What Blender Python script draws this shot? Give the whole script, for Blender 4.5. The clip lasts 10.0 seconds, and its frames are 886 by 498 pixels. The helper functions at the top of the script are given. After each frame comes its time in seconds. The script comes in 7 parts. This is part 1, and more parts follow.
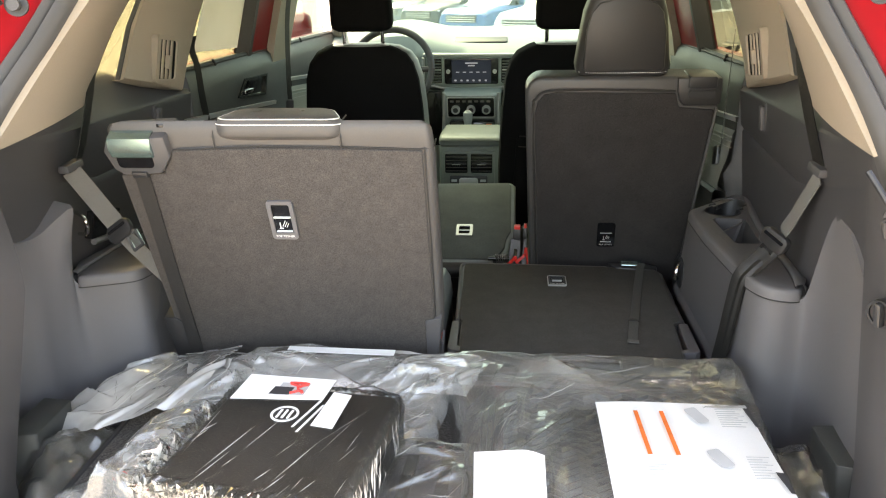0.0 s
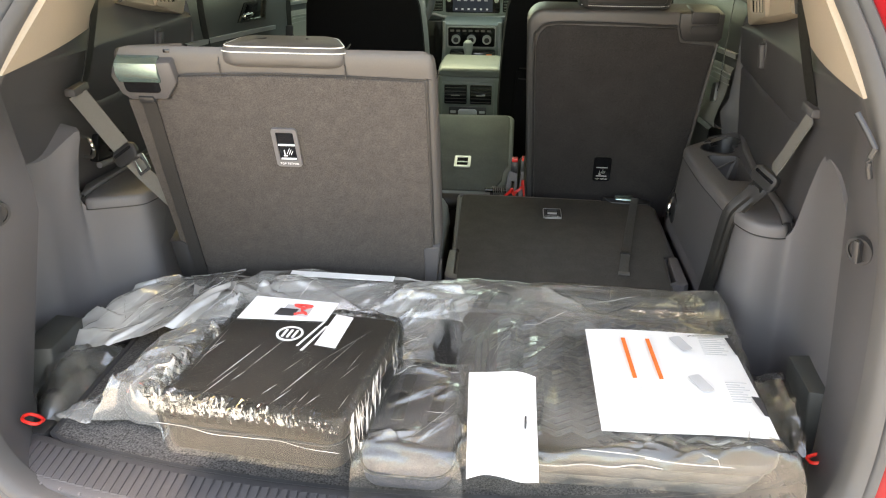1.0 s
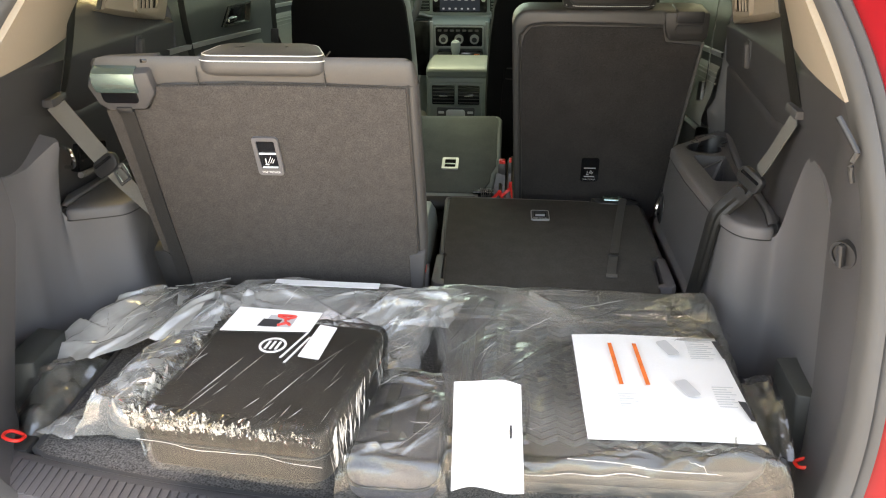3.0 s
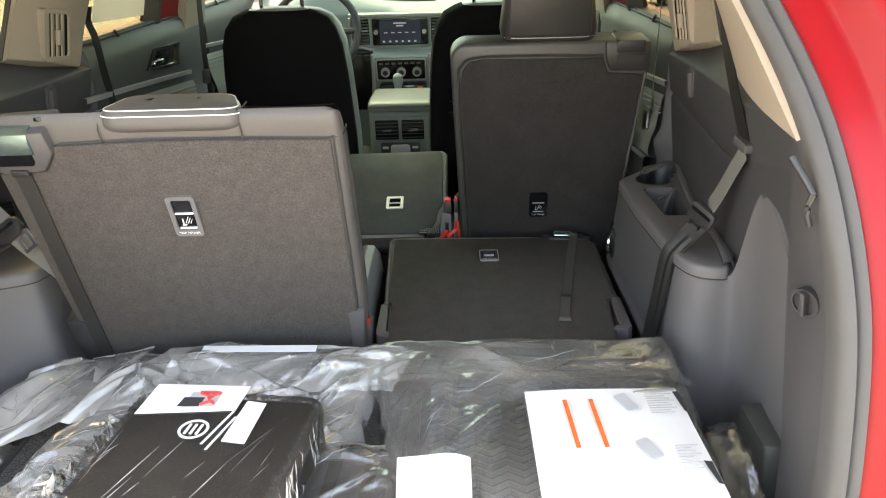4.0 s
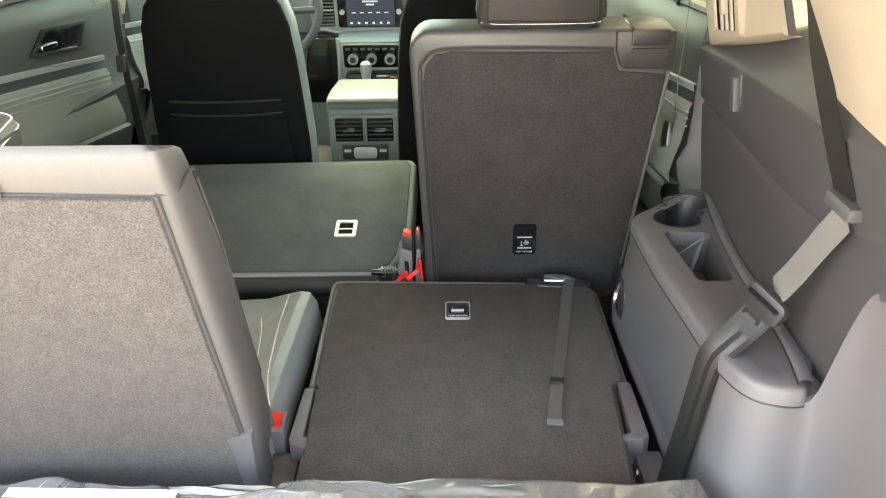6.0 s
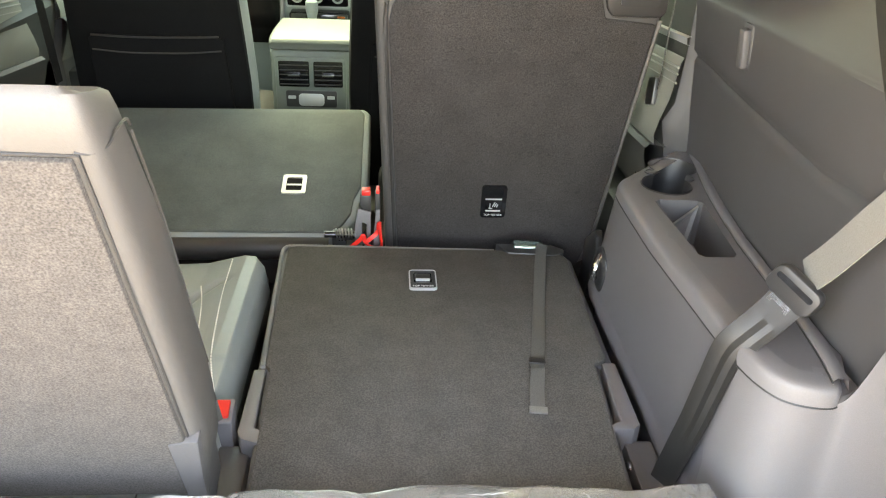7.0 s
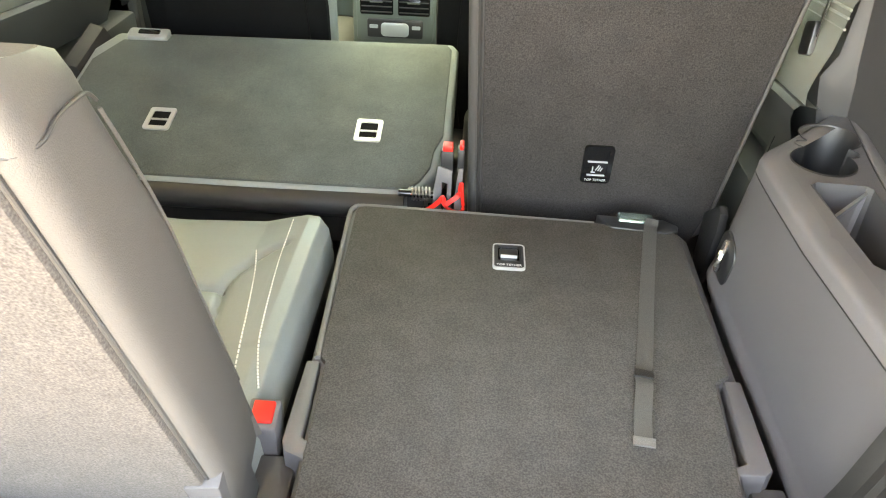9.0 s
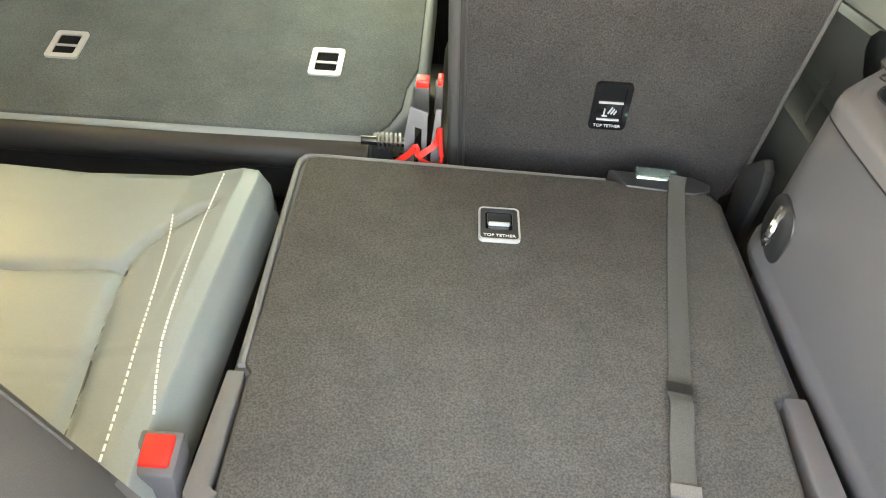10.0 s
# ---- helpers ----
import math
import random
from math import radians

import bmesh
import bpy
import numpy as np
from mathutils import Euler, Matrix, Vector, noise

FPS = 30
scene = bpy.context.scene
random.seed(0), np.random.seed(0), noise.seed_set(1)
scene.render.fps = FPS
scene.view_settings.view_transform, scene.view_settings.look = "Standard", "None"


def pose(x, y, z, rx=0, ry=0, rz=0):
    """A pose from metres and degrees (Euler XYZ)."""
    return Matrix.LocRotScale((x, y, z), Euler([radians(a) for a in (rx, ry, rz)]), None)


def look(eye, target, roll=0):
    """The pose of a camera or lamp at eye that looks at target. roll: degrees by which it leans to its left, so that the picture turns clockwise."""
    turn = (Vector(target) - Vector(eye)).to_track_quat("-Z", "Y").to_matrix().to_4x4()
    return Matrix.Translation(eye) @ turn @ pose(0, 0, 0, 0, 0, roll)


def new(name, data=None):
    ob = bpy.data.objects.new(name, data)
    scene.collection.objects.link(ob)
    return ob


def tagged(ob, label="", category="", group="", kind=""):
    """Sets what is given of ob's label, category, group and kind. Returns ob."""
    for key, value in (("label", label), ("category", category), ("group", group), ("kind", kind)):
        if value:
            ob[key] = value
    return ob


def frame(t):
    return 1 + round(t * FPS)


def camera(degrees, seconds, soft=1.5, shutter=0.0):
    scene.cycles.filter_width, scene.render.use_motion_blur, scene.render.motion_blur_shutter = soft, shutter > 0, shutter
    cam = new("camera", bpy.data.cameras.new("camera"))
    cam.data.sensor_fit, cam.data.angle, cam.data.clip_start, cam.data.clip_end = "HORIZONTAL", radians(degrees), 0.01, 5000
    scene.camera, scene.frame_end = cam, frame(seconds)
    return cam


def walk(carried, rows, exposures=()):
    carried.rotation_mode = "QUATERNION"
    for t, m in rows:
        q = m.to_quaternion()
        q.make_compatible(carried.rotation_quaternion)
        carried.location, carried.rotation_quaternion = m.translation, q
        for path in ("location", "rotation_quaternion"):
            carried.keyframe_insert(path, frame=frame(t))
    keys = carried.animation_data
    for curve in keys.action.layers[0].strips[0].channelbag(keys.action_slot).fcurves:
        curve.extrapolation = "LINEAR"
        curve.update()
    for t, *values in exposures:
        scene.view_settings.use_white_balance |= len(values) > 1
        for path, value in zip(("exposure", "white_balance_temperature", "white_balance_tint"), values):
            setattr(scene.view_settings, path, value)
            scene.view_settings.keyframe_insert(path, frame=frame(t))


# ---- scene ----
cam = camera(61.6, 10.0, soft=1.1)
PATH = [
    (0, (0.152, 0.036, 0.776), (-0.028, 1.912, 0.108), -1.0),
    (0.5, (0.147, 0.012, 0.774), (-0.031, 1.862, 0.036), -0.3),
    (1, (0.147, -0.006, 0.789), (-0.013, 1.803, -0.05), 0.4),
    (1.5, (0.148, -0.008, 0.797), (0.009, 1.765, -0.117), 0.4),
    (2, (0.148, -0.007, 0.8), (0.008, 1.75, -0.146), 0.2),
    (3.3, (0.184, 0.027, 0.803), (0.047, 1.847, -0.015), -0.6),
    (3.5, (0.198, 0.041, 0.807), (0.081, 1.866, -0.002), -0.9),
    (4, (0.196, 0.126, 0.809), (0.158, 1.964, 0.022), -1.7),
    (4.5, (0.155, 0.255, 0.799), (0.208, 2.1, 0.029), -2.0),
    (5, (0.14, 0.39, 0.776), (0.242, 2.222, -0.019), -2.2),
    (5.5, (0.236, 0.53, 0.772), (0.236, 2.348, -0.061), -1.8),
    (5.7, (0.277, 0.573, 0.763), (0.221, 2.391, -0.069), -1.3),
    (6.8, (0.231, 0.738, 0.725), (0.366, 2.529, -0.155), 2.3),
    (7, (0.214, 0.769, 0.712), (0.365, 2.522, -0.238), 2.8),
    (7.5, (0.187, 0.819, 0.706), (0.349, 2.539, -0.301), 3.5),
    (8, (0.193, 0.871, 0.689), (0.186, 2.57, -0.366), 1.3),
    (8.5, (0.215, 0.932, 0.69), (0.115, 2.618, -0.382), 1.5),
    (9, (0.21, 0.981, 0.672), (0.153, 2.635, -0.451), 2.4),
    (9.5, (0.213, 1.064, 0.641), (0.195, 2.683, -0.534), 2.3),
    (10, (0.215, 1.211, 0.548), (0.213, 2.779, -0.694), 3.8),
]
walk(cam, [(t, look(eye, target, roll)) for t, eye, target, roll in PATH],
     [(0, 3.94, 9700, 14), (1, 3.97, 10000, 14), (2, 3.77, 10300, 15), (4.5, 4.16, 9400, 13), (5.5, 4.92, 9500, 13), (7.5, 5.62, 10200, 14), (10, 6.14, 10600, 12)])

# ---------------------------------------------------------------- light
world = bpy.data.worlds.new("world")
scene.world = world
world.use_nodes = True
wn = world.node_tree
wn.nodes.clear()
sky = wn.nodes.new("ShaderNodeTexSky")
sky.sky_type = "NISHITA"
sky.sun_disc = False
sky.sun_elevation = radians(58)
sky.sun_rotation = radians(-25)
sky.air_density, sky.dust_density, sky.ozone_density = 1.0, 3.0, 1.0
bg = wn.nodes.new("ShaderNodeBackground")
bg.inputs["Strength"].default_value = 0.15
wo = wn.nodes.new("ShaderNodeOutputWorld")
wn.links.new(sky.outputs[0], bg.inputs[0])
wn.links.new(bg.outputs[0], wo.inputs[0])

sun_data = bpy.data.lights.new("sun", "SUN")
sun_data.energy, sun_data.angle, sun_data.color = 0.6, radians(20.0), (1.0, 0.95, 0.87)
sun = new("sun", sun_data)
sun.matrix_world = look((-4, 9, 14), (0, 0, 0))

# ---------------------------------------------------------------- materials
MATS = {}


def mat(name, colour, rough=0.6, metal=0.0, vary=0.12, scale=8.0, fine=0.0, fine_scale=400.0, bump=0.0, bump_scale=600.0,
        coat=0.0, sheen=0.0, spec=0.5, stretch=(1, 1, 1)):
    """A surface with stains at a large scale, grain at a fine one and a relief."""
    if name in MATS:
        return MATS[name]
    m = bpy.data.materials.new(name)
    m.use_nodes = True
    n, l = m.node_tree.nodes, m.node_tree.links
    b = n["Principled BSDF"]
    b.inputs["Roughness"].default_value = rough
    b.inputs["Metallic"].default_value = metal
    b.inputs["Coat Weight"].default_value = coat
    b.inputs["Sheen Weight"].default_value = sheen
    b.inputs["Specular IOR Level"].default_value = spec
    geo = n.new("ShaderNodeTexCoord")
    mp = n.new("ShaderNodeMapping")
    mp.inputs["Scale"].default_value = stretch
    l.new(geo.outputs["Object"], mp.inputs[0])
    big = n.new("ShaderNodeTexNoise")
    big.inputs["Scale"].default_value = scale
    big.inputs["Detail"].default_value = 5.0
    l.new(mp.outputs[0], big.inputs["Vector"])
    small = n.new("ShaderNodeTexNoise")
    small.inputs["Scale"].default_value = fine_scale
    small.inputs["Detail"].default_value = 2.0
    l.new(mp.outputs[0], small.inputs["Vector"])
    ramp = n.new("ShaderNodeMapRange")
    ramp.inputs["From Min"].default_value, ramp.inputs["From Max"].default_value = 0.3, 0.7
    ramp.inputs["To Min"].default_value, ramp.inputs["To Max"].default_value = 1 - vary, 1 + vary
    l.new(big.outputs["Fac"], ramp.inputs["Value"])
    ramp2 = n.new("ShaderNodeMapRange")
    ramp2.inputs["From Min"].default_value, ramp2.inputs["From Max"].default_value = 0.3, 0.7
    ramp2.inputs["To Min"].default_value, ramp2.inputs["To Max"].default_value = 1 - fine, 1 + fine
    l.new(small.outputs["Fac"], ramp2.inputs["Value"])
    mul = n.new("ShaderNodeMath")
    mul.operation = "MULTIPLY"
    l.new(ramp.outputs[0], mul.inputs[0])
    l.new(ramp2.outputs[0], mul.inputs[1])
    vm = n.new("ShaderNodeVectorMath")
    vm.operation = "SCALE"
    vm.inputs[0].default_value = colour
    l.new(mul.outputs[0], vm.inputs["Scale"])
    l.new(vm.outputs[0], b.inputs["Base Color"])
    rr = n.new("ShaderNodeMapRange")
    rr.inputs["To Min"].default_value, rr.inputs["To Max"].default_value = max(rough - 0.08, 0.02), min(rough + 0.08, 1)
    l.new(big.outputs["Fac"], rr.inputs["Value"])
    l.new(rr.outputs[0], b.inputs["Roughness"])
    if bump:
        rel = n.new("ShaderNodeTexNoise")
        rel.inputs["Scale"].default_value = bump_scale
        rel.inputs["Detail"].default_value = 3.0
        l.new(mp.outputs[0], rel.inputs["Vector"])
        bp = n.new("ShaderNodeBump")
        bp.inputs["Strength"].default_value = bump
        bp.inputs["Distance"].default_value = 0.001
        l.new(rel.outputs["Fac"], bp.inputs["Height"])
        l.new(bp.outputs[0], b.inputs["Normal"])
    MATS[name] = m
    return m


def clear_film(name, gloss=0.07, haze=0.10, shine=1.5, wavy=0.25):
    """Thin clear plastic film: light passes straight through, with a sheen on its folds and a little haze."""
    m = bpy.data.materials.new(name)
    m.use_nodes = True
    n, l = m.node_tree.nodes, m.node_tree.links
    n.clear()
    out = n.new("ShaderNodeOutputMaterial")
    tr = n.new("ShaderNodeBsdfTransparent")
    tr.inputs[0].default_value = (0.95, 0.965, 0.96, 1)
    gl = n.new("ShaderNodeBsdfGlossy")
    gl.inputs["Roughness"].default_value = gloss
    df = n.new("ShaderNodeBsdfDiffuse")
    df.inputs[0].default_value = (0.82, 0.79, 0.74, 1)
    fr = n.new("ShaderNodeFresnel")
    fr.inputs["IOR"].default_value = 1.5
    tc = n.new("ShaderNodeTexCoord")
    soft = n.new("ShaderNodeTexNoise")
    soft.inputs["Scale"].default_value = 28.0
    soft.inputs["Detail"].default_value = 2.0
    soft.inputs["Distortion"].default_value = 0.6
    l.new(tc.outputs["Object"], soft.inputs["Vector"])
    bp = n.new("ShaderNodeBump")
    bp.inputs["Strength"].default_value = wavy
    bp.inputs["Distance"].default_value = 0.008
    l.new(soft.outputs["Fac"], bp.inputs["Height"])
    l.new(bp.outputs[0], gl.inputs["Normal"])
    l.new(bp.outputs[0], fr.inputs["Normal"])
    cloud = n.new("ShaderNodeTexNoise")
    cloud.inputs["Scale"].default_value = 7.0
    cloud.inputs["Detail"].default_value = 3.0
    l.new(tc.outputs["Object"], cloud.inputs["Vector"])
    hz = n.new("ShaderNodeMapRange")
    hz.inputs["From Min"].default_value, hz.inputs["From Max"].default_value = 0.35, 0.70
    hz.inputs["To Min"].default_value, hz.inputs["To Max"].default_value = haze * 0.5, haze * 1.5
    l.new(cloud.outputs["Fac"], hz.inputs["Value"])
    m1 = n.new("ShaderNodeMixShader")
    l.new(hz.outputs[0], m1.inputs[0])
    l.new(tr.outputs[0], m1.inputs[1])
    l.new(df.outputs[0], m1.inputs[2])
    mul = n.new("ShaderNodeMapRange")
    mul.inputs["To Max"].default_value = shine
    l.new(fr.outputs["Fac"], mul.inputs["Value"])
    m2 = n.new("ShaderNodeMixShader")
    l.new(mul.outputs[0], m2.inputs[0])
    l.new(m1.outputs[0], m2.inputs[1])
    l.new(gl.outputs[0], m2.inputs[2])
    l.new(m2.outputs[0], out.inputs[0])
    return m


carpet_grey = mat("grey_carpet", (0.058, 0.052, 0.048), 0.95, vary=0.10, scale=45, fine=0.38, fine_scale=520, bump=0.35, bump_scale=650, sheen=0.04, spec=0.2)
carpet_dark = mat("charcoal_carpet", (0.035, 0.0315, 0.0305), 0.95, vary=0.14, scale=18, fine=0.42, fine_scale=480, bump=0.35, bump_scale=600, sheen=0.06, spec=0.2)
# carpet_flat and carpet_green are lightened: light on the flat backs put into colour
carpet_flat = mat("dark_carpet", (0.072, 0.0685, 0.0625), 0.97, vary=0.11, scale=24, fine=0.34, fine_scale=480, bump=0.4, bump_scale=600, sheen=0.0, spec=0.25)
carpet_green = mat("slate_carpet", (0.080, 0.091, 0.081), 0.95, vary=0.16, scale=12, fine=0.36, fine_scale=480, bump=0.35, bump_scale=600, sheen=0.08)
carpet_loop = mat("speckled_carpet", (0.10, 0.093, 0.087), 0.97, vary=0.1, scale=9, fine=0.75, fine_scale=330, bump=1.0, bump_scale=330)
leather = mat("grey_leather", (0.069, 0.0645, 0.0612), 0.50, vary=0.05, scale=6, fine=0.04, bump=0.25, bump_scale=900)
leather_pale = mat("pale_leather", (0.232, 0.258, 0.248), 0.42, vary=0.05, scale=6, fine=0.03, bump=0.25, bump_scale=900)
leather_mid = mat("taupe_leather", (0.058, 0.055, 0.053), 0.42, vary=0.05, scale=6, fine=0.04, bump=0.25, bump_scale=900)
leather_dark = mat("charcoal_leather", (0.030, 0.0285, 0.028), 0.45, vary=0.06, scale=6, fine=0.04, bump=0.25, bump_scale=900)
seat_black = mat("black_cloth", (0.0055, 0.0055, 0.0057), 0.85, vary=0.2, scale=5, fine=0.2, bump=0.3, bump_scale=800, spec=0.12)
pocket_trim = mat("dull_black_hem", (0.024, 0.024, 0.025), 0.6, vary=0.1)
satin = mat("satin_trim", (0.44, 0.46, 0.45), 0.42, metal=0.25, vary=0.05)
plastic = mat("charcoal_plastic", (0.063, 0.0605, 0.0625), 0.5, vary=0.06, scale=5, fine=0.05, fine_scale=700, bump=0.25, bump_scale=1100)
plastic_mid = mat("slate_plastic", (0.096, 0.092, 0.096), 0.48, vary=0.06, scale=5, fine=0.05, fine_scale=700, bump=0.25, bump_scale=1100)
plastic_lite = mat("grey_plastic", (0.120, 0.115, 0.118), 0.55, vary=0.05, scale=5, fine=0.05, fine_scale=700, bump=0.25, bump_scale=1100)
plastic_black = mat("black_plastic", (0.022, 0.022, 0.023), 0.42, vary=0.1, scale=9, bump=0.15, bump_scale=900)
gloss_black = mat("gloss_black", (0.008, 0.008, 0.009), 0.12, vary=0.1)
# walls toned darker than the wheel box; their shade is put into the colour
lining_shaded = mat("shaded_lining_plastic", (0.051, 0.0495, 0.0518), 0.55, vary=0.08, scale=5, fine=0.05, fine_scale=700, bump=0.25, bump_scale=1100)
beige = mat("beige_plastic", (0.345, 0.291, 0.229), 0.6, vary=0.04, scale=4, fine=0.04, bump=0.2, bump_scale=900)
door_plastic = mat("door_plastic", (0.045, 0.047, 0.044), 0.5, vary=0.06, scale=5, bump=0.2, bump_scale=900)
headliner = mat("beige_cloth", (0.62, 0.56, 0.48), 0.95, vary=0.05, fine=0.1, bump=0.3)
red_paint = mat("red_paint", (0.27, 0.003, 0.007), 0.40, metal=0.0, vary=0.05, scale=3, coat=0.04, spec=0.3)
red_plastic = mat("red_plastic", (0.68, 0.02, 0.015), 0.4, vary=0.08, scale=20)
rubber = mat("black_rubber", (0.045, 0.045, 0.046), 0.55, vary=0.1, scale=12, bump=0.2)
# same rubber as the mats; light caught by the ribs put into this tone
rubber_rib_lit = mat("rubber_rib_lit", (0.15, 0.157, 0.152), 0.34, vary=0.2, scale=12, bump=0.2)
rubber_mat = mat("rubber_mat", (0.055, 0.058, 0.057), 0.36, vary=0.15, scale=12, bump=0.2)
seal_mat = mat("grey_seal_rubber", (0.062, 0.061, 0.060), 0.6, vary=0.1, scale=10, bump=0.2)
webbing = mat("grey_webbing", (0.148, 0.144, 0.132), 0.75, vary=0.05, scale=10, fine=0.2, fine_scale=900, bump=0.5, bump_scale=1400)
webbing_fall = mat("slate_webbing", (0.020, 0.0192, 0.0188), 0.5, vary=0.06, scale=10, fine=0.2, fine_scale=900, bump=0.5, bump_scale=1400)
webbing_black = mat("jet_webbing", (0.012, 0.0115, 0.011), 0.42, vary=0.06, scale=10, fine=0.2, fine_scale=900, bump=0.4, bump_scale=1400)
webbing_dark = mat("black_webbing", (0.036, 0.035, 0.034), 0.52, vary=0.06, scale=10, fine=0.2, fine_scale=900, bump=0.5, bump_scale=1400)
chrome = mat("chrome", (0.78, 0.79, 0.80), 0.16, metal=1.0, vary=0.04)
steel = mat("steel", (0.45, 0.45, 0.46), 0.3, metal=1.0, vary=0.1)
chrome_teal = mat("tinted_chrome", (0.30, 0.43, 0.41), 0.24, metal=0.85, vary=0.08)
silver = mat("silver_plastic", (0.52, 0.53, 0.52), 0.35, metal=0.5, vary=0.05)
stitch_mat = mat("white_thread", (0.78, 0.77, 0.72), 0.8, vary=0.05)
white_print = mat("white_print", (0.75, 0.75, 0.73), 0.6, vary=0.03)
pale_print = mat("pale_print", (0.50, 0.50, 0.50), 0.7, vary=0.1)
grey_print = mat("grey_print", (0.42, 0.42, 0.42), 0.7, vary=0.1)
paper = mat("white_paper", (0.80, 0.79, 0.77), 0.8, vary=0.03, scale=5, fine=0.02)
orange_print = mat("orange_print", (0.80, 0.16, 0.03), 0.7, vary=0.15, scale=60)
red_print = mat("red_print", (0.62, 0.05, 0.04), 0.7, vary=0.1)
dark_print = mat("dark_print", (0.03, 0.03, 0.033), 0.7, vary=0.1)
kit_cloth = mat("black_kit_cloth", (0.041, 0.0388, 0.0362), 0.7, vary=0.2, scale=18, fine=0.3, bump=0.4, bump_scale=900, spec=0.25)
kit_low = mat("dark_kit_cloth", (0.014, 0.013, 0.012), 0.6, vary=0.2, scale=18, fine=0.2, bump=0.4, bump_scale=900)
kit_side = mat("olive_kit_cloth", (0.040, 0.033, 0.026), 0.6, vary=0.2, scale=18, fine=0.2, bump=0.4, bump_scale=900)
pouch_mesh = mat("blue_black_mesh", (0.072, 0.073, 0.088), 0.5, vary=0.1, scale=12, fine=0.35, fine_scale=420, bump=0.6, bump_scale=420)
film = clear_film("clear_film", gloss=0.08, haze=0.12, shine=1.9)
film_l = clear_film("clear_film_cloudy", gloss=0.08, haze=0.26, shine=2.6)
film_p = clear_film("clear_film_thin", gloss=0.07, haze=0.11, shine=2.2)
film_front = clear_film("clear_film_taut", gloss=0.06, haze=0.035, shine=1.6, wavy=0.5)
film_roll = clear_film("rolled_film", gloss=0.09, haze=0.50, shine=2.8)
# film for folds, whitened by haze so their highlights sit in the colour
film_fold_glint = clear_film("folded_film_glint", gloss=0.12, haze=0.55, shine=2.6)
film_b = clear_film("clear_film_crisp", gloss=0.07, haze=0.012, shine=0.8)
tan_bag = mat("brownish_contents", (0.125, 0.112, 0.086), 0.45, vary=0.3, scale=20, bump=0.4, bump_scale=60)


def glass_mat(name, tint):
    m = bpy.data.materials.new(name)
    m.use_nodes = True
    n, l = m.node_tree.nodes, m.node_tree.links
    n.clear()
    out = n.new("ShaderNodeOutputMaterial")
    tr = n.new("ShaderNodeBsdfTransparent")
    tr.inputs[0].default_value = (*tint, 1)
    gl = n.new("ShaderNodeBsdfGlossy")
    gl.inputs["Roughness"].default_value = 0.03
    fr = n.new("ShaderNodeLayerWeight")
    fr.inputs["Blend"].default_value = 0.25
    mr = n.new("ShaderNodeMapRange")
    mr.inputs["To Min"].default_value, mr.inputs["To Max"].default_value = 0.02, 0.3
    l.new(fr.outputs["Facing"], mr.inputs["Value"])
    mx = n.new("ShaderNodeMixShader")
    l.new(mr.outputs[0], mx.inputs[0])
    l.new(tr.outputs[0], mx.inputs[1])
    l.new(gl.outputs[0], mx.inputs[2])
    l.new(mx.outputs[0], out.inputs[0])
    return m


glass = glass_mat("clear_glass", (0.48, 0.57, 0.54))
glass_dark = glass_mat("privacy_glass", (0.43, 0.43, 0.335))

# ---------------------------------------------------------------- building helpers
BASE = {}


def V(*a):
    return Vector(a)


def thing(name, loc, label, category, group="", kind=""):
    ob = new(name)
    ob.empty_display_size = 0.05
    ob.location = loc
    BASE[ob.name] = Vector(loc)
    return tagged(ob, label, category, group, kind)


def part(name, bm, material, parent=None, label="", sharp=38):
    """Links bm (in world places) as one mesh, under its thing or part."""
    base = BASE[parent.name] if parent else Vector((0, 0, 0))
    if base.length:
        bmesh.ops.translate(bm, verts=bm.verts, vec=-base)
    bmesh.ops.recalc_face_normals(bm, faces=bm.faces)
    lim = radians(sharp)
    for f in bm.faces:
        f.smooth = True
    for e in bm.edges:
        if len(e.link_faces) == 2 and e.calc_face_angle(0) > lim:
            e.smooth = False
    me = bpy.data.meshes.new(name)
    bm.to_mesh(me)
    bm.free()
    me.materials.append(material)
    ob = new(name, me)
    if parent:
        ob.parent = parent
    BASE[ob.name] = base
    if label:
        ob["label"] = label
    return ob


def setting(name, bm, material, label, category="structure", sharp=38):
    return tagged(part(name, bm, material, None, "", sharp), label, category, kind="structure")


def bevel(bm, r, seg=2, angle=25):
    if r <= 0:
        return bm
    es = [e for e in bm.edges if len(e.link_faces) == 2 and e.calc_face_angle(0) > radians(angle)]
    bmesh.ops.bevel(bm, geom=es, offset=r, segments=seg, profile=0.5, affect="EDGES", clamp_overlap=True)
    return bm


def hexa(pts, r=0.0, seg=2):
    """Eight corners: four below, four above, both rings in the same turn."""
    bm = bmesh.new()
    v = [bm.verts.new(p) for p in pts]
    for f in ((3, 2, 1, 0), (4, 5, 6, 7), (0, 1, 5, 4), (1, 2, 6, 5), (2, 3, 7, 6), (3, 0, 4, 7)):
        bm.faces.new([v[i] for i in f])
    bmesh.ops.recalc_face_normals(bm, faces=bm.faces)
    return bevel(bm, r, seg)


def box(x0, x1, y0, y1, z0, z1, r=0.0, seg=2):
    return hexa([(x0, y0, z0), (x1, y0, z0), (x1, y1, z0), (x0, y1, z0), (x0, y0, z1), (x1, y0, z1), (x1, y1, z1), (x0, y1, z1)], r, seg)


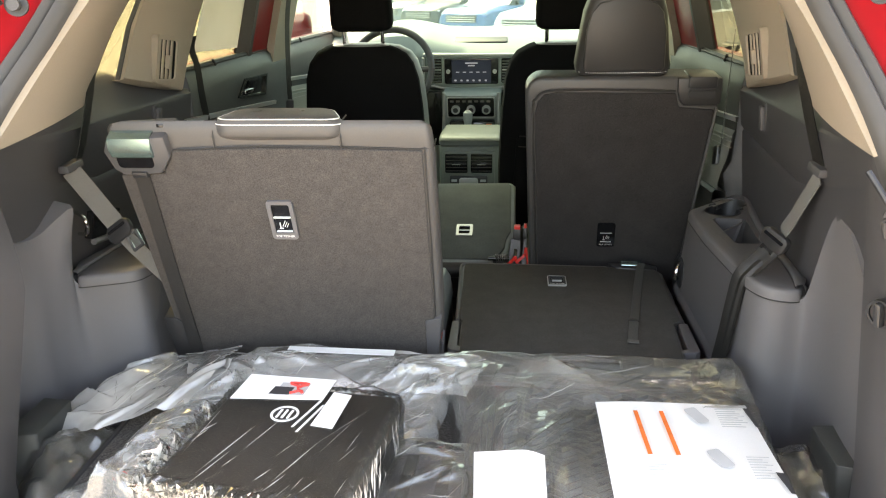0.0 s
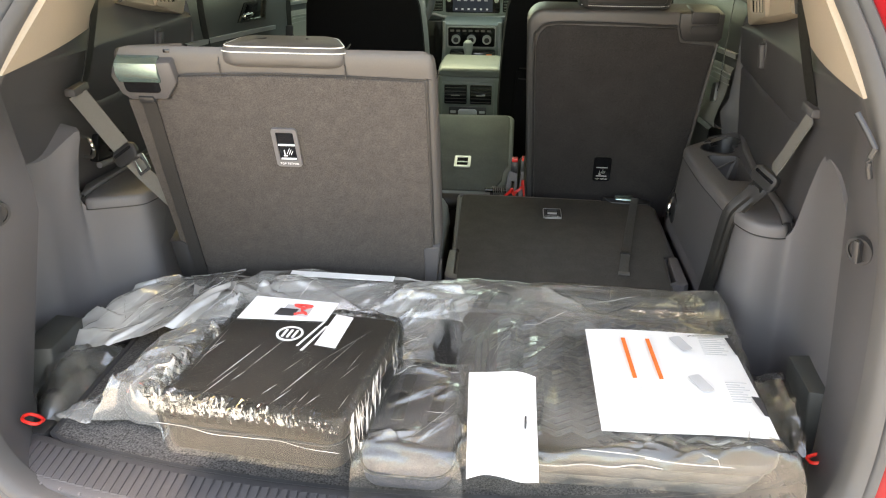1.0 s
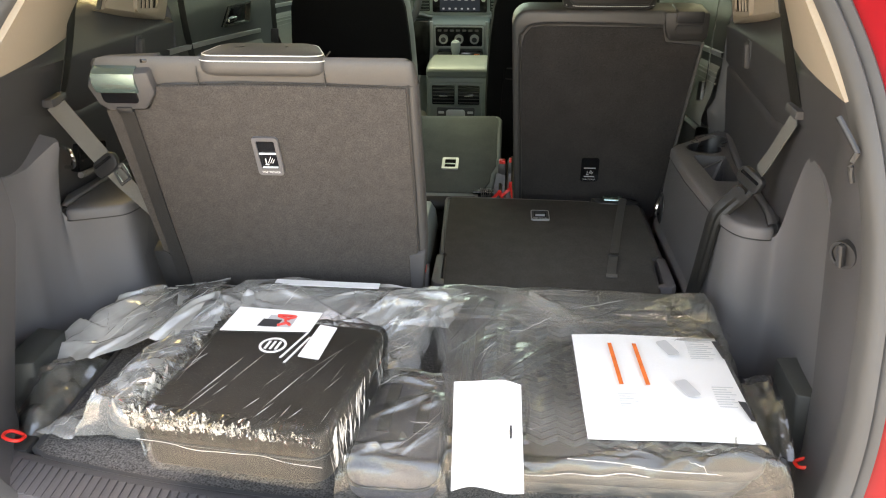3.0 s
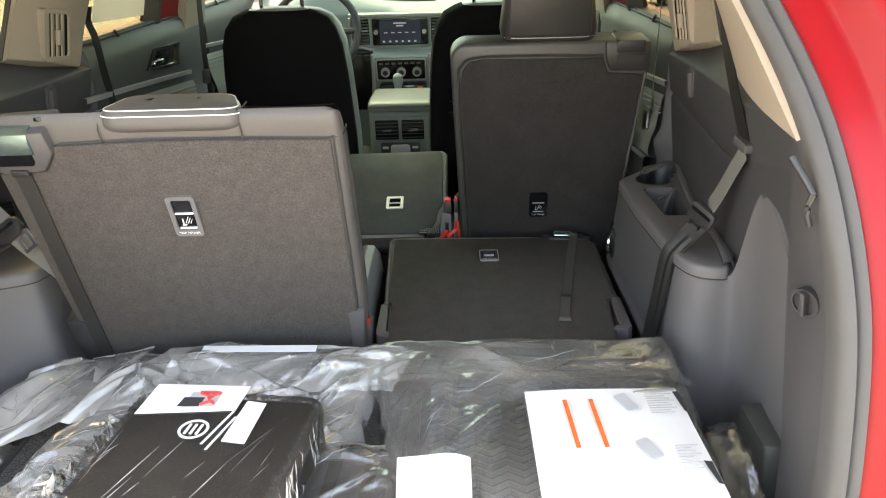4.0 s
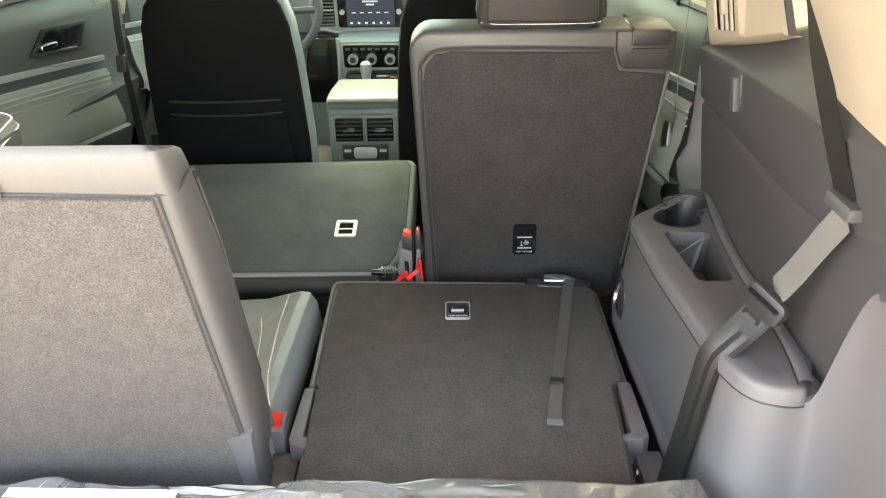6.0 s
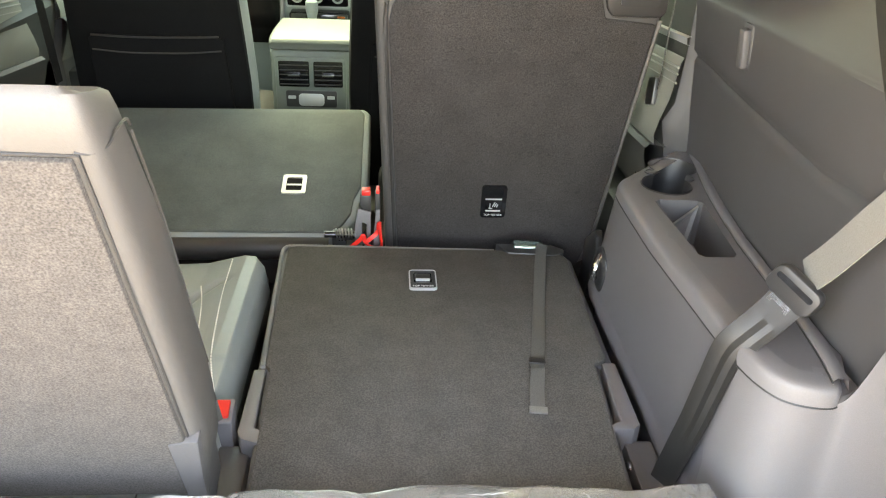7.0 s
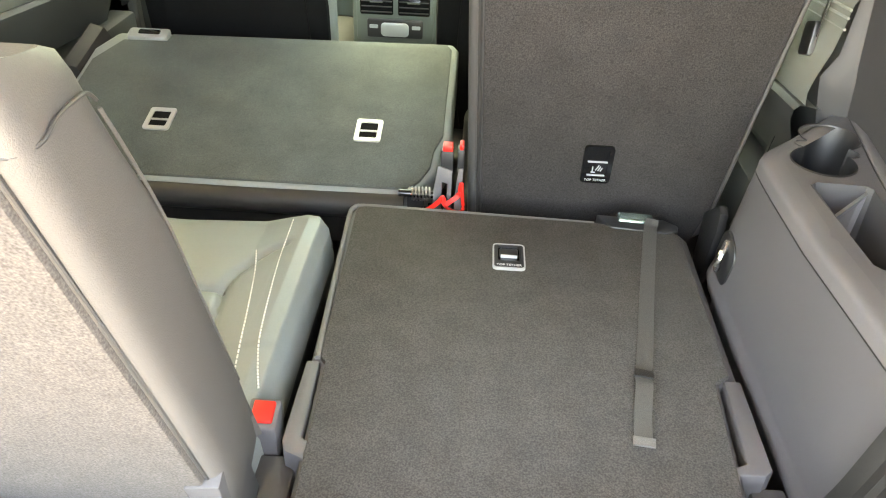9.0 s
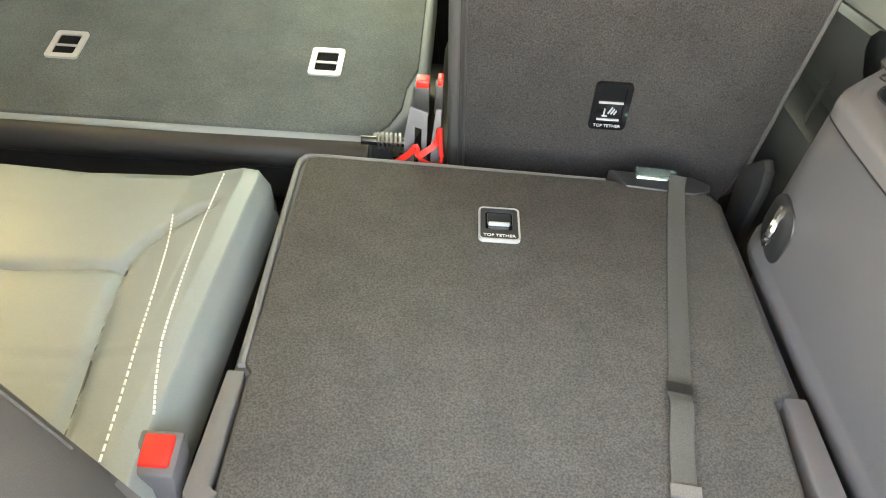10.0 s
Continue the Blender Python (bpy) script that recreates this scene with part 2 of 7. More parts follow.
def rrect(u0, u1, v0, v1, r, seg=5):
    """A rounded rectangle as a list of (u, v); r one radius or four (bl, br, tr, tl)."""
    rs = r if isinstance(r, (tuple, list)) else (r,) * 4
    out = []
    for (cu, cv, a0), q in zip(((u0, v0, 180), (u1, v0, 270), (u1, v1, 0), (u0, v1, 90)), rs):
        su, sv = (1 if cu == u0 else -1), (1 if cv == v0 else -1)
        for k in range(seg + 1):
            a = radians(a0 + 90 * k / seg)
            out.append((cu + su * q + q * math.cos(a), cv + sv * q + q * math.sin(a)))
    return out


class Frame:
    """A place with three axes, for building on a leaning plane."""

    def __init__(self, o, u, v):
        self.o, self.u, self.v = Vector(o), Vector(u).normalized(), Vector(v).normalized()
        self.n = self.u.cross(self.v)

    def at(self, u, v, n=0.0):
        return self.o + u * self.u + v * self.v + n * self.n


def slab(fr, outline, n0, n1, r=0.0, seg=2, crown=0.0):
    """An outline in the frame's plane, thick from n0 to n1, its outer rim rounded; crown swells the middle."""
    bm = bmesh.new()
    a = [bm.verts.new(fr.at(u, v, n0)) for u, v in outline]
    b = [bm.verts.new(fr.at(u, v, n1)) for u, v in outline]
    k = len(outline)
    bm.faces.new(a[::-1])
    bm.faces.new(b)
    for i in range(k):
        bm.faces.new((a[i], a[(i + 1) % k], b[(i + 1) % k], b[i]))
    bmesh.ops.recalc_face_normals(bm, faces=bm.faces)
    return bevel(bm, r, seg, 50)


def ring_slab(fr, outer, inner, n0, n1):
    """A frame: an outline with a hole of as many points, thick from n0 to n1."""
    bm = bmesh.new()
    k = len(outer)
    rings = [[bm.verts.new(fr.at(u, v, n)) for u, v in pts] for pts, n in ((outer, n0), (outer, n1), (inner, n1), (inner, n0))]
    for a, b in ((0, 1), (1, 2), (2, 3), (3, 0)):
        for i in range(k):
            j = (i + 1) % k
            bm.faces.new((rings[a][i], rings[a][j], rings[b][j], rings[b][i]))
    return bm


def loft(rings, closed=True, caps=True):
    """Skins rings of equally many points."""
    bm = bmesh.new()
    vs = [[bm.verts.new(p) for p in ring] for ring in rings]
    k = len(rings[0])
    for a, b in zip(vs, vs[1:]):
        for i in range(k if closed else k - 1):
            j = (i + 1) % k
            bm.faces.new((a[i], a[j], b[j], b[i]))
    if closed and caps:
        bm.faces.new(vs[0][::-1])
        bm.faces.new(vs[-1])
    return bm


def smooth_path(pts, steps=6):
    """A Catmull-Rom curve through the points."""
    p = [Vector(q) for q in pts]
    p = [2 * p[0] - p[1]] + p + [2 * p[-1] - p[-2]]
    out = []
    for i in range(1, len(p) - 2):
        for k in range(steps):
            t = k / steps
            a, b, c, d = p[i - 1:i + 3]
            out.append(0.5 * (2 * b + (c - a) * t + (2 * a - 5 * b + 4 * c - d) * t * t + (3 * b - a - 3 * c + d) * t ** 3))
    return out + [p[-2]]


def tube(pts, r, seg=8, caps=True):
    pts = [Vector(p) for p in pts]
    rings, up = [], Vector((0, 0, 1))
    for i, p in enumerate(pts):
        d = (pts[min(i + 1, len(pts) - 1)] - pts[max(i - 1, 0)]).normalized()
        s = d.cross(up)
        s = s.normalized() if s.length > 1e-3 else Vector((1, 0, 0))
        t = s.cross(d).normalized()
        q = r[i] if isinstance(r, (list, tuple)) else r
        rings.append([p + q * (math.cos(2 * math.pi * k / seg) * s + math.sin(2 * math.pi * k / seg) * t) for k in range(seg)])
    return loft(rings, True, caps)


def ribbon(pts, sides, width, thick=0.0014):
    """A strap along pts; sides: the direction across it at each point, or one for all."""
    pts = [Vector(p) for p in pts]
    rings = []
    for i, p in enumerate(pts):
        s = Vector(sides[i] if isinstance(sides, list) else sides).normalized()
        d = (pts[min(i + 1, len(pts) - 1)] - pts[max(i - 1, 0)]).normalized()
        n = d.cross(s).normalized()
        s = n.cross(d).normalized()
        w = width[i] if isinstance(width, list) else width
        a, b = s * w / 2, n * thick / 2
        rings.append([p - a - b, p + a - b, p + a + b, p - a + b])
    return loft(rings)


def merge(*bms):
    """Several pieces of one part in one bmesh."""
    out = bmesh.new()
    for b in bms:
        me = bpy.data.meshes.new("tmp")
        b.to_mesh(me)
        b.free()
        out.from_mesh(me)
        bpy.data.meshes.remove(me)
    return out


def disc_ring(c, axis, r0, r1, h, seg=24):
    """A flat ring or, with r0 = 0, a disc, of height h along axis."""
    ax = Vector(axis).normalized()
    s = ax.orthogonal().normalized()
    t = ax.cross(s)
    c = Vector(c)

    def ring(r, d):
        return [c + ax * d + r * (math.cos(2 * math.pi * k / seg) * s + math.sin(2 * math.pi * k / seg) * t) for k in range(seg)]
    if r0 <= 0:
        return loft([ring(r1, 0), ring(r1, h)])
    rings = [ring(r0, 0), ring(r1, 0), ring(r1, h), ring(r0, h), ring(r0, 0)]
    bm = loft(rings, True, False)
    bmesh.ops.remove_doubles(bm, verts=bm.verts, dist=1e-6)
    return bm


def letters(name, text, fr, u, v, n, size, material, parent):
    """Raised print in the built-in font, lying in a frame's plane, centred on (u, v)."""
    cu = bpy.data.curves.new("text", "FONT")
    cu.body, cu.size, cu.align_x, cu.align_y, cu.extrude = text, size, "CENTER", "CENTER", 0.0002
    tmp = bpy.data.objects.new("text", cu)
    me = bpy.data.meshes.new_from_object(tmp)
    bpy.data.objects.remove(tmp)
    bm = bmesh.new()
    bm.from_mesh(me)
    bpy.data.meshes.remove(me)
    for w in bm.verts:
        w.co = fr.at(u + w.co.x, v + w.co.y, n + w.co.z)
    return part(name, bm, material, parent)


def dashes(fr_pts, normal, length=0.006, gap=0.003, r=0.0011):
    """Thread stitches along a path."""
    pts = [Vector(p) for p in fr_pts]
    nv = Vector(normal).normalized()
    out = bmesh.new()
    for a, b in zip(pts, pts[1:]):
        d = (b - a)
        k = max(1, int(d.length / (length + gap)))
        for i in range(k):
            p, q = a + d * (i / k), a + d * ((i + 0.68) / k)
            s = d.cross(nv).normalized() * r
            h = nv * r
            vs = [out.verts.new(x) for x in (p - s, p + s, q + s, q - s, p - s * 0.5 + h, p + s * 0.5 + h, q + s * 0.5 + h, q - s * 0.5 + h)]
            for f in ((4, 5, 6, 7), (0, 1, 5, 4), (1, 2, 6, 5), (2, 3, 7, 6), (3, 0, 4, 7)):
                out.faces.new([vs[x] for x in f])
    return out

# ---------------------------------------------------------------- ground and shell of the car
GROUND = -0.84
concrete = mat("pale_concrete", (0.40, 0.372, 0.315), 0.9, vary=0.12, scale=0.8, fine=0.2, fine_scale=60, bump=0.3, bump_scale=80)


def plain_ground():
    bm = bmesh.new()
    k = 24
    vs = [[bm.verts.new(((i / k - 0.5) * 1600, (j / k - 0.5) * 1600, GROUND)) for i in range(k + 1)] for j in range(k + 1)]
    for j in range(k):
        for i in range(k):
            bm.faces.new((vs[j][i], vs[j][i + 1], vs[j + 1][i + 1], vs[j + 1][i]))
    return bm


setting("ground", plain_ground(), concrete, "pale sunlit concrete of a parking lot", "ground")

# the line of the tailgate opening, right half, from the sill's middle up to the roof
OPEN = [(0.0, 0.752, -0.045), (0.40, 0.785, -0.038), (0.55, 0.815, -0.026), (0.625, 0.846, 0.012), (0.650, 0.868, 0.075), (0.660, 0.895, 0.2),
        (0.658, 0.945, 0.38), (0.632, 1.03, 0.555), (0.590, 1.16, 0.70), (0.49, 1.34, 0.92), (0.32, 1.40, 0.985), (0.0, 1.41, 1.0)]


def inset(s, z):
    """How much narrower the upper left of the opening is."""
    return 0.030 * max(0.0, min(1.0, (z - 0.25) / 0.45)) if s < 0 else 0.0


def mirrored(pts, s):
    return [(s * x, y, z) for x, y, z in pts]


def opening_loop(steps=6):
    r = smooth_path(OPEN, steps)
    l = [Vector((-p.x + inset(-1, p.z) * min(1.0, p.x / 0.4), p.y, p.z)) for p in r[1:-1]][::-1]
    return r + l


def outward(loop):
    out = []
    for i, p in enumerate(loop):
        d = loop[(i + 1) % len(loop)] - loop[i - 1]
        o = Vector((d.z, 0, -d.x)).normalized()
        out.append(o if o.dot(Vector((p.x, 0, p.z - 0.4))) > 0 else -o)
    return out


def band(loop, out, profile):
    """A closed band round the opening; profile: (outwards, along y)."""
    rings = [[p + o * a + Vector((0, b, 0)) for p, o in zip(loop, out)] for a, b in profile]
    return loft(rings, True, False)


LOOP = opening_loop()
OUT = outward(LOOP)
car_body = thing("car_body", (0, 1, GROUND), "glossy red car body round the open tailgate", "car body", kind="structure")
for s in (-1, 1):
    bx = -0.522 if s < 0 else 0.602
    st = part("strut_mount", disc_ring((bx, 1.045, 0.760), (-s * 0.35, -0.9, 0.1), 0, 0.015, 0.006, 20), plastic_black, car_body, "dark strut mounting")
    part("strut_ball", disc_ring((bx, 1.042, 0.760), (-s * 0.35, -0.9, 0.1), 0, 0.008, 0.018, 14), plastic, st)
part("body_frame", band(LOOP, OUT, [(0.034, 0.03), (0.036, -0.012), (0.05, -0.022), (0.075, -0.022), (0.085, -0.03), (0.10, -0.075), (0.13, -0.10), (0.20, -0.10), (0.26, -0.02), (0.30, 0.4)]), red_paint, car_body, sharp=50)
part("seal", band(LOOP, OUT, [(-0.004, 0.02), (-0.006, -0.012), (0.002, -0.026), (0.013, -0.027), (0.018, -0.016), (0.022, -0.022), (0.032, -0.024), (0.037, -0.014), (0.036, 0.01)]), seal_mat, car_body, "grey rubber seal", sharp=60)


# ---------------------------------------------------------------- side linings
def lining(s):
    side = "left" if s < 0 else "right"

    def M(pts):
        return [(s * p[0], p[1], p[2]) for p in pts]
    wall = thing("wall_" + side, (s * 0.75, 1.5, -0.1), "charcoal plastic cargo side lining with beige pillar covers", "wall lining", kind="structure")
    # upper lining, its sideways shade put into a dark tone, row by row from the box top to the beige line
    ys = [2.075, 2.0, 1.85, 1.7, 1.55, 1.42, 1.32, 1.2, 1.14, 1.09, 1.05]
    x_lo = [0.803, 0.803, 0.774, 0.753, 0.737, 0.726, 0.734, 0.742, 0.742, 0.735, 0.70]
    if s < 0:
        x_lo = [0.803, 0.803, 0.790, 0.790, 0.80, 0.822, 0.835, 0.825, 0.80, 0.76, 0.72]
    x_hi = [0.752, 0.750, 0.745, 0.735, 0.715, 0.695, 0.683, 0.668, 0.655, 0.645, 0.637]
    z_hi = [0.515, 0.525, 0.555, 0.592, 0.598, 0.575, 0.555, 0.553, 0.553, 0.555, 0.557]
    crease = [0.402, 0.397, 0.392, 0.392, 0.394, 0.412, 0.44, 0.47, 0.49, 0.50, 0.51]

    def skin_x(a, b, zz, z):
        t = (z - 0.05) / (zz - 0.05)
        return a + (b - a) * t ** 1.3 - 0.006 * math.sin(math.pi * t)
    rows = []
    for low, f, push in ((1, 0.0, 0), (1, 0.2, 0), (1, 0.4, 0), (1, 0.6, 0), (1, 0.8, 0), (1, 0.95, 0), (1, 0.982, 0.0), (1, 1.0, 0.0045), (0, 0.035, 0.0035), (0, 0.11, -0.003), (0, 0.4, -0.004), (0, 0.8, -0.006), (0, 0.96, -0.008), (2, 0.0, -0.007), (2, 0.10, -0.001), (2, 0.25, 0.007), (2, 0.5, 0.018), (2, 0.75, 0.027), (2, 1.0, 0.034)):
        row = []
        for y, a, b, zz, zc in zip(ys, x_lo, x_hi, z_hi, crease):
            # the sill under the quarter window slopes outwards above a second crease
            sill = max(0.0, min(1.0, (y - 1.40) / 0.12)) * max(0.0, min(1.0, (2.075 - y) / 0.12))
            z2 = min(zz - 0.006, 0.512 + 0.045 * max(0.0, 1.75 - y))
            z = 0.05 + (zc - 0.05) * f if low == 1 else zc + (z2 - zc) * f if low == 0 else z2 + (zz - z2) * f
            row.append((skin_x(a, b, zz, z) + push * (sill if low == 2 else max(0.0, min(1.0, (y - 1.25) / 0.2))), y, z))
        rows.append(M(row))
    rows.append(M([(b + 0.045, y, zz + 0.010) for y, b, zz in zip(ys, x_hi, z_hi)]))
    rows.append(M([(b + 0.11, y, zz + 0.016) for y, b, zz in zip(ys, x_hi, z_hi)]))
    part("upper_lining", loft(rows, False), lining_shaded, wall)

    # cover behind the wheel, up to the seal
    rows = []
    edge = smooth_path([p for p in OPEN[2:9]], 4)
    for t in [k / 6 for k in range(7)]:
        row = []
        for p in edge:
            z = p.z
            xi = 0.672 - 0.19 * max(0, min(z, 0.34)) + 0.22 * max(0.0, z - 0.36) if s < 0 and z < 0.56 else 0.668 - 0.030 * max(0, min(1, (z - 0.1) / 0.45)) if z < 0.56 else 0.637 - (z - 0.56) * 0.42
            yi = 1.015 + 0.12 * max(0, z) if z < 0.5 else 1.075 + (z - 0.5) * 0.2
            bulge = 0.005 * math.sin(math.pi * t)
            row.append((xi + (p.x - inset(s, z) - xi) * t - bulge, yi + (p.y - yi) * t, z))
        rows.append(M([q for q in row if q[2] < 0.565]))
    # dark tone again holds the shade of a sideways face
    part("rear_cover", loft(rows, False), lining_shaded, wall)
    # deep wall of the side pocket
    part("pocket_wall", loft([M([(0.74, 1.36, z), (0.745, 1.2, z), (0.745, 1.04, z), (0.674, 1.032, z)] if s > 0 else [(0.84, 1.32, z), (0.82, 1.2, z), (0.80, 1.05, z), (0.684, 1.034, z)]) for z in (-0.14, 0.06, 0.4)], False), plastic, wall)
    # the beige pillars
    rear = [(0.622, 1.034, 0.556), (0.576, 1.165, 0.70), (0.53, 1.255, 0.80), (0.465, 1.37, 0.93)]
    front = [(0.690, 1.45, 0.565), (0.678, 1.555, 0.68), (0.655, 1.64, 0.77), (0.57, 1.76, 0.95)]
    rear = [(x - inset(s, z), y, z) for x, y, z in rear]
    rows = [M([(p.x + 0.012, p.y - 0.003, p.z + 0.006) for p in smooth_path(rear, 4)])]
    for t in [k / 6 for k in range(7)]:
        rows.append(M([tuple(Vector(a).lerp(Vector(b), t) + Vector((-0.010 * math.sin(math.pi * t), 0, 0))) for a, b in zip(smooth_path(rear, 4), smooth_path(front, 4))]))
    rows.append(M([(p.x + 0.05, p.y + 0.005, p.z) for p in smooth_path(front, 4)]))
    part("rear_pillar", loft(rows, False), beige, wall, "beige plastic pillar cover")
    rear = [(0.738, 1.705, 0.588), (0.728, 1.775, 0.70), (0.69, 1.84, 0.82), (0.62, 1.91, 0.96)]
    front = [(0.750, 2.035, 0.520), (0.738, 2.085, 0.62), (0.70, 2.14, 0.76), (0.62, 2.20, 0.96)]
    rows = []
    for t in [k / 6 for k in range(7)]:
        line = [Vector(a).lerp(Vector(b), t) + Vector((-0.012 * math.sin(math.pi * t), 0, 0)) for a, b in zip(smooth_path(rear, 4), smooth_path(front, 4))]
        rows.append(M([tuple(line[0] + Vector((0.07, 0, -0.012))), tuple(line[0] + Vector((0.004, 0, -0.004)))] + [tuple(q) for q in line]))
    rows.insert(0, [(x + s * 0.012, y, z) for x, y, z in rows[0]])
    rows.append([(x + s * 0.07, y + 0.02, z) for x, y, z in rows[-1]])
    part("middle_pillar", loft(rows, False), beige, wall, "beige plastic pillar cover")
    # air vent in the middle pillar
    vf = Frame((0.7225, 1.893, 0.612), (0, -1, 0.12), (-0.16, 0.12, 1)) if s > 0 else Frame((-0.7225, 1.893, 0.612), (0, 1, -0.12), (0.16, 0.12, 1))
    vent = part("vent_frame", ring_slab(vf, rrect(-0.060, 0.060, -0.058, 0.058, 0.012), rrect(-0.050, 0.050, -0.048, 0.048, 0.008), -0.012, 0.0075), beige, wall, "beige air vent")
    # black slab just proud of the pillar; shade of the gaps put into colour
    part("vent_gap_shade", slab(vf, rrect(-0.050, 0.050, -0.049, 0.049, 0.008), -0.03, 0.003), seat_black, vent)
    for k in range(4):
        u = -s * (-0.041 + 0.0225 * k)
        part("slat", hexa([vf.at(*q) for q in ((u - 0.0085, -0.0475, 0.0035), (u + 0.0085, -0.0475, 0.0035), (u + 0.0085, 0.0475, 0.0035), (u - 0.0085, 0.0475, 0.0035), (u - 0.0080, -0.0475, 0.0055 - s * 0.0018), (u + 0.0080, -0.0475, 0.0055 + s * 0.0018), (u + 0.0080, 0.0475, 0.0055 + s * 0.0018), (u - 0.0080, 0.0475, 0.0055 - s * 0.0018))]), beige, vent)
    part("vent_knob", slab(vf, rrect(-0.007, 0.007, -0.022, 0.012, 0.004, 3), 0.003, 0.014, 0.002), beige, vent)
    # box over the wheel with its flat top

    def lift(y):
        """The lid rises a little towards the tailgate."""
        return 0.022 * max(0.0, min(1.0, (1.72 - y) / 0.34)) if s > 0 else 0.014 * max(0.0, min(1.0, (1.72 - y) / 0.30))
    plan = [(0.81, 2.165, 1), (0.72, 2.09, 1), (0.650, 2.025, 1), (0.622, 1.998, 1), (0.606, 1.970, 0.8), (0.601, 1.94, 0.5), (0.600, 1.90, 0), (0.600, 1.80, 0), (0.600, 1.70, 0), (0.600, 1.60, 0), (0.600, 1.52, 0), (0.602, 1.47, 0), (0.606, 1.435, 0)]
    rows = []
    for z, dx in ((-0.16, 0.016), (-0.034, 0.014), (-0.030, 0.001), (-0.024, -0.004), (-0.014, -0.007), (-0.004, -0.0055), (0.003, -0.001), (0.010, 0.0012), (0.06, 0.0025), (0.12, 0.0045), (0.185, 0.0072), (0.1945, 0.0078), (0.1955, 0.011)):
        f = max(0.0, z) / 0.2
        rows.append(M([(x + dx, y - 0.045 * f * front, z + lift(y) * f) for x, y, front in plan]))
    part("wheel_box", loft(rows, False), plastic_mid, wall)
    # rounded rear end of the box, rising to the wall
    cols = [(0.6075, 1.475, 0.211, 0), (0.609, 1.42, 0.215, 0), (0.616, 1.380, 0.216, 0), (0.632, 1.356, 0.216, 0.002), (0.656, 1.346, 0.216, 0.005), (0.682, 1.344, 0.220, 0.010), (0.692, 1.338, 0.242, 0.016), (0.695, 1.318, 0.322, 0.026), (0.695, 1.292, 0.388, 0.032),
            (0.693, 1.262, 0.404, 0.036), (0.688, 1.21, 0.396, 0.040), (0.682, 1.15, 0.370, 0.043), (0.682, 1.09, 0.31, 0.042), (0.684, 1.03, 0.2, 0.042)]
    foot = None
    if s < 0:
        cols = [(0.6075, 1.475, 0.204, 0), (0.609, 1.440, 0.207, 0), (0.615, 1.414, 0.208, 0), (0.632, 1.400, 0.208, 0), (0.680, 1.381, 0.209, 0), (0.720, 1.366, 0.213, 0), (0.729, 1.362, 0.246, 0), (0.715, 1.362, 0.320, 0), (0.700, 1.359, 0.378, 0), (0.722, 1.334, 0.362, 0), (0.742, 1.300, 0.340, 0), (0.742, 1.24, 0.345, 0), (0.710, 1.15, 0.37, 0), (0.625, 1.07, 0.40, 0)]
        foot = smooth_path([(x, y, 0) for x, y in ((0.607, 1.475), (0.609, 1.442), (0.614, 1.414), (0.632, 1.394), (0.665, 1.374), (0.700, 1.356), (0.720, 1.345), (0.734, 1.334), (0.744, 1.318), (0.752, 1.296), (0.758, 1.268), (0.785, 1.226), (0.81, 1.13), (0.80, 1.04))], 3)
    dense = [(*p, q) for p, q in zip(smooth_path([c[:3] for c in cols], 3), [cols[min(i // 3, len(cols) - 1)][3] + (cols[min(i // 3 + 1, len(cols) - 1)][3] - cols[min(i // 3, len(cols) - 1)][3]) * (i % 3) / 3 for i in range(3 * len(cols) - 2)])]
    rows = []
    for k in range(10):
        t = k / 9
        row = []
        for i, (x, y, zt, lean) in enumerate(dense):
            f = t ** (1.3 if s > 0 else 1.3 + 3.2 * max(0.0, min(1.0, (i - 14) / 8)))
            xb, yb = (foot[i].x, foot[i].y) if foot else (x + lean, y)
            row.append((xb + (x - xb) * f, yb + (y - yb) * f, -0.16 + (zt + 0.16) * t))
        rows.append(M(row))
    rows.append(M([(x + 0.008, y + 0.006, zt + 0.006) for x, y, zt, lean in dense]))
    rows.append(M([(0.75 + max(0.0, x - (0.74 if s > 0 else 0.70)), y + 0.012, zt + 0.014) for x, y, zt, lean in dense]))
    # lighter grey than the box sides: light on this rear-facing end put into colour
    part("wheel_box_end", loft(rows, False), plastic_lite, wall)
    top = [(0.627, 1.72), (0.627, 1.90), (0.634, 1.935), (0.66, 1.972), (0.808, 2.126), (0.795, 2.0), (0.770, 1.85), (0.750, 1.72), (0.735, 1.56), (0.712, 1.40), (0.700, 1.372), (0.684, 1.362), (0.66, 1.366), (0.642, 1.380), (0.630, 1.42)]
    zt = 0.2195
    if s < 0:
        top = [(q[0] + (0.030 if q[0] > 0.7 and q[1] < 2.01 else 0), q[1]) for q in top if q[1] > 1.5] + [(0.765, 1.45), (0.742, 1.385), (0.722, 1.380), (0.68, 1.396), (0.648, 1.409), (0.634, 1.425)]

    def cups(r):
        """The outline of two merged cup wells."""
        ca, cb, out = Vector((0.691, 1.914)), Vector((0.729, 1.996)), []
        mid = (ca + cb) / 2
        for k in range(72):
            d = Vector((math.cos(2 * math.pi * k / 72), math.sin(2 * math.pi * k / 72)))
            far = 0.0
            side = Vector((cb.y - ca.y, ca.x - cb.x)).normalized() * 0.031
            for c, q0 in ((ca, r), (cb, r), (mid + side, r * 0.27), (mid - side, r * 0.27)):
                o = mid - c
                b, q = o.dot(d), o.dot(o) - q0 * q0
                if b * b - q >= 0:
                    far = max(far, -b + math.sqrt(b * b - q))
            out.append((mid.x + d.x * far, mid.y + d.y * far))
        return out
    tray = [(0.652, 1.662), (0.659, 1.652), (0.700, 1.652), (0.708, 1.662), (0.727, 1.838), (0.721, 1.846), (0.658, 1.850), (0.650, 1.842)]
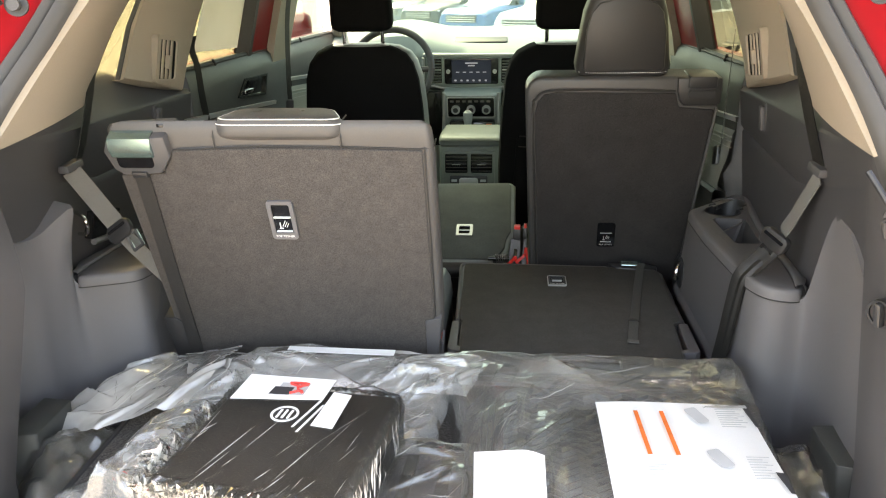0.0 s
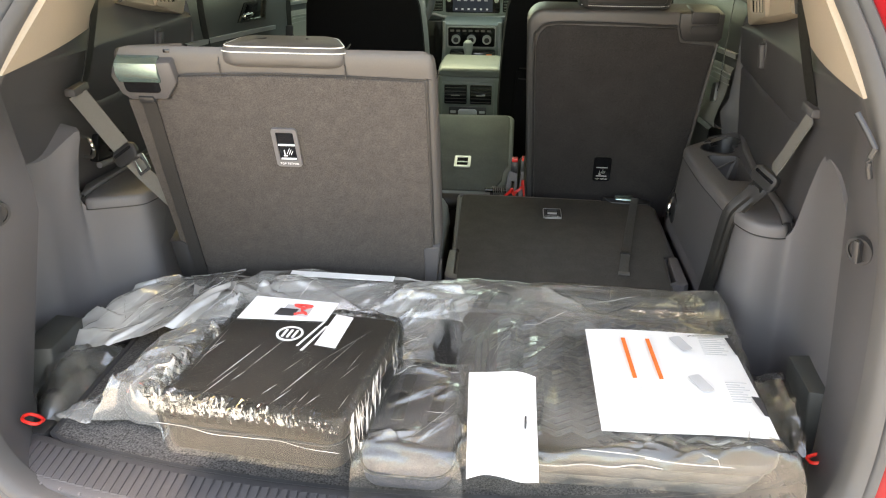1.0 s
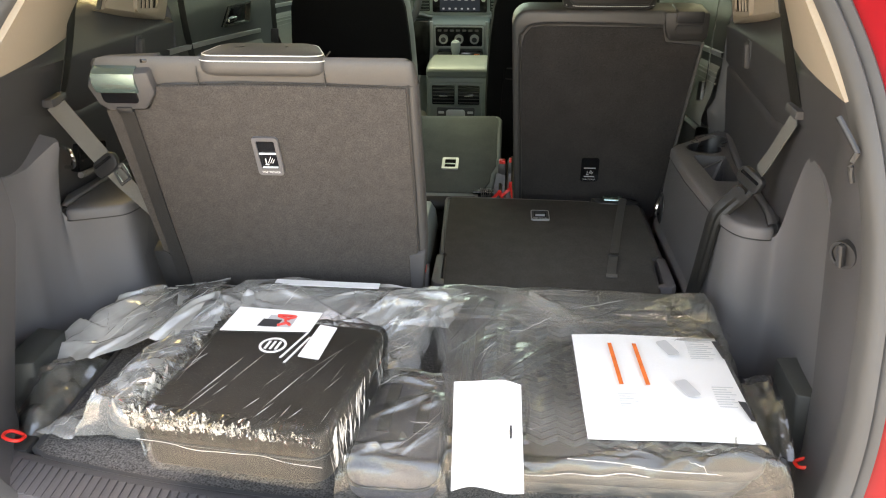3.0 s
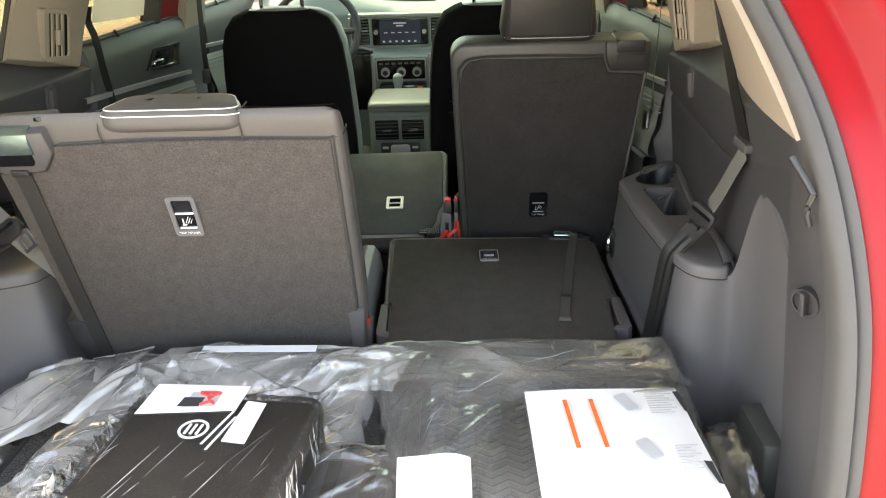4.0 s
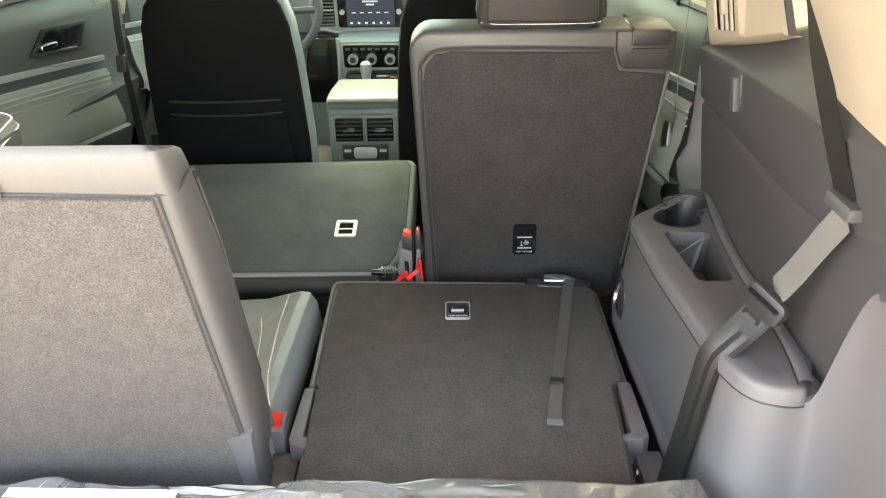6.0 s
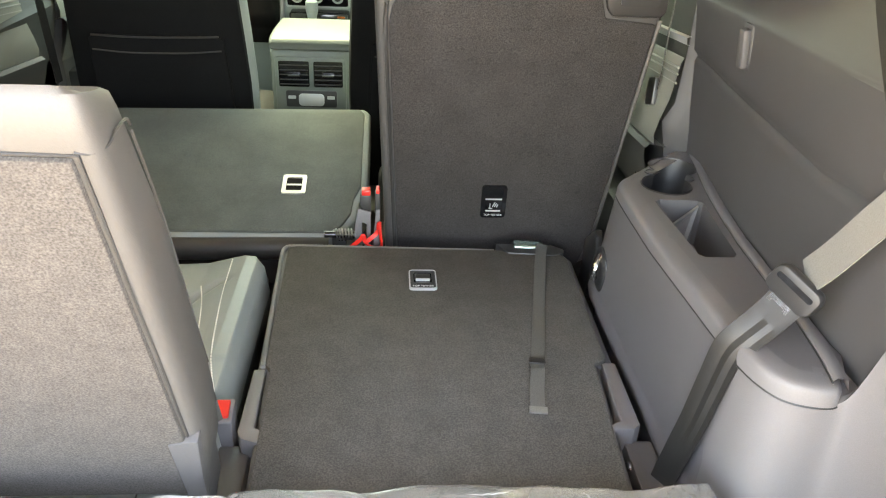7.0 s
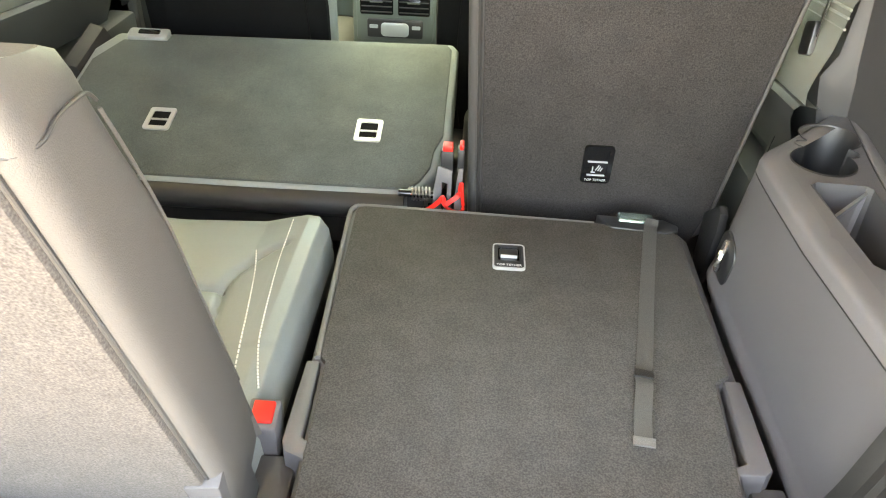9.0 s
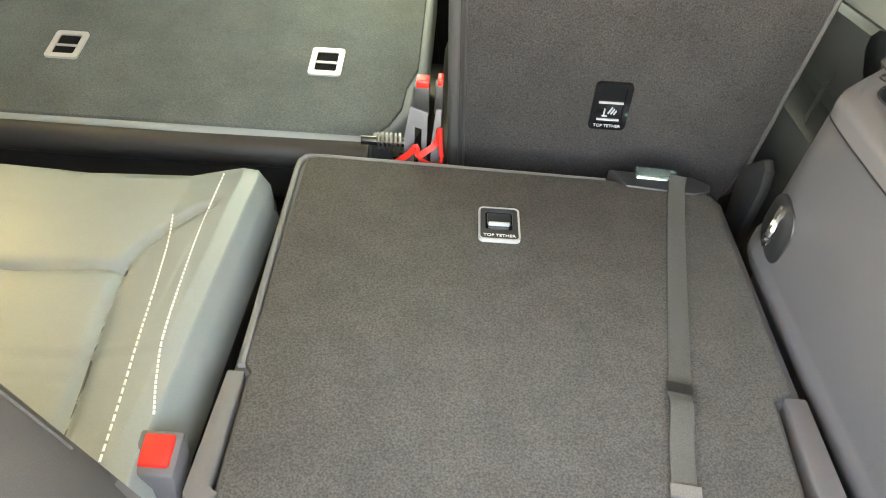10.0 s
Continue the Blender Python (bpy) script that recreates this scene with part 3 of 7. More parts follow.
    bm = bmesh.new()
    for ring in ([(x, y) for x, y in top], cups(0.0425), tray):
        vs = [bm.verts.new((s * x, y, zt + lift(y))) for x, y in ring]
        for a, b in zip(vs, vs[1:] + vs[:1]):
            bm.edges.new((a, b))
    bmesh.ops.triangle_fill(bm, use_beauty=True, use_dissolve=False, edges=bm.edges)
    part("box_top", bm, plastic_mid, wall)
    def well(ring, shrink, depth):
        cx, cy = sum(p[0] for p in ring) / len(ring), sum(p[1] for p in ring) / len(ring)
        rr = [[(s * (cx + (x - cx) * f), cy + (y - cy) * f, z) for x, y in ring] for f, z in ((1.03, zt + 0.0008), (1.0, zt + 0.0022), (0.98, zt - 0.002), (shrink, zt - depth))]
        b2 = loft(rr, True, False)
        b2.faces.new([v for v in b2.verts][-len(ring):])
        return b2
    # wells darker than the box top: shade of their depth put into colour
    part("cup_well", well(cups(0.0425), 0.88, 0.075), plastic_black, wall, "twin cup holder")
    tw = part("tray_well", well(tray, 0.86, 0.07), lining_shaded, wall)
    part("tray_flap", hexa([(s * x, y, z) for x, y, z in ((0.657, 1.790, zt - 0.05), (0.690, 1.790, zt - 0.05), (0.690, 1.796, zt - 0.05), (0.657, 1.796, zt - 0.05), (0.657, 1.780, zt - 0.012), (0.720, 1.836, zt - 0.004), (0.720, 1.842, zt - 0.004), (0.657, 1.786, zt - 0.012))]), plastic_lite, tw)
    # raised lip of the lid with the seam under it
    lip = smooth_path([(x, y, 0) for x, y in ((0.803, 2.124), (0.70, 2.018), (0.645, 1.966), (0.617, 1.935), (0.6075, 1.90), (0.606, 1.75), (0.606, 1.6), (0.606, 1.47), (0.608, 1.42), (0.615, 1.380), (0.631, 1.355), (0.655, 1.344), (0.676, 1.342), (0.686, 1.350), (0.694, 1.372))], 5)
    if s < 0:
        lip = smooth_path([(x, y, 0) for x, y in ((0.803, 2.124), (0.70, 2.018), (0.645, 1.966), (0.617, 1.935), (0.6075, 1.90), (0.606, 1.75), (0.606, 1.6), (0.606, 1.50), (0.607, 1.455), (0.610, 1.425), (0.617, 1.407), (0.635, 1.394), (0.68, 1.376), (0.712, 1.364), (0.722, 1.366), (0.728, 1.380))], 5)
    side_n = []
    for i in range(len(lip)):
        d = lip[min(i + 1, len(lip) - 1)] - lip[max(i - 1, 0)]
        side_n.append(Vector((d.y, -d.x, 0)).normalized())
    part("lid_lip", loft([M([(p.x + n.x * o, p.y + n.y * o, z + lift(p.y)) for p, n in zip(lip, side_n)]) for z, o in ((0.1945, -0.006), (0.1955, 0.0012), (0.2105, 0.0008), (0.2150, -0.0006), (0.2176, -0.0034), (0.2188, -0.0080), (0.2194, -0.016), (0.2199, -0.028))], False), plastic_lite, wall)
    part("lid_line", tube([tuple(q) for q in M([(p.x + n.x * 0.0006, p.y + n.y * 0.0006, 0.1948 + lift(p.y)) for p, n in zip(lip, side_n)])], 0.0016, 5), plastic_black, wall)
    # rail along the wall side of the box top
    rail = smooth_path([(x, y, 0) for x, y in ((0.803, 2.128), (0.776, 1.985), (0.751, 1.85), (0.722, 1.62), (0.702, 1.455), (0.682, 1.352))], 5)
    if s < 0:
        rail = smooth_path([(x, y, 0) for x, y in ((0.803, 2.128), (0.776, 1.985), (0.757, 1.85), (0.743, 1.62), (0.735, 1.455), (0.730, 1.372))], 5)
    part("wall_rail", loft([M([(p.x + o, p.y, zt + lift(p.y) + h) for p in rail]) for o, h in ((-0.006, -0.004), (-0.006, 0.0030), (-0.003, 0.0055), (0.003, 0.0060), (0.010, 0.004), (0.014, -0.01))], False), plastic_lite, wall)
    part("rail_line", tube([tuple(q) for q in M([(p.x - 0.0065, p.y, zt + lift(p.y) + 0.0006) for p in rail])], 0.0013, 5), plastic_black, wall)
    if s < 0:
        # black block standing for a shaded hollow, with a ledge and a chrome loop, on the lining behind the box's fin
        part("lining_hollow_shade", hexa([(-x, y, z) for x, y, z in ((0.768, 1.485, 0.272), (0.768, 1.61, 0.258), (0.747, 1.61, 0.256), (0.747, 1.485, 0.270), (0.766, 1.500, 0.330), (0.766, 1.61, 0.306), (0.745, 1.61, 0.306), (0.745, 1.500, 0.330))], 0.003), gloss_black, wall)
        part("recess_ledge", tube([(-0.741, 1.475, 0.268), (-0.741, 1.54, 0.260), (-0.741, 1.61, 0.252)], 0.007, 8), plastic_lite, wall)
        part("chrome_loop", tube(smooth_path([(-x, y, z) for x, y, z in ((0.752, 1.440, 0.348), (0.728, 1.432, 0.338), (0.722, 1.432, 0.318), (0.730, 1.438, 0.300), (0.752, 1.446, 0.296))], 5), 0.0042, 8), chrome, wall, "chrome belt loop")
    # bag hook, lashing eye, knob and coat hook on the linings
    hf = Frame((s * 0.7425, 1.842, 0.472), (0, -s, 0), (-s * 0.12, 0, 1))
    part("wall_hook", merge(slab(hf, rrect(-0.016, 0.016, -0.035, 0.035, 0.006), -0.004, 0.003, 0.002), slab(hf, rrect(-0.010, 0.010, -0.030, 0.028, 0.004), 0.0, 0.013, 0.004)), plastic, wall)
    ef = Frame((s * 0.6030, 1.922, 0.048), (0, -s, -0.25 * s), (0, -0.25, 1))
    eye = part("eye_plate", slab(ef, rrect(-0.034, 0.034, -0.040, 0.040, 0.026), -0.004, 0.003, 0.002), plastic_black, wall)
    part("lashing_eye", tube(smooth_path([ef.at(u, v, n) for u, v, n in ((-0.010, 0.026, 0.002), (0.010, 0.014, 0.014), (0.014, -0.010, 0.014), (-0.010, -0.026, 0.002))], 5), 0.005, 8), chrome, eye, "chrome lashing eye")
    kf = Frame((s * 0.644 + (0.015 if s < 0 else 0), 0.985, 0.355), (0.55, -0.85, 0) if s > 0 else (0.55, 0.85, 0), (-s * 0.13, 0, 1))
    kn = part("knob_base", merge(disc_ring(kf.at(0, 0, -0.012), kf.n, 0, 0.019, 0.012, 24), disc_ring(kf.at(0, 0, -0.006), kf.n, 0.016, 0.020, 0.009, 24)), plastic_black, wall)
    part("knob", slab(kf, rrect(-0.005, 0.005, -0.017, 0.018, 0.004), 0.0, 0.011, 0.003), plastic_black, kn)
    part("coat_hook", merge(tube(smooth_path([kf.at(u, v, -0.006) for u, v in ((-0.030, 0.188), (-0.014, 0.168), (0.002, 0.146))], 3), 0.0042, 8), tube(smooth_path([kf.at(u, v, n) for u, v, n in ((0.002, 0.148, -0.005), (-0.003, 0.128, -0.001), (-0.001, 0.106, -0.004))], 3), 0.0042, 8)), plastic_black, wall)
    return wall


walls = {}
for s in (-1, 1):
    walls[s] = lining(s)

# ---------------------------------------------------------------- raised tailgate overhead
gate = thing("tailgate", (0, 1.38, 1.06), "raised tailgate overhead with charcoal lining and tinted window", "tailgate", kind="structure")
GF = Frame((0, 1.38, 1.075), (1, 0, 0), (0, -1, 0.28))
gw = [(-0.60, 0.0), (0.60, 0.0), (0.70, 0.55), (0.70, 1.02), (0.62, 1.12), (-0.62, 1.12), (-0.70, 1.02), (-0.70, 0.55)]
gi = [(-0.50, 0.10), (0.50, 0.10), (0.57, 0.48), (0.565, 0.50), (0.55, 0.505), (-0.55, 0.505), (-0.565, 0.50), (-0.57, 0.48)]
part("gate_lining", ring_slab(GF, gw, gi, 0.0, 0.03), plastic, gate)
part("gate_skin", ring_slab(GF, gw, gi, -0.09, -0.002), red_paint, gate, "red painted skin")
part("gate_window", slab(GF, gi, -0.05, -0.045), glass_dark, gate, "tinted rear window")
part("gate_panel", slab(GF, [(-0.62, 0.515), (0.62, 0.515), (0.64, 1.0), (0.56, 1.08), (-0.56, 1.08), (-0.64, 1.0)], 0.002, 0.045, 0.015), plastic, gate)
for s in (-1, 1):
    part("strut", tube([(-0.535 if s < 0 else 0.600, 1.02, 0.76), (s * 0.64, 0.80, 1.16)], 0.010, 10), plastic_black, gate, "black gas strut")

# ---------------------------------------------------------------- cargo floor and sill
def sill_y(x):
    return 0.842 + 0.21 * x * x


def strip_floor(y0, y1, z0, z1, half, n=32, drop=0.0):
    """A floor piece with bowed rear and front edges; z0 its foot, z1 its top."""
    rings = []
    for i in range(n + 1):
        x = -half + 2 * half * i / n
        a, b = y0(x), y1(x)
        rings.append([(x, a, z0), (x, a + 0.004, z1 - drop), (x, a + 0.012, z1), (x, b, z1), (x, b, z0)])
    return loft(rings)


setting("floor", strip_floor(lambda x: 0.83 + 0.21 * x * x, lambda x: 1.425, -0.2, -0.034, 0.612), plastic_black, "black plastic base of the cargo bay", "floor")
mat_c = thing("cargo_mat", (0, 1.1, -0.034), "speckled grey carpet cargo mat with bound edge on the floor", "carpet mat")
part("carpet", strip_floor(lambda x: sill_y(x) + 0.012, lambda x: 1.42, -0.033, -0.021, 0.590), carpet_loop, mat_c)
edge = [(x, sill_y(x) + 0.010, -0.024) for x in [-0.592 + 1.184 * i / 40 for i in range(41)]]
part("binding", tube([(-0.594, 1.41, -0.024), (-0.594, sill_y(0.60) + 0.02, -0.024)] + edge[1:-1] + [(0.594, sill_y(0.60) + 0.02, -0.024), (0.594, 1.41, -0.024)], 0.007, 6), rubber, mat_c, "black bound edge")

sill = thing("sill", (0, 0.8, -0.06), "ribbed charcoal plastic loading sill", "sill trim", kind="structure")
prof = [(0.012, -0.04), (0.008, -0.019), (-0.002, -0.0145), (-0.078, -0.020), (-0.086, -0.0245), (-0.092, -0.040), (-0.094, -0.06), (-0.096, -0.09)]
part("sill_plate", loft([[(x, sill_y(x) + a, z) for a, z in prof] for x in [-0.63 + 1.26 * i / 44 for i in range(45)]], False), plastic, sill)
for i in range(81):
    x = -0.60 + 1.20 * i / 80
    if abs(x - 0.02) < 0.078:
        continue
    y = sill_y(x)
    bm = hexa([(x - 0.0066, y - 0.074, -0.0215), (x + 0.0066, y - 0.074, -0.0215), (x + 0.0066, y - 0.010, -0.0165), (x - 0.0066, y - 0.010, -0.0165),
               (x - 0.0052, y - 0.071, -0.0185), (x + 0.0052, y - 0.071, -0.0185), (x + 0.0052, y - 0.012, -0.0132), (x - 0.0052, y - 0.012, -0.0132)])
    part("rib", bm, plastic, sill)
for i in range(34):
    x = -0.58 + 1.16 * i / 33
    part("stud", disc_ring((x, sill_y(x) - 0.083, -0.0235), (0, -0.3, 1), 0, 0.0022, 0.0022, 8), plastic_lite, sill)
latch = part("latch_cover", hexa([(-0.052, 0.70, -0.085), (0.092, 0.70, -0.085), (0.086, 0.812, -0.06), (-0.046, 0.812, -0.06), (-0.052, 0.715, -0.020), (0.092, 0.715, -0.020), (0.086, 0.812, -0.008), (-0.046, 0.812, -0.008)], 0.010, 3), plastic_lite, sill)
part("latch_slot", hexa([(0.008, 0.735, -0.03), (0.032, 0.735, -0.03), (0.036, 0.810, -0.03), (0.004, 0.810, -0.03), (0.008, 0.735, -0.015), (0.032, 0.735, -0.015), (0.036, 0.810, -0.0058), (0.004, 0.810, -0.0058)], 0.002), gloss_black, latch)
part("striker", tube(smooth_path([(0.020, 0.745, -0.02), (0.020, 0.752, 0.004), (0.020, 0.78, 0.008), (0.020, 0.798, -0.01)], 5), 0.0045), steel, latch)

# ---------------------------------------------------------------- third row: left seat upright
LB = Frame((0, 1.430, 0), (1, 0, 0), (0, -0.35, 1))


def tether(fr, u0, u1, v0, v1, parent, n, body, pale):
    """The recessed tether label: frame, two windows, an anchor sign and its words."""
    w, h = u1 - u0, v1 - v0
    t = part("tether_plate", ring_slab(fr, rrect(u0, u1, v0, v1, w * 0.14), rrect(u0 + w * 0.15, u1 - w * 0.15, v0 + h * 0.17, v1 - h * 0.09, w * 0.07), n - 0.003, n + 0.005), body, parent, "plastic tether plate")
    part("tether_well", slab(fr, rrect(u0 + w * 0.1, u1 - w * 0.1, v0 + h * 0.1, v1 - h * 0.05, w * 0.06), n - 0.001, n + 0.0012), gloss_black, t)
    part("bar", slab(fr, rrect(u0 + w * 0.17, u1 - w * 0.17, v0 + h * 0.555, v0 + h * 0.582, 0.0006, 2), n, n + 0.004), pale, t)
    part("bar", slab(fr, rrect(u0 + w * 0.2, u1 - w * 0.2, v0 + h * 0.19, v0 + h * 0.215, 0.0005, 2), n, n + 0.004), pale, t)
    # a small seat-and-anchor sign
    c, d = (u0 + u1) / 2, v0 + h * 0.37
    sign = []
    for k in range(3):
        f2 = Frame(fr.at(c + w * (0.02 + 0.07 * k), d + h * (0.03 - 0.02 * k), n), fr.u - 0.5 * fr.v, fr.v + 0.5 * fr.u)
        sign.append(slab(f2, rrect(-w * 0.012, w * 0.012, -h * (0.08 - 0.015 * k), h * (0.08 - 0.015 * k), w * 0.012, 3), 0.001, 0.0035))
    f3 = Frame(fr.at(c - w * 0.13, d, n), fr.u, fr.v)
    sign.append(slab(f3, rrect(-w * 0.015, w * 0.015, -h * 0.1, h * 0.06, w * 0.01, 2), 0.001, 0.0035))
    sign.append(slab(f3, rrect(-w * 0.05, w * 0.1, -h * 0.10, -h * 0.085, w * 0.01, 2), 0.001, 0.0035))
    part("sign", merge(*sign), pale, t, "white seat anchor sign")
    letters("words", "TOP TETHER", fr, c, v0 + h * 0.085, n + 0.005, w * 0.128, pale, t)
    return t


def flare(v):
    """How far the inner side of the back swells at a height."""
    pts = [(0.0, 0.10), (0.05, 0.30), (0.09, 0.62), (0.13, 0.88), (0.17, 1.0), (0.55, 1.0), (0.60, 0.8)]
    for (a, fa), (b, fb) in zip(pts, pts[1:]):
        if v <= b:
            return fa + (fb - fa) * max(0.0, v - a) / (b - a)
    return pts[-1][1]


def seat_shell(fr, section, levels, name, material, parent, label=""):
    """A back skinned through levels (v, grow outwards, shift of n, squeeze of n)."""
    rings = []
    cu = sum(p[0] for p in section) / len(section)
    cn = sum(p[1] for p in section) / len(section)
    for v, inset, shift, squeeze in levels:
        k = max(0.0, min(1.0, (v - 0.40) / 0.14))
        section_v = [(u * flare(v) if u > 0.008 else u, n) for u, n in section]
        rings.append([fr.at(cu + (u - cu) * (1 - inset / max(0.05, abs(section[0][0] - cu))), v + k * 0.36 * n, n * squeeze * (1 - 0.2 * k) + shift) for u, n in section_v])
    return part(name, loft(rings), material, parent, label)


seat3 = thing("third_row_seat", (-0.26, 1.6, -0.1), "grey leather third-row seat with upright carpeted back", "car seat", "third row seats")
sec = [(-0.535, -0.006), (-0.27, -0.003), (0.004, -0.002), (0.010, -0.002), (0.0155, -0.0045), (0.0195, -0.009), (0.0218, -0.016), (0.0222, -0.026), (0.0212, -0.045), (0.0188, -0.068), (0.0152, -0.088), (0.0125, -0.094), (0.008, -0.098), (0.0, -0.099), (-0.25, -0.092), (-0.52, -0.09), (-0.55, -0.08), (-0.55, -0.03)]
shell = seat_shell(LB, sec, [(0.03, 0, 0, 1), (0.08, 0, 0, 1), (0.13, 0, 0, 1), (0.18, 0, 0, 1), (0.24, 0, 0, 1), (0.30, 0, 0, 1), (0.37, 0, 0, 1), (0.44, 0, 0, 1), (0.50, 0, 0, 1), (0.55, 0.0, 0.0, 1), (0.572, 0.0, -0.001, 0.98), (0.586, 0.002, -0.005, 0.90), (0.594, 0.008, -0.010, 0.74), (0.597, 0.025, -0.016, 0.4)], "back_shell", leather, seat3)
part("carpet_panel", slab(LB, [(-0.535, 0.035), (0.004, 0.035), (0.004, 0.549), (-0.13, 0.552), (-0.28, 0.553), (-0.43, 0.548), (-0.435, 0.53), (-0.455, 0.502), (-0.535, 0.498)], -0.012, 0.004, 0.003), carpet_grey, seat3, "grey carpeted seat back")
tether(LB, -0.283, -0.235, 0.363, 0.448, seat3, 0.004, silver, white_print).data.materials[0] = plastic_lite
# seams across the top roll
for u in (-0.132, -0.352):
    part("seam", tube([LB.at(u, v, n) for v, n in ((0.551, 0.001), (0.572, -0.001), (0.586, -0.010), (0.590, -0.03), (0.582, -0.06))], 0.0013, 6), leather_dark, shell)
part("welt", tube([LB.at(u, v, n) for u, v, n in ((0.006, 0.03, -0.002), (0.008, 0.3, -0.002), (0.008, 0.551, -0.001), (-0.13, 0.5545, -0.001), (-0.28, 0.556, -0.001), (-0.42, 0.55, -0.001))], 0.0016, 6), leather_dark, shell)
part("welt", tube(smooth_path([LB.at(u, v, n) for u, v, n in [(0.0138, q, -0.0915) for q in (0.17, 0.25, 0.32, 0.40)] + [(0.0150, 0.47, -0.083), (0.0170, 0.515, -0.074)]], 4), 0.0013, 6), leather_mid, shell)
part("roll_seam", tube(smooth_path([LB.at(*q) for q in ((0.006, 0.5535, -0.0008), (0.0165, 0.549, -0.006), (0.0222, 0.546, -0.019), (0.0228, 0.546, -0.034), (0.0222, 0.541, -0.050), (0.0195, 0.532, -0.066), (0.0175, 0.520, -0.074))], 4), 0.0012, 6), leather_dark, shell)
# head restraint folded down on the top roll
def pad_ring(inset, z):
    """An outline of the pad, rising slightly forwards."""
    return [(x - 0.056 * (y - 1.23) / 0.162 * (x + 0.352) / 0.234, y, z - 0.008 - (y - 1.23) * 0.03) for x, y in rrect(-0.350 + inset, -0.120 - inset, 1.230 + inset, 1.375 - inset, max(0.006, 0.034 - inset * 0.5), 7)]


hrest = part("head_restraint", loft([pad_ring(i, z) for i, z in ((0.014, 0.545), (0.005, 0.549), (0.001, 0.554), (0.0, 0.562), (0.0005, 0.570), (0.003, 0.5765), (0.008, 0.5810), (0.016, 0.5835), (0.032, 0.5850), (0.055, 0.5857), (0.075, 0.5860))]), leather, seat3)
for i, z in ((0.0005, 0.5715), (0.0055, 0.5800)):
    ring = pad_ring(i - 0.0006, z)
    part("stitching", tube(ring[-8:] + ring[:24], 0.0009, 5), stitch_mat, hrest, "white double stitching")
# release latch at the outer top corner
lat = part("latch_housing", slab(LB, [(-0.547, 0.550), (-0.540, 0.566), (-0.528, 0.574), (-0.432, 0.580), (-0.430, 0.54), (-0.455, 0.506), (-0.522, 0.502), (-0.538, 0.515)], -0.06, 0.012, 0.005), plastic, seat3)
part("latch_well", slab(LB, rrect(-0.526, -0.462, 0.520, 0.552, 0.008), 0.008, 0.0135), gloss_black, lat)
part("latch_handle", loft([[LB.at(u, v, n) for v, n in ((0.542, 0.015), (0.560, 0.019), (0.577, 0.013), (0.582, -0.006), (0.574, -0.055), (0.560, -0.055), (0.56, 0.0), (0.545, 0.008))] for u in (-0.532, -0.527, -0.462, -0.457)]), chrome_teal, lat, "shiny tinted chrome handle")
part("slider", box(-0.450, -0.437, 1.245, 1.275, 0.556, 0.563, 0.002), gloss_black, lat)
pull = [LB.at(u, v, n) for u, v, n in ((-0.494, 0.512, 0.012), (-0.495, 0.48, 0.008), (-0.502, 0.3, 0.0075), (-0.507, 0.12, 0.0075), (-0.509, 0.03, 0.01))]
part("pull_strap", ribbon(smooth_path(pull, 4), (1, 0, 0), 0.027), webbing_fall, seat3)
part("strap_clip", slab(LB, rrect(-0.508, -0.480, 0.500, 0.512, 0.002), 0.004, 0.016, 0.002), plastic_black, lat)
part("foot_bracket", slab(LB, [(-0.560, -0.02), (-0.515, -0.02), (-0.520, 0.14), (-0.530, 0.150), (-0.557, 0.152)], -0.08, 0.008, 0.004), plastic_black, seat3)
part("foot_bracket", slab(LB, [(-0.016, -0.02), (0.004, -0.02), (0.010, 0.08), (0.019, 0.166), (0.006, 0.164), (-0.014, 0.158)], -0.06, 0.0065, 0.002), plastic, seat3)
# cushion
xs = [-0.545, -0.53, -0.50, -0.42, -0.26, -0.12, -0.075, -0.05, -0.03, -0.016, -0.010]
zs = [-0.06, -0.02, 0.004, -0.004, -0.010, -0.004, 0.008, 0.014, 0.012, -0.01, -0.06]
GROOVES = [([(-0.072, 1.945), (-0.090, 1.935), (-0.115, 1.908), (-0.134, 1.876), (-0.143, 1.845), (-0.132, 1.753), (-0.113, 1.627), (-0.095, 1.50), (-0.09, 1.42)], 0.0105, 0.0065),
           ([(-0.143, 1.838), (-0.20, 1.835), (-0.28, 1.831), (-0.45, 1.831)], 0.0105, 0.0065), ([(-0.122, 1.668), (-0.161, 1.673), (-0.22, 1.668), (-0.45, 1.665)], 0.0022, 0.003)]


def far_from(line, x, y):
    """Distance from a place to a broken line."""
    best = 9.0
    for (xa, ya), (xb, yb) in zip(line, line[1:]):
        dx, dy = xb - xa, yb - ya
        f = max(0.0, min(1.0, ((x - xa) * dx + (y - ya) * dy) / (dx * dx + dy * dy)))
        best = min(best, math.hypot(x - xa - dx * f, y - ya - dy * f))
    return best


def cz(x, y):
    """Height of the cushion's skin, with sewn grooves between swelling pads."""
    k = max(i for i in range(len(xs) - 1) if xs[i] <= x)
    f = (x - xs[k]) / (xs[k + 1] - xs[k])
    z = zs[k] + (zs[k + 1] - zs[k]) * f + (0.002 if y > 1.7 else 0.0)
    for line, deep, wide in GROOVES:
        z -= deep * math.exp(-(far_from(line, x, y) / wide) ** 1.4)
    return z


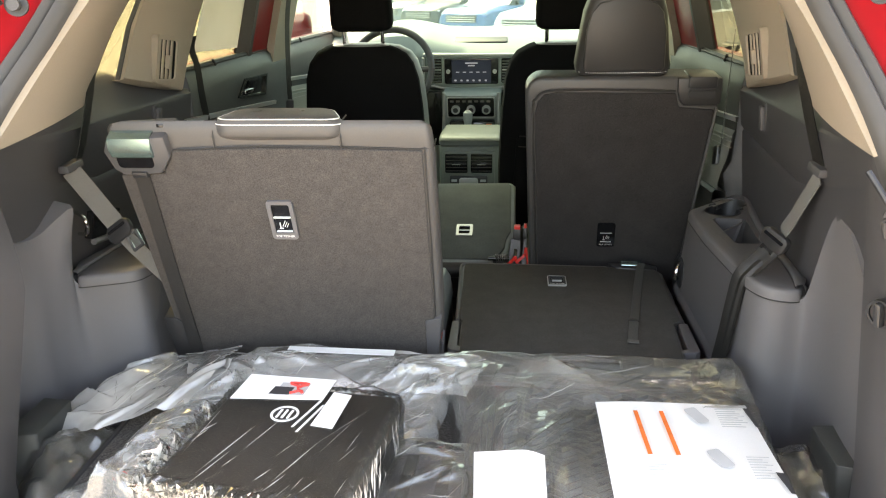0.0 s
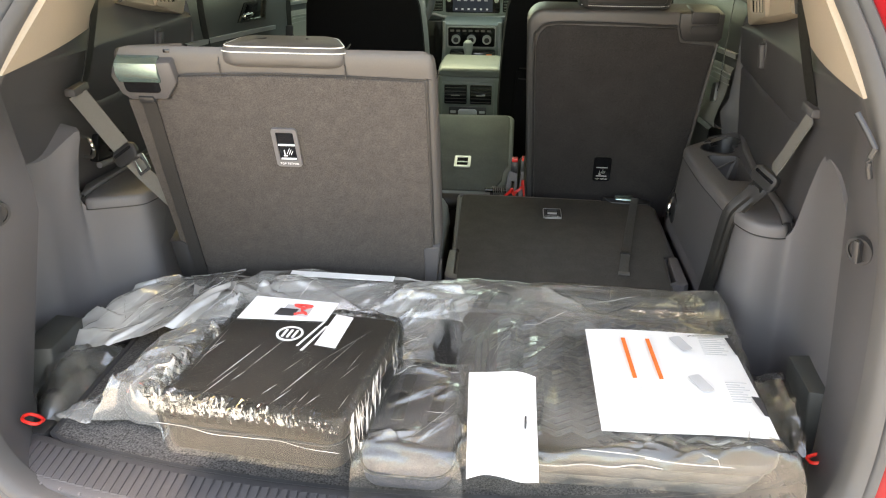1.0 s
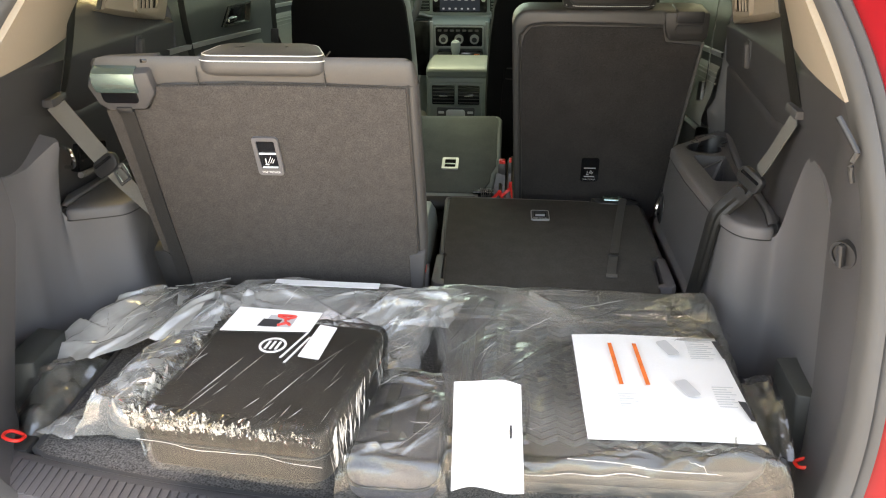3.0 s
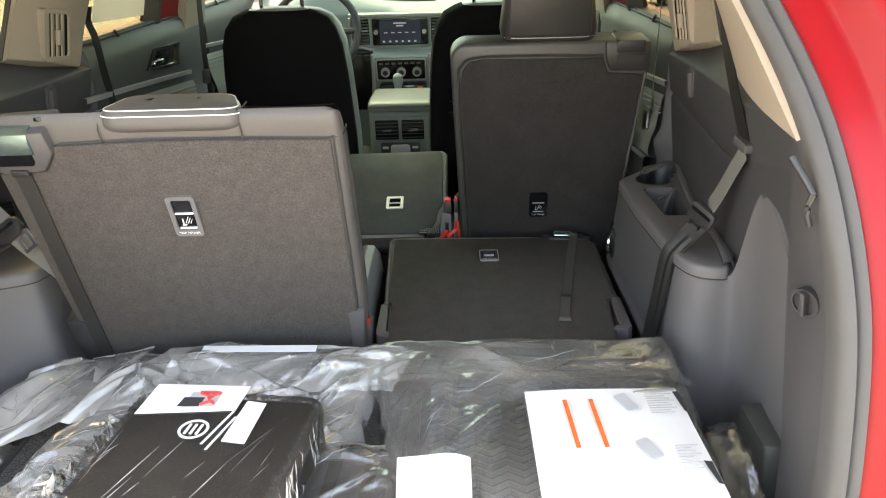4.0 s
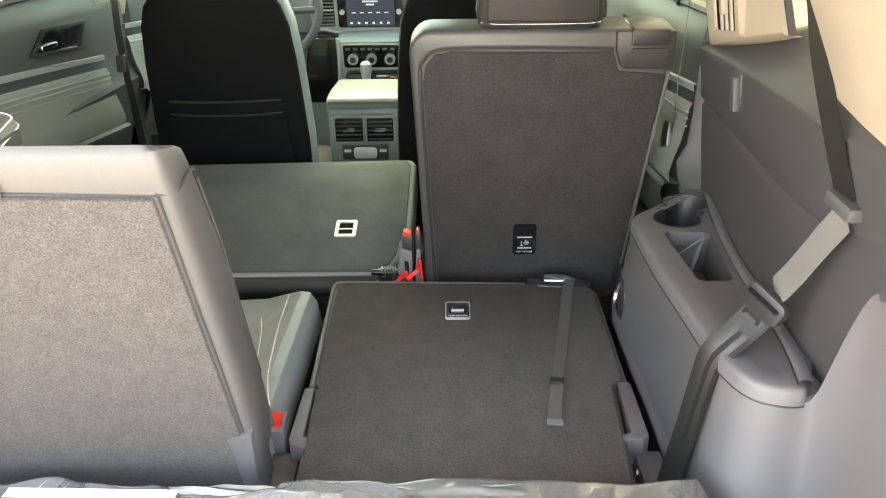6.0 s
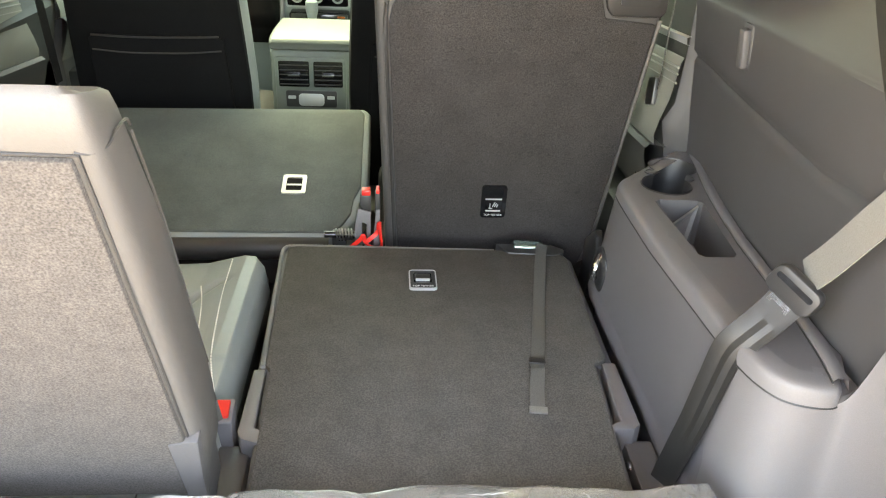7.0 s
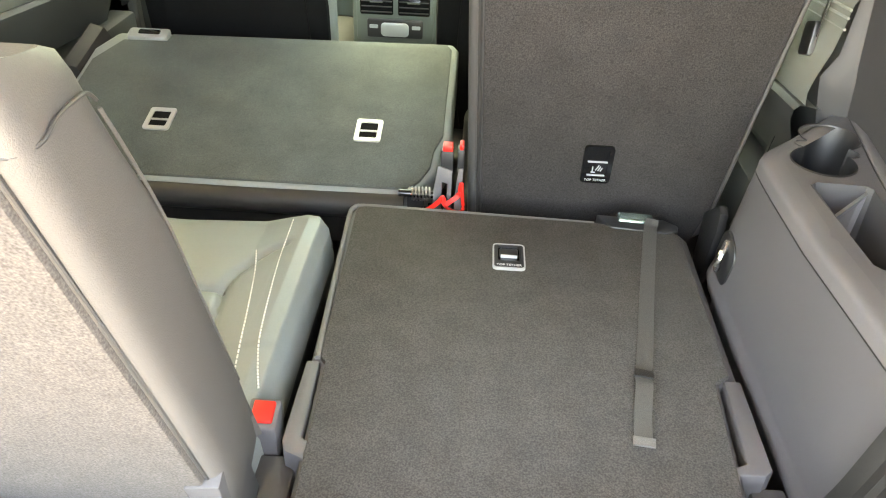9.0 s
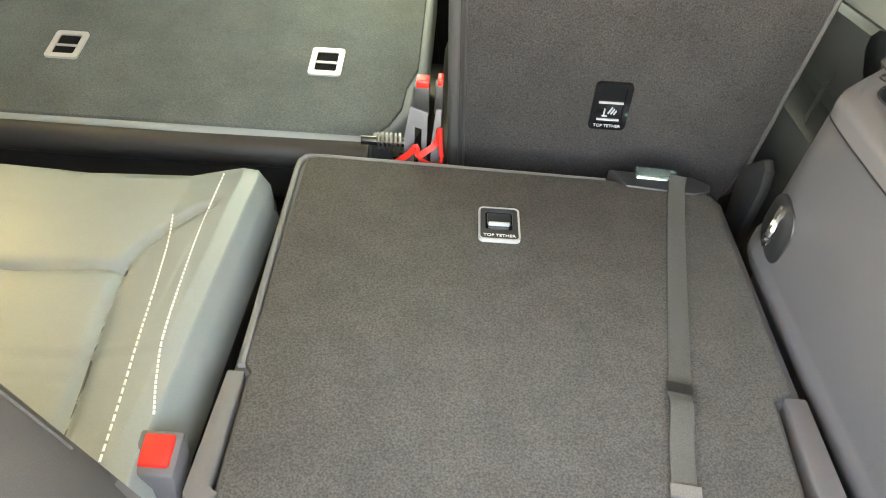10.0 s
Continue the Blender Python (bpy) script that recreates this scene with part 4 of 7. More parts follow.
def cushion_skin():
    ends = [(1.40, -0.03), (1.47, -0.004), (1.6, 0), (1.95, 0.002), (2.02, -0.002), (2.035, -0.007), (2.045, -0.014), (2.055, -0.04), (2.056, -0.10)]
    ys = sorted({1.40 + 0.006 * i for i in range(108)} | {2.049, 2.053, 2.055, 2.056})
    cols = sorted(set(xs) | {-0.545 + 0.010 * i for i in range(33)} | {-0.215 + 0.004 * i for i in range(50)})
    rings = []
    for y in ys:
        n = max(i for i in range(len(ends) - 1) if ends[i][0] <= y)
        dz = ends[n][1] + (ends[n + 1][1] - ends[n][1]) * (y - ends[n][0]) / (ends[n + 1][0] - ends[n][0])
        ins = 0.016 * max(0.0, (y - 2.0) / 0.056) ** 2
        rings.append([(x + (ins if x < -0.3 else -ins), y, cz(min(x, -0.0101), y) + dz) for x in cols if -0.545 <= x <= -0.010])
    return loft(rings, False)


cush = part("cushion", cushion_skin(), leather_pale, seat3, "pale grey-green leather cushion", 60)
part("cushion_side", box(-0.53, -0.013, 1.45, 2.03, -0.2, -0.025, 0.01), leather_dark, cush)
for line in (((-0.076, 2.015), (-0.070, 1.880), (-0.055, 1.730), (-0.043, 1.668), (-0.030, 1.622)), ((-0.118, 1.935), (-0.103, 1.872), (-0.088, 1.78), (-0.078, 1.712), (-0.066, 1.632), (-0.054, 1.547))):
    part("stitching", dashes(smooth_path([(x, y, cz(x, y) + 0.0012) for x, y in line], 8), (0, 0, 1), 0.0042, 0.0014, 0.0012), stitch_mat, cush, "white stitching")

# darker line in each sewn groove: the groove's shade put into colour
for line, deep, wide in GROOVES:
    part("seam", tube(smooth_path([(x, y, cz(x, y) + 0.0006) for x, y in line], 6), 0.0012 if deep > 0.005 else 0.0007, 6), leather, cush)

# belt buckle beside the cushion
buckle = thing("belt_buckle", (-0.012, 1.58, -0.08), "grey seat belt buckle with red release button", "seat belt buckle")
part("housing", hexa([(-0.034, 1.560, -0.09), (0.004, 1.560, -0.09), (0.004, 1.60, -0.09), (-0.034, 1.60, -0.09), (-0.0345, 1.567, 0.006), (0.0035, 1.567, 0.006), (0.0035, 1.606, 0.0165), (-0.0345, 1.606, 0.0165)], 0.003), plastic_lite, buckle)
part("button", hexa([(-0.030, 1.572, -0.004), (-0.001, 1.572, -0.004), (-0.001, 1.602, 0.004), (-0.030, 1.602, 0.004), (-0.0285, 1.574, 0.0105), (-0.0025, 1.574, 0.0105), (-0.0025, 1.601, 0.0185), (-0.0285, 1.601, 0.0185)], 0.002), red_plastic, buckle)

# ---------------------------------------------------------------- third row: right seat folded flat
seatf = thing("third_row_seat", (0.3, 1.75, -0.12), "third-row seat folded flat, its dark carpeted back on top", "car seat", "third row seats")
FP = Frame((0, 0, 0), (1, 0, 0), (0, 1, 0))
rim = [(0.040, 1.43), (0.533, 1.43), (0.540, 1.53), (0.552, 1.70), (0.577, 1.705), (0.583, 2.045), (0.572, 2.068), (0.552, 2.078), (0.30, 2.088), (0.03, 2.098), (0.012, 2.09), (0.006, 2.07), (0.018, 1.69), (0.032, 1.69)]
part("back_shell", slab(FP, rim, -0.075, -0.004, 0.006, 3), plastic, seatf)
inner = [(0.046, 1.436), (0.526, 1.436), (0.533, 1.53), (0.545, 1.70), (0.566, 1.712), (0.571, 2.04), (0.562, 2.058), (0.455, 2.066), (0.445, 2.074), (0.30, 2.078), (0.036, 2.086), (0.022, 2.082), (0.020, 2.062), (0.030, 1.70), (0.038, 1.69)]
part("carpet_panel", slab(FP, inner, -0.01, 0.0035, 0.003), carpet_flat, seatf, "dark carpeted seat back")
part("cushion", box(0.03, 0.57, 1.46, 2.06, -0.2, -0.07, 0.015), leather_dark, seatf)
part("piping", tube(smooth_path([(x, y, -0.0015) for x, y in ((0.026, 1.70), (0.0185, 1.85), (0.0125, 2.0), (0.010, 2.065), (0.014, 2.084), (0.030, 2.0915), (0.12, 2.0895), (0.30, 2.083), (0.43, 2.078))], 4), 0.0042, 8), mat("grey_piping", (0.15, 0.145, 0.138), 0.55, vary=0.08), seatf, "pale grey piping")
# tether pull
tp = part("tether_plate", ring_slab(FP, rrect(0.256, 0.306, 1.918, 1.984, 0.007), rrect(0.264, 0.298, 1.938, 1.978, 0.004), 0.0, 0.008), plastic_black, seatf, "black tether plate")
part("tether_well", slab(FP, rrect(0.262, 0.300, 1.934, 1.980, 0.004), 0.001, 0.0045), gloss_black, tp)
part("flap", hexa([(0.266, 1.952, 0.003), (0.296, 1.952, 0.003), (0.296, 1.976, 0.003), (0.266, 1.976, 0.003), (0.267, 1.953, 0.008), (0.295, 1.953, 0.008), (0.295, 1.975, 0.0055), (0.267, 1.975, 0.0055)], 0.001), plastic_black, tp)
part("well_rim", ring_slab(FP, rrect(0.2555, 0.3065, 1.9175, 1.9845, 0.007), rrect(0.2578, 0.3042, 1.9198, 1.9822, 0.005), 0.002, 0.0086), silver, tp, "pale rim")
part("bar", slab(FP, rrect(0.268, 0.294, 1.9500, 1.9525, 0.001, 2), 0.004, 0.0092), silver, tp)
letters("words", "TOP TETHER", FP, 0.281, 1.9262, 0.0082, 0.0068, white_print, tp)
# strap lying on it
sp = smooth_path([(0.528, 2.082, 0.012), (0.519, 2.045, 0.0072), (0.489, 1.894, 0.0062), (0.460, 1.74, 0.0062), (0.452, 1.705, 0.0078), (0.449, 1.69, 0.010), (0.447, 1.672, 0.013), (0.438, 1.625, 0.009), (0.432, 1.580, 0.007)], 5)
strap = part("pull_strap", ribbon(sp, (1, -0.15, 0), 0.0215, 0.0018), mat("pull_webbing", (0.078, 0.078, 0.073), 0.6, vary=0.08, scale=12, fine=0.25, fine_scale=900, bump=0.5, bump_scale=1400), seatf, "black webbing pull strap")
part("strap_seam", ribbon([(0.4520, 1.705, 0.0095), (0.4490, 1.690, 0.0115)], (1, -0.15, 0), 0.0245, 0.003), webbing_fall, strap)
part("strap_tip", ribbon([(0.4335, 1.590, 0.0095), (0.4320, 1.578, 0.0085)], (1, -0.15, 0), 0.026, 0.003), webbing, strap)
lh = part("latch_plate", slab(FP, [(0.435, 2.098), (0.455, 2.060), (0.545, 2.050), (0.568, 2.058), (0.572, 2.075), (0.55, 2.092)], -0.03, 0.0065, 0.003), plastic_black, seatf)
part("latch_handle", hexa([(0.470, 2.078, 0.004), (0.530, 2.074, 0.004), (0.530, 2.094, 0.004), (0.470, 2.098, 0.004), (0.472, 2.080, 0.010), (0.528, 2.076, 0.010), (0.528, 2.092, 0.016), (0.472, 2.096, 0.016)], 0.002), chrome_teal, lh, "tinted chrome handle")
part("side_tab", slab(FP, [(0.012, 1.560), (0.018, 1.544), (0.046, 1.532), (0.050, 1.538), (0.044, 1.560), (0.034, 1.566), (0.031, 1.695), (0.013, 1.695)], -0.05, -0.001, 0.003), plastic_lite, seatf)
part("side_tab", slab(FP, [(0.526, 1.536), (0.533, 1.532), (0.538, 1.552), (0.566, 1.552), (0.577, 1.562), (0.579, 1.705), (0.557, 1.705), (0.551, 1.57), (0.531, 1.562)], -0.05, 0.001, 0.003), plastic_lite, seatf)
part("hinge_cover", box(-0.016, 0.030, 1.42, 1.560, -0.12, -0.028, 0.005), plastic, seatf)
part("hinge_cover", hexa([(0.553, 1.36, -0.12), (0.598, 1.36, -0.12), (0.598, 1.562, -0.12), (0.554, 1.562, -0.12), (0.552, 1.37, -0.024), (0.596, 1.37, -0.024), (0.597, 1.560, -0.028), (0.556, 1.560, -0.028)], 0.004), plastic_mid, seatf)
part("hinge_bolt", disc_ring((0.546, 1.50, -0.020), (-1, 0, 0.3), 0, 0.006, 0.004, 12), chrome, seatf, "small bright bolt")
setting("base_floor", box(-0.72, 0.72, 1.40, 4.2, -0.42, -0.21), plastic_black, "black carpeted floor of the cabin", "floor")

# ---------------------------------------------------------------- second row
def rest(name, fr, u0, u1, v0, v1, n0, n1, taper, material, parent, label="", dome=1.0):
    """A padded head restraint, wider at its middle and narrowed upwards."""
    rings = []
    for t, ins, dn in ((0, 0.02, 0.012), (0.04, 0.006, 0.003), (0.12, 0.0, 0), (0.5, 0.0, 0), (0.7, 0.001, 0), (0.82, 0.006, 0), (0.90, 0.013, 0.003), (0.95, 0.021, 0.010), (0.985, 0.034, 0.022), (1.0, 0.05, 0.035)):
        v = v0 + (v1 - v0) * t
        ins *= dome if t > 0.5 else 1.0
        a, b = u0 + taper * t + ins, u1 - taper * t - ins
        rings.append([fr.at(u, v, n) for u, n in rrect(a, b, n0 + dn, n1 - dn, min(0.03, (n1 - n0) / 2 - dn - 0.001), 4)])
    return part(name, loft(rings), material, parent, label)


R2 = Frame((0, 2.168, 0), (1, 0, 0), (0, -0.1, 1))
seat2 = thing("second_row_seat", (0.45, 2.4, -0.21), "upright second-row seat with charcoal carpeted back", "car seat", "second row seats")


def waist(pts):
    """The outer side of the back leans in towards the seat's foot."""
    return [(u - (0.105 * max(0.0, 0.47 - v) if u > 0.55 else -0.045 * max(0.0, 0.45 - v) if u < 0.23 else 0.0), v) for u, v in pts]


out2 = waist(rrect(0.188, 0.714, -0.09, 0.538, (0.02, 0.03, 0.03, 0.045), 5))
part("back_shell", slab(R2, out2, -0.11, -0.002, 0.012, 3), leather_mid, seat2)
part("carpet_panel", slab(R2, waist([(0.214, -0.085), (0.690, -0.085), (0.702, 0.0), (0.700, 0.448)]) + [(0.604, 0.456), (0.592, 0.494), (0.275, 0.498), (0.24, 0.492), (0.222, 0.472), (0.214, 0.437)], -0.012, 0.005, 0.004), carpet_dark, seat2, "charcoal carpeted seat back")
part("welt", tube(smooth_path([R2.at(u, v, 0.002) for u, v in (*waist([(0.208, -0.08), (0.208, 0.2), (0.208, 0.442)]), (0.218, 0.482), (0.24, 0.500), (0.3, 0.505), (0.45, 0.504), (0.59, 0.500))], 3), 0.004, 6), leather_dark, seat2)
part("welt", tube([R2.at(u, v, 0.0) for u, v in waist([(0.706, -0.06), (0.706, 0.2), (0.706, 0.455)])], 0.0045, 6), leather, seat2)
tether(R2, 0.407, 0.459, 0.038, 0.113, seat2, 0.005, gloss_black, grey_print)
h2 = part("latch_housing", slab(R2, [(0.604, 0.472), (0.614, 0.460), (0.704, 0.460), (0.712, 0.472), (0.710, 0.536), (0.593, 0.536), (0.595, 0.50)], -0.10, 0.009, 0.006), leather_dark, seat2)
part("latch_well", slab(R2, rrect(0.624, 0.694, 0.482, 0.503, 0.006), 0.008, 0.0135), plastic_black, h2)
part("latch_handle", slab(R2, rrect(0.622, 0.696, 0.508, 0.541, 0.006), -0.08, 0.013, 0.004), plastic_black, h2)
hr2 = rest("head_restraint", R2, 0.318, 0.578, 0.534, 0.775, -0.115, -0.005, 0.030, leather_dark, seat2, "charcoal leather head restraint", 1.4)
part("rest_panel", slab(R2, [(0.340, 0.560), (0.348, 0.553), (0.548, 0.553), (0.556, 0.560), (0.553, 0.66), (0.541, 0.705), (0.520, 0.730), (0.48, 0.740), (0.448, 0.742), (0.416, 0.740), (0.376, 0.730), (0.356, 0.705), (0.345, 0.66)], -0.02, 0.001, 0.006), leather_dark, hr2)
for dv in (0.0, 0.008):
    part("stitching", dashes([R2.at(u, 0.549 + dv, n) for u, n in ((0.33, -0.018), (0.36, -0.003), (0.45, -0.001), (0.54, -0.003), (0.566, -0.018))], R2.n, 0.004, 0.002, 0.0009), stitch_mat, hr2, "white stitching")
for u in (0.39, 0.50):
    part("post", tube([R2.at(u, 0.53, -0.06), R2.at(u, 0.59, -0.06)], 0.006), steel, hr2)
part("cushion", box(0.19, 0.70, 2.24, 2.72, -0.2, -0.06, 0.03, 3), leather_dark, seat2)
part("recline_cover", slab(Frame((0.640, 2.12, 0), (0, -1, 0), (0, 0, 1)), [(-0.02, -0.12), (0.035, -0.12), (0.060, 0.01), (0.055, 0.040), (0.040, 0.050), (-0.02, 0.0)], -0.008, 0.008, 0.005), plastic_black, seat2)

FL = Frame((0, 2.194, -0.031), (1, 0, 0), (0, 1, 0.255))
seat2l = thing("second_row_seat", (-0.25, 2.4, -0.21), "second-row bench folded forward, slate carpeted back upwards", "car seat", "second row seats")
shell_o = [(-0.66, 0.0), (0.105, 0.0), (0.125, 0.03), (0.146, 0.065), (0.150, 0.118), (0.168, 0.165), (0.169, 0.49), (0.156, 0.512), (-0.50, 0.495), (-0.63, 0.490), (-0.665, 0.42)]
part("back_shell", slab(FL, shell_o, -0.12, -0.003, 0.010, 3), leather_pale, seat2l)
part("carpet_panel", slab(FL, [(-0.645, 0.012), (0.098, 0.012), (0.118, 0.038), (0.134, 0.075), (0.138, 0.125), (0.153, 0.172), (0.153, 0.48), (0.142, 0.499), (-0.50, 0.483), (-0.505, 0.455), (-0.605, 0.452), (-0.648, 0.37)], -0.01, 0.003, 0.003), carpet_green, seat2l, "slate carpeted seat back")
part("rear_roll", tube([FL.at(-0.65, -0.004, -0.03), FL.at(-0.2, -0.006, -0.032), FL.at(0.09, -0.004, -0.03)], 0.026, 10), leather_dark, seat2l)
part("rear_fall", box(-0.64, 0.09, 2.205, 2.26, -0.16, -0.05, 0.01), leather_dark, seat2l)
part("hinge_bolt", merge(disc_ring(FL.at(0.135, 0.01, -0.05), (1, 0, 0), 0, 0.014, 0.03, 12), disc_ring(FL.at(0.10, 0.005, -0.05), (1, 0, 0), 0, 0.010, 0.05, 12)), gloss_black, seat2l)
for u in (-0.457, -0.026):
    hp = part("anchor_frame", ring_slab(FL, rrect(u, u + 0.054, 0.138, 0.206, 0.006), rrect(u + 0.009, u + 0.045, 0.148, 0.196, 0.003), -0.002, 0.007), silver, seat2l, "silver anchor frame")
    part("anchor_well", slab(FL, rrect(u + 0.007, u + 0.047, 0.146, 0.198, 0.003), 0.0, 0.0042), seat_black, hp)
    part("anchor_bar", slab(FL, rrect(u + 0.010, u + 0.044, 0.168, 0.172, 0.001, 2), 0.0035, 0.0065), silver, hp)
lp = part("latch_plate", slab(FL, rrect(-0.60, -0.505, 0.455, 0.492, 0.008), -0.005, 0.010, 0.003), silver, seat2l, "silver latch plate")
part("latch_handle", slab(FL, rrect(-0.575, -0.525, 0.466, 0.482, 0.004), 0.008, 0.0125, 0.001), gloss_black, lp)
part("cushion", box(-0.64, 0.16, 2.3, 2.75, -0.21, -0.10, 0.03, 3), leather_dark, seat2l)
part("outer_bolster", loft([[(-0.72 + 0.03 * a, 2.52 + 0.16 * t, 0.02 + 0.04 * b + 0.04 * t) for a, b in ((0, -1.2), (0, 0.5), (0.6, 1), (1.6, 0.8), (2.2, 0), (2.2, -1.2))] for t in (0, 0.3, 0.7, 1)]), leather_dark, seat2l)

# belt stalks between the second-row seats
SF = Frame((0, 2.125, 0), (1, 0, 0), (0, 0, 1))
for plate, hx, hz in (([(0.149, -0.16), (0.149, 0.02), (0.156, 0.068), (0.181, 0.060), (0.181, -0.16), (0.173, -0.16), (0.173, 0.034), (0.164, 0.037), (0.162, -0.16)], (0.160, 0.182), 0.062), ([(0.187, -0.16), (0.187, 0.01), (0.192, 0.066), (0.1995, 0.066), (0.2005, -0.16)], (0.189, 0.2005), 0.066)):
    st = thing("belt_stalk", (plate[0][0], 2.125, -0.16), "grey belt stalk with red button between folded and upright seats", "seat belt buckle", "second row buckles")
    part("bracket", slab(SF, plate[::-1], -0.003, 0.001, 0.0006), plastic_lite, st, "pale slotted bracket")
    part("housing", box(hx[0], hx[1], 2.128, 2.150, hz - 0.01, hz + 0.034, 0.002), plastic_black, st)
    part("button", box(hx[0] + 0.003, hx[1] - 0.001, 2.126, 2.148, hz + 0.033, hz + 0.044, 0.002), red_plastic, st)
tag = thing("red_strap", (0.165, 2.105, -0.2), "red release strap looped at the seat hinge", "strap")
loop = smooth_path([(0.126, 2.108, -0.022), (0.146, 2.106, -0.006), (0.160, 2.104, 0.008), (0.167, 2.104, 0.018), (0.171, 2.104, 0.004), (0.182, 2.104, 0.012), (0.194, 2.106, 0.024), (0.199, 2.110, 0.046)], 5)
part("strap", ribbon(loop, (0.3, 0.25, 1), 0.0085, 0.0022), red_plastic, tag)
part("strap_loop", tube(smooth_path([(0.199, 2.110, 0.046), (0.201, 2.107, 0.02), (0.203, 2.106, -0.006), (0.192, 2.105, -0.011), (0.176, 2.105, -0.004), (0.170, 2.104, 0.004)], 5), 0.0032, 8), red_plastic, tag)
spring = thing("hinge_spring", (0.13, 2.15, -0.16), "dark coil spring on the bench hinge", "spring")
part("pin", tube([(0.085, 2.150, -0.004), (0.150, 2.150, -0.004)], 0.007, 10), gloss_black, spring)
part("bracket_foot", box(0.10, 0.13, 2.15, 2.17, -0.16, 0.0, 0.003), plastic_black, spring)
part("coil", tube([(0.108 + 0.0009 * k, 2.150 + 0.0115 * math.cos(k * 0.9), -0.004 + 0.0115 * math.sin(k * 0.9)) for k in range(40)], 0.0022, 6), steel, spring)

# ---------------------------------------------------------------- front row
def front_seat(cx, label):
    st = thing("front_seat", (cx, 2.8, -0.3), label, "car seat", "front seats")
    fr = Frame((cx, 2.86, 0), (1, 0, 0), (0, -0.12, 1))
    lv = [(-0.25, 0.225), (-0.05, 0.243), (0.10, 0.244), (0.22, 0.239), (0.35, 0.232), (0.455, 0.221), (0.512, 0.203), (0.545, 0.178), (0.564, 0.14), (0.573, 0.08)]
    rings = []
    for v, w in lv:
        k = max(0.3, min(1, (0.605 - v) / 0.12))
        rings.append([fr.at(u, v, n - 0.05 + (n * 0 + 0.05) * 1) for u, n in rrect(0.012 - w, w - 0.002, -0.075 - 0.06 * k, -0.075 + 0.075 * k, 0.06 * k, 4)])
    part("back", loft(rings), leather_pale, st, "pale leather seat back")
    rings = []
    for v, w in lv[:-1] + [(0.572, 0.115)]:
        w = w - 0.004
        rings.append([fr.at(u - 0.005, v, n - 0.022 * max(0.0, (v - 0.50) / 0.07) ** 2) for u, n in ((-w, -0.06), (-w + 0.006, -0.012), (-w + 0.03, 0.006), (0, 0.012), (w - 0.03, 0.006), (w - 0.006, -0.006), (w - 0.003, -0.02))])
    bp = part("back_panel", loft(rings, False), seat_black, st, "black seat back panel")
    part("map_pocket", slab(fr, [(-0.19, -0.06), (-0.17, -0.2), (0.17, -0.2), (0.19, -0.06), (0.176, 0.236), (0.15, 0.243), (-0.15, 0.243), (-0.176, 0.236)], 0.004, 0.020, 0.006), seat_black, bp, "black map pocket")
    part("pocket_edge", tube(smooth_path([fr.at(u, v, 0.023) for u, v in ((-0.165, 0.245), (-0.08, 0.241), (0, 0.241), (0.08, 0.243), (0.165, 0.247))], 4), 0.0028, 6), pocket_trim, bp, "dull black pocket hem")
    part("pocket_edge", tube(smooth_path([fr.at(u, v, 0.023) for u, v in ((-0.168, 0.205), (-0.08, 0.198), (0, 0.198), (0.08, 0.200), (0.168, 0.208))], 4), 0.0022, 6), pocket_trim, bp, "dull black pocket hem")
    hr = rest("head_restraint", fr, -0.115, 0.115, 0.622, 0.85, -0.12, -0.02, 0.006, seat_black, st, "black head restraint")
    for u in (-0.072, 0.072):
        part("post", tube([fr.at(u, 0.56, -0.07), fr.at(u, 0.68, -0.07)], 0.007), chrome, hr, "chrome post")
    part("cushion", box(cx - 0.24, cx + 0.24, 2.88, 3.4, -0.25, -0.06, 0.05, 3), leather_mid, st)
    part("base", box(cx - 0.2, cx + 0.2, 2.86, 3.3, -0.42, -0.24, 0.02), plastic_black, st)


front_seat(-0.402, "driver seat with black back and grey edges")
front_seat(0.345, "passenger seat with black back and grey edges")

console = thing("center_console", (-0.022, 3.2, -0.42), "grey-green center console with armrest and rear air vents", "console")
cf = Frame((-0.022, 3.10, 0), (1, 0, 0), (0, 0, 1))
cons_m = mat("green_grey_plastic", (0.105, 0.125, 0.114), 0.5, vary=0.06, scale=6, bump=0.2)
part("body", merge(slab(cf, [(-0.13, -0.42), (0.13, -0.42), (0.128, 0.1), (0.130, 0.146), (-0.130, 0.146), (-0.128, 0.1)], -0.25, 0.0, 0.012, 3), box(-0.14, 0.1, 3.3, 3.75, -0.42, 0.13, 0.01)), cons_m, console)
rings = []
for y, zt, ins in ((3.085, 0.158, 0.012), (3.082, 0.168, 0.006), (3.087, 0.176, 0.004), (3.10, 0.182, 0.003), (3.13, 0.185, 0.001), (3.2, 0.188, 0.0), (3.36, 0.186, 0.004), (3.38, 0.165, 0.01)):
    rings.append([(-0.022 + u, y, w) for u, w in rrect(-0.132 + ins, 0.132 - ins, 0.148, zt, min(0.02, (zt - 0.148) / 2.2), 4)])
part("armrest", loft(rings), mat("sage_leather", (0.074, 0.087, 0.080), 0.5, vary=0.05, bump=0.25, bump_scale=900), console, "sage leather armrest lid")
part("vent_surround", slab(cf, rrect(-0.115, 0.105, -0.045, 0.122, 0.01), -0.01, 0.006, 0.003), cons_m, console)
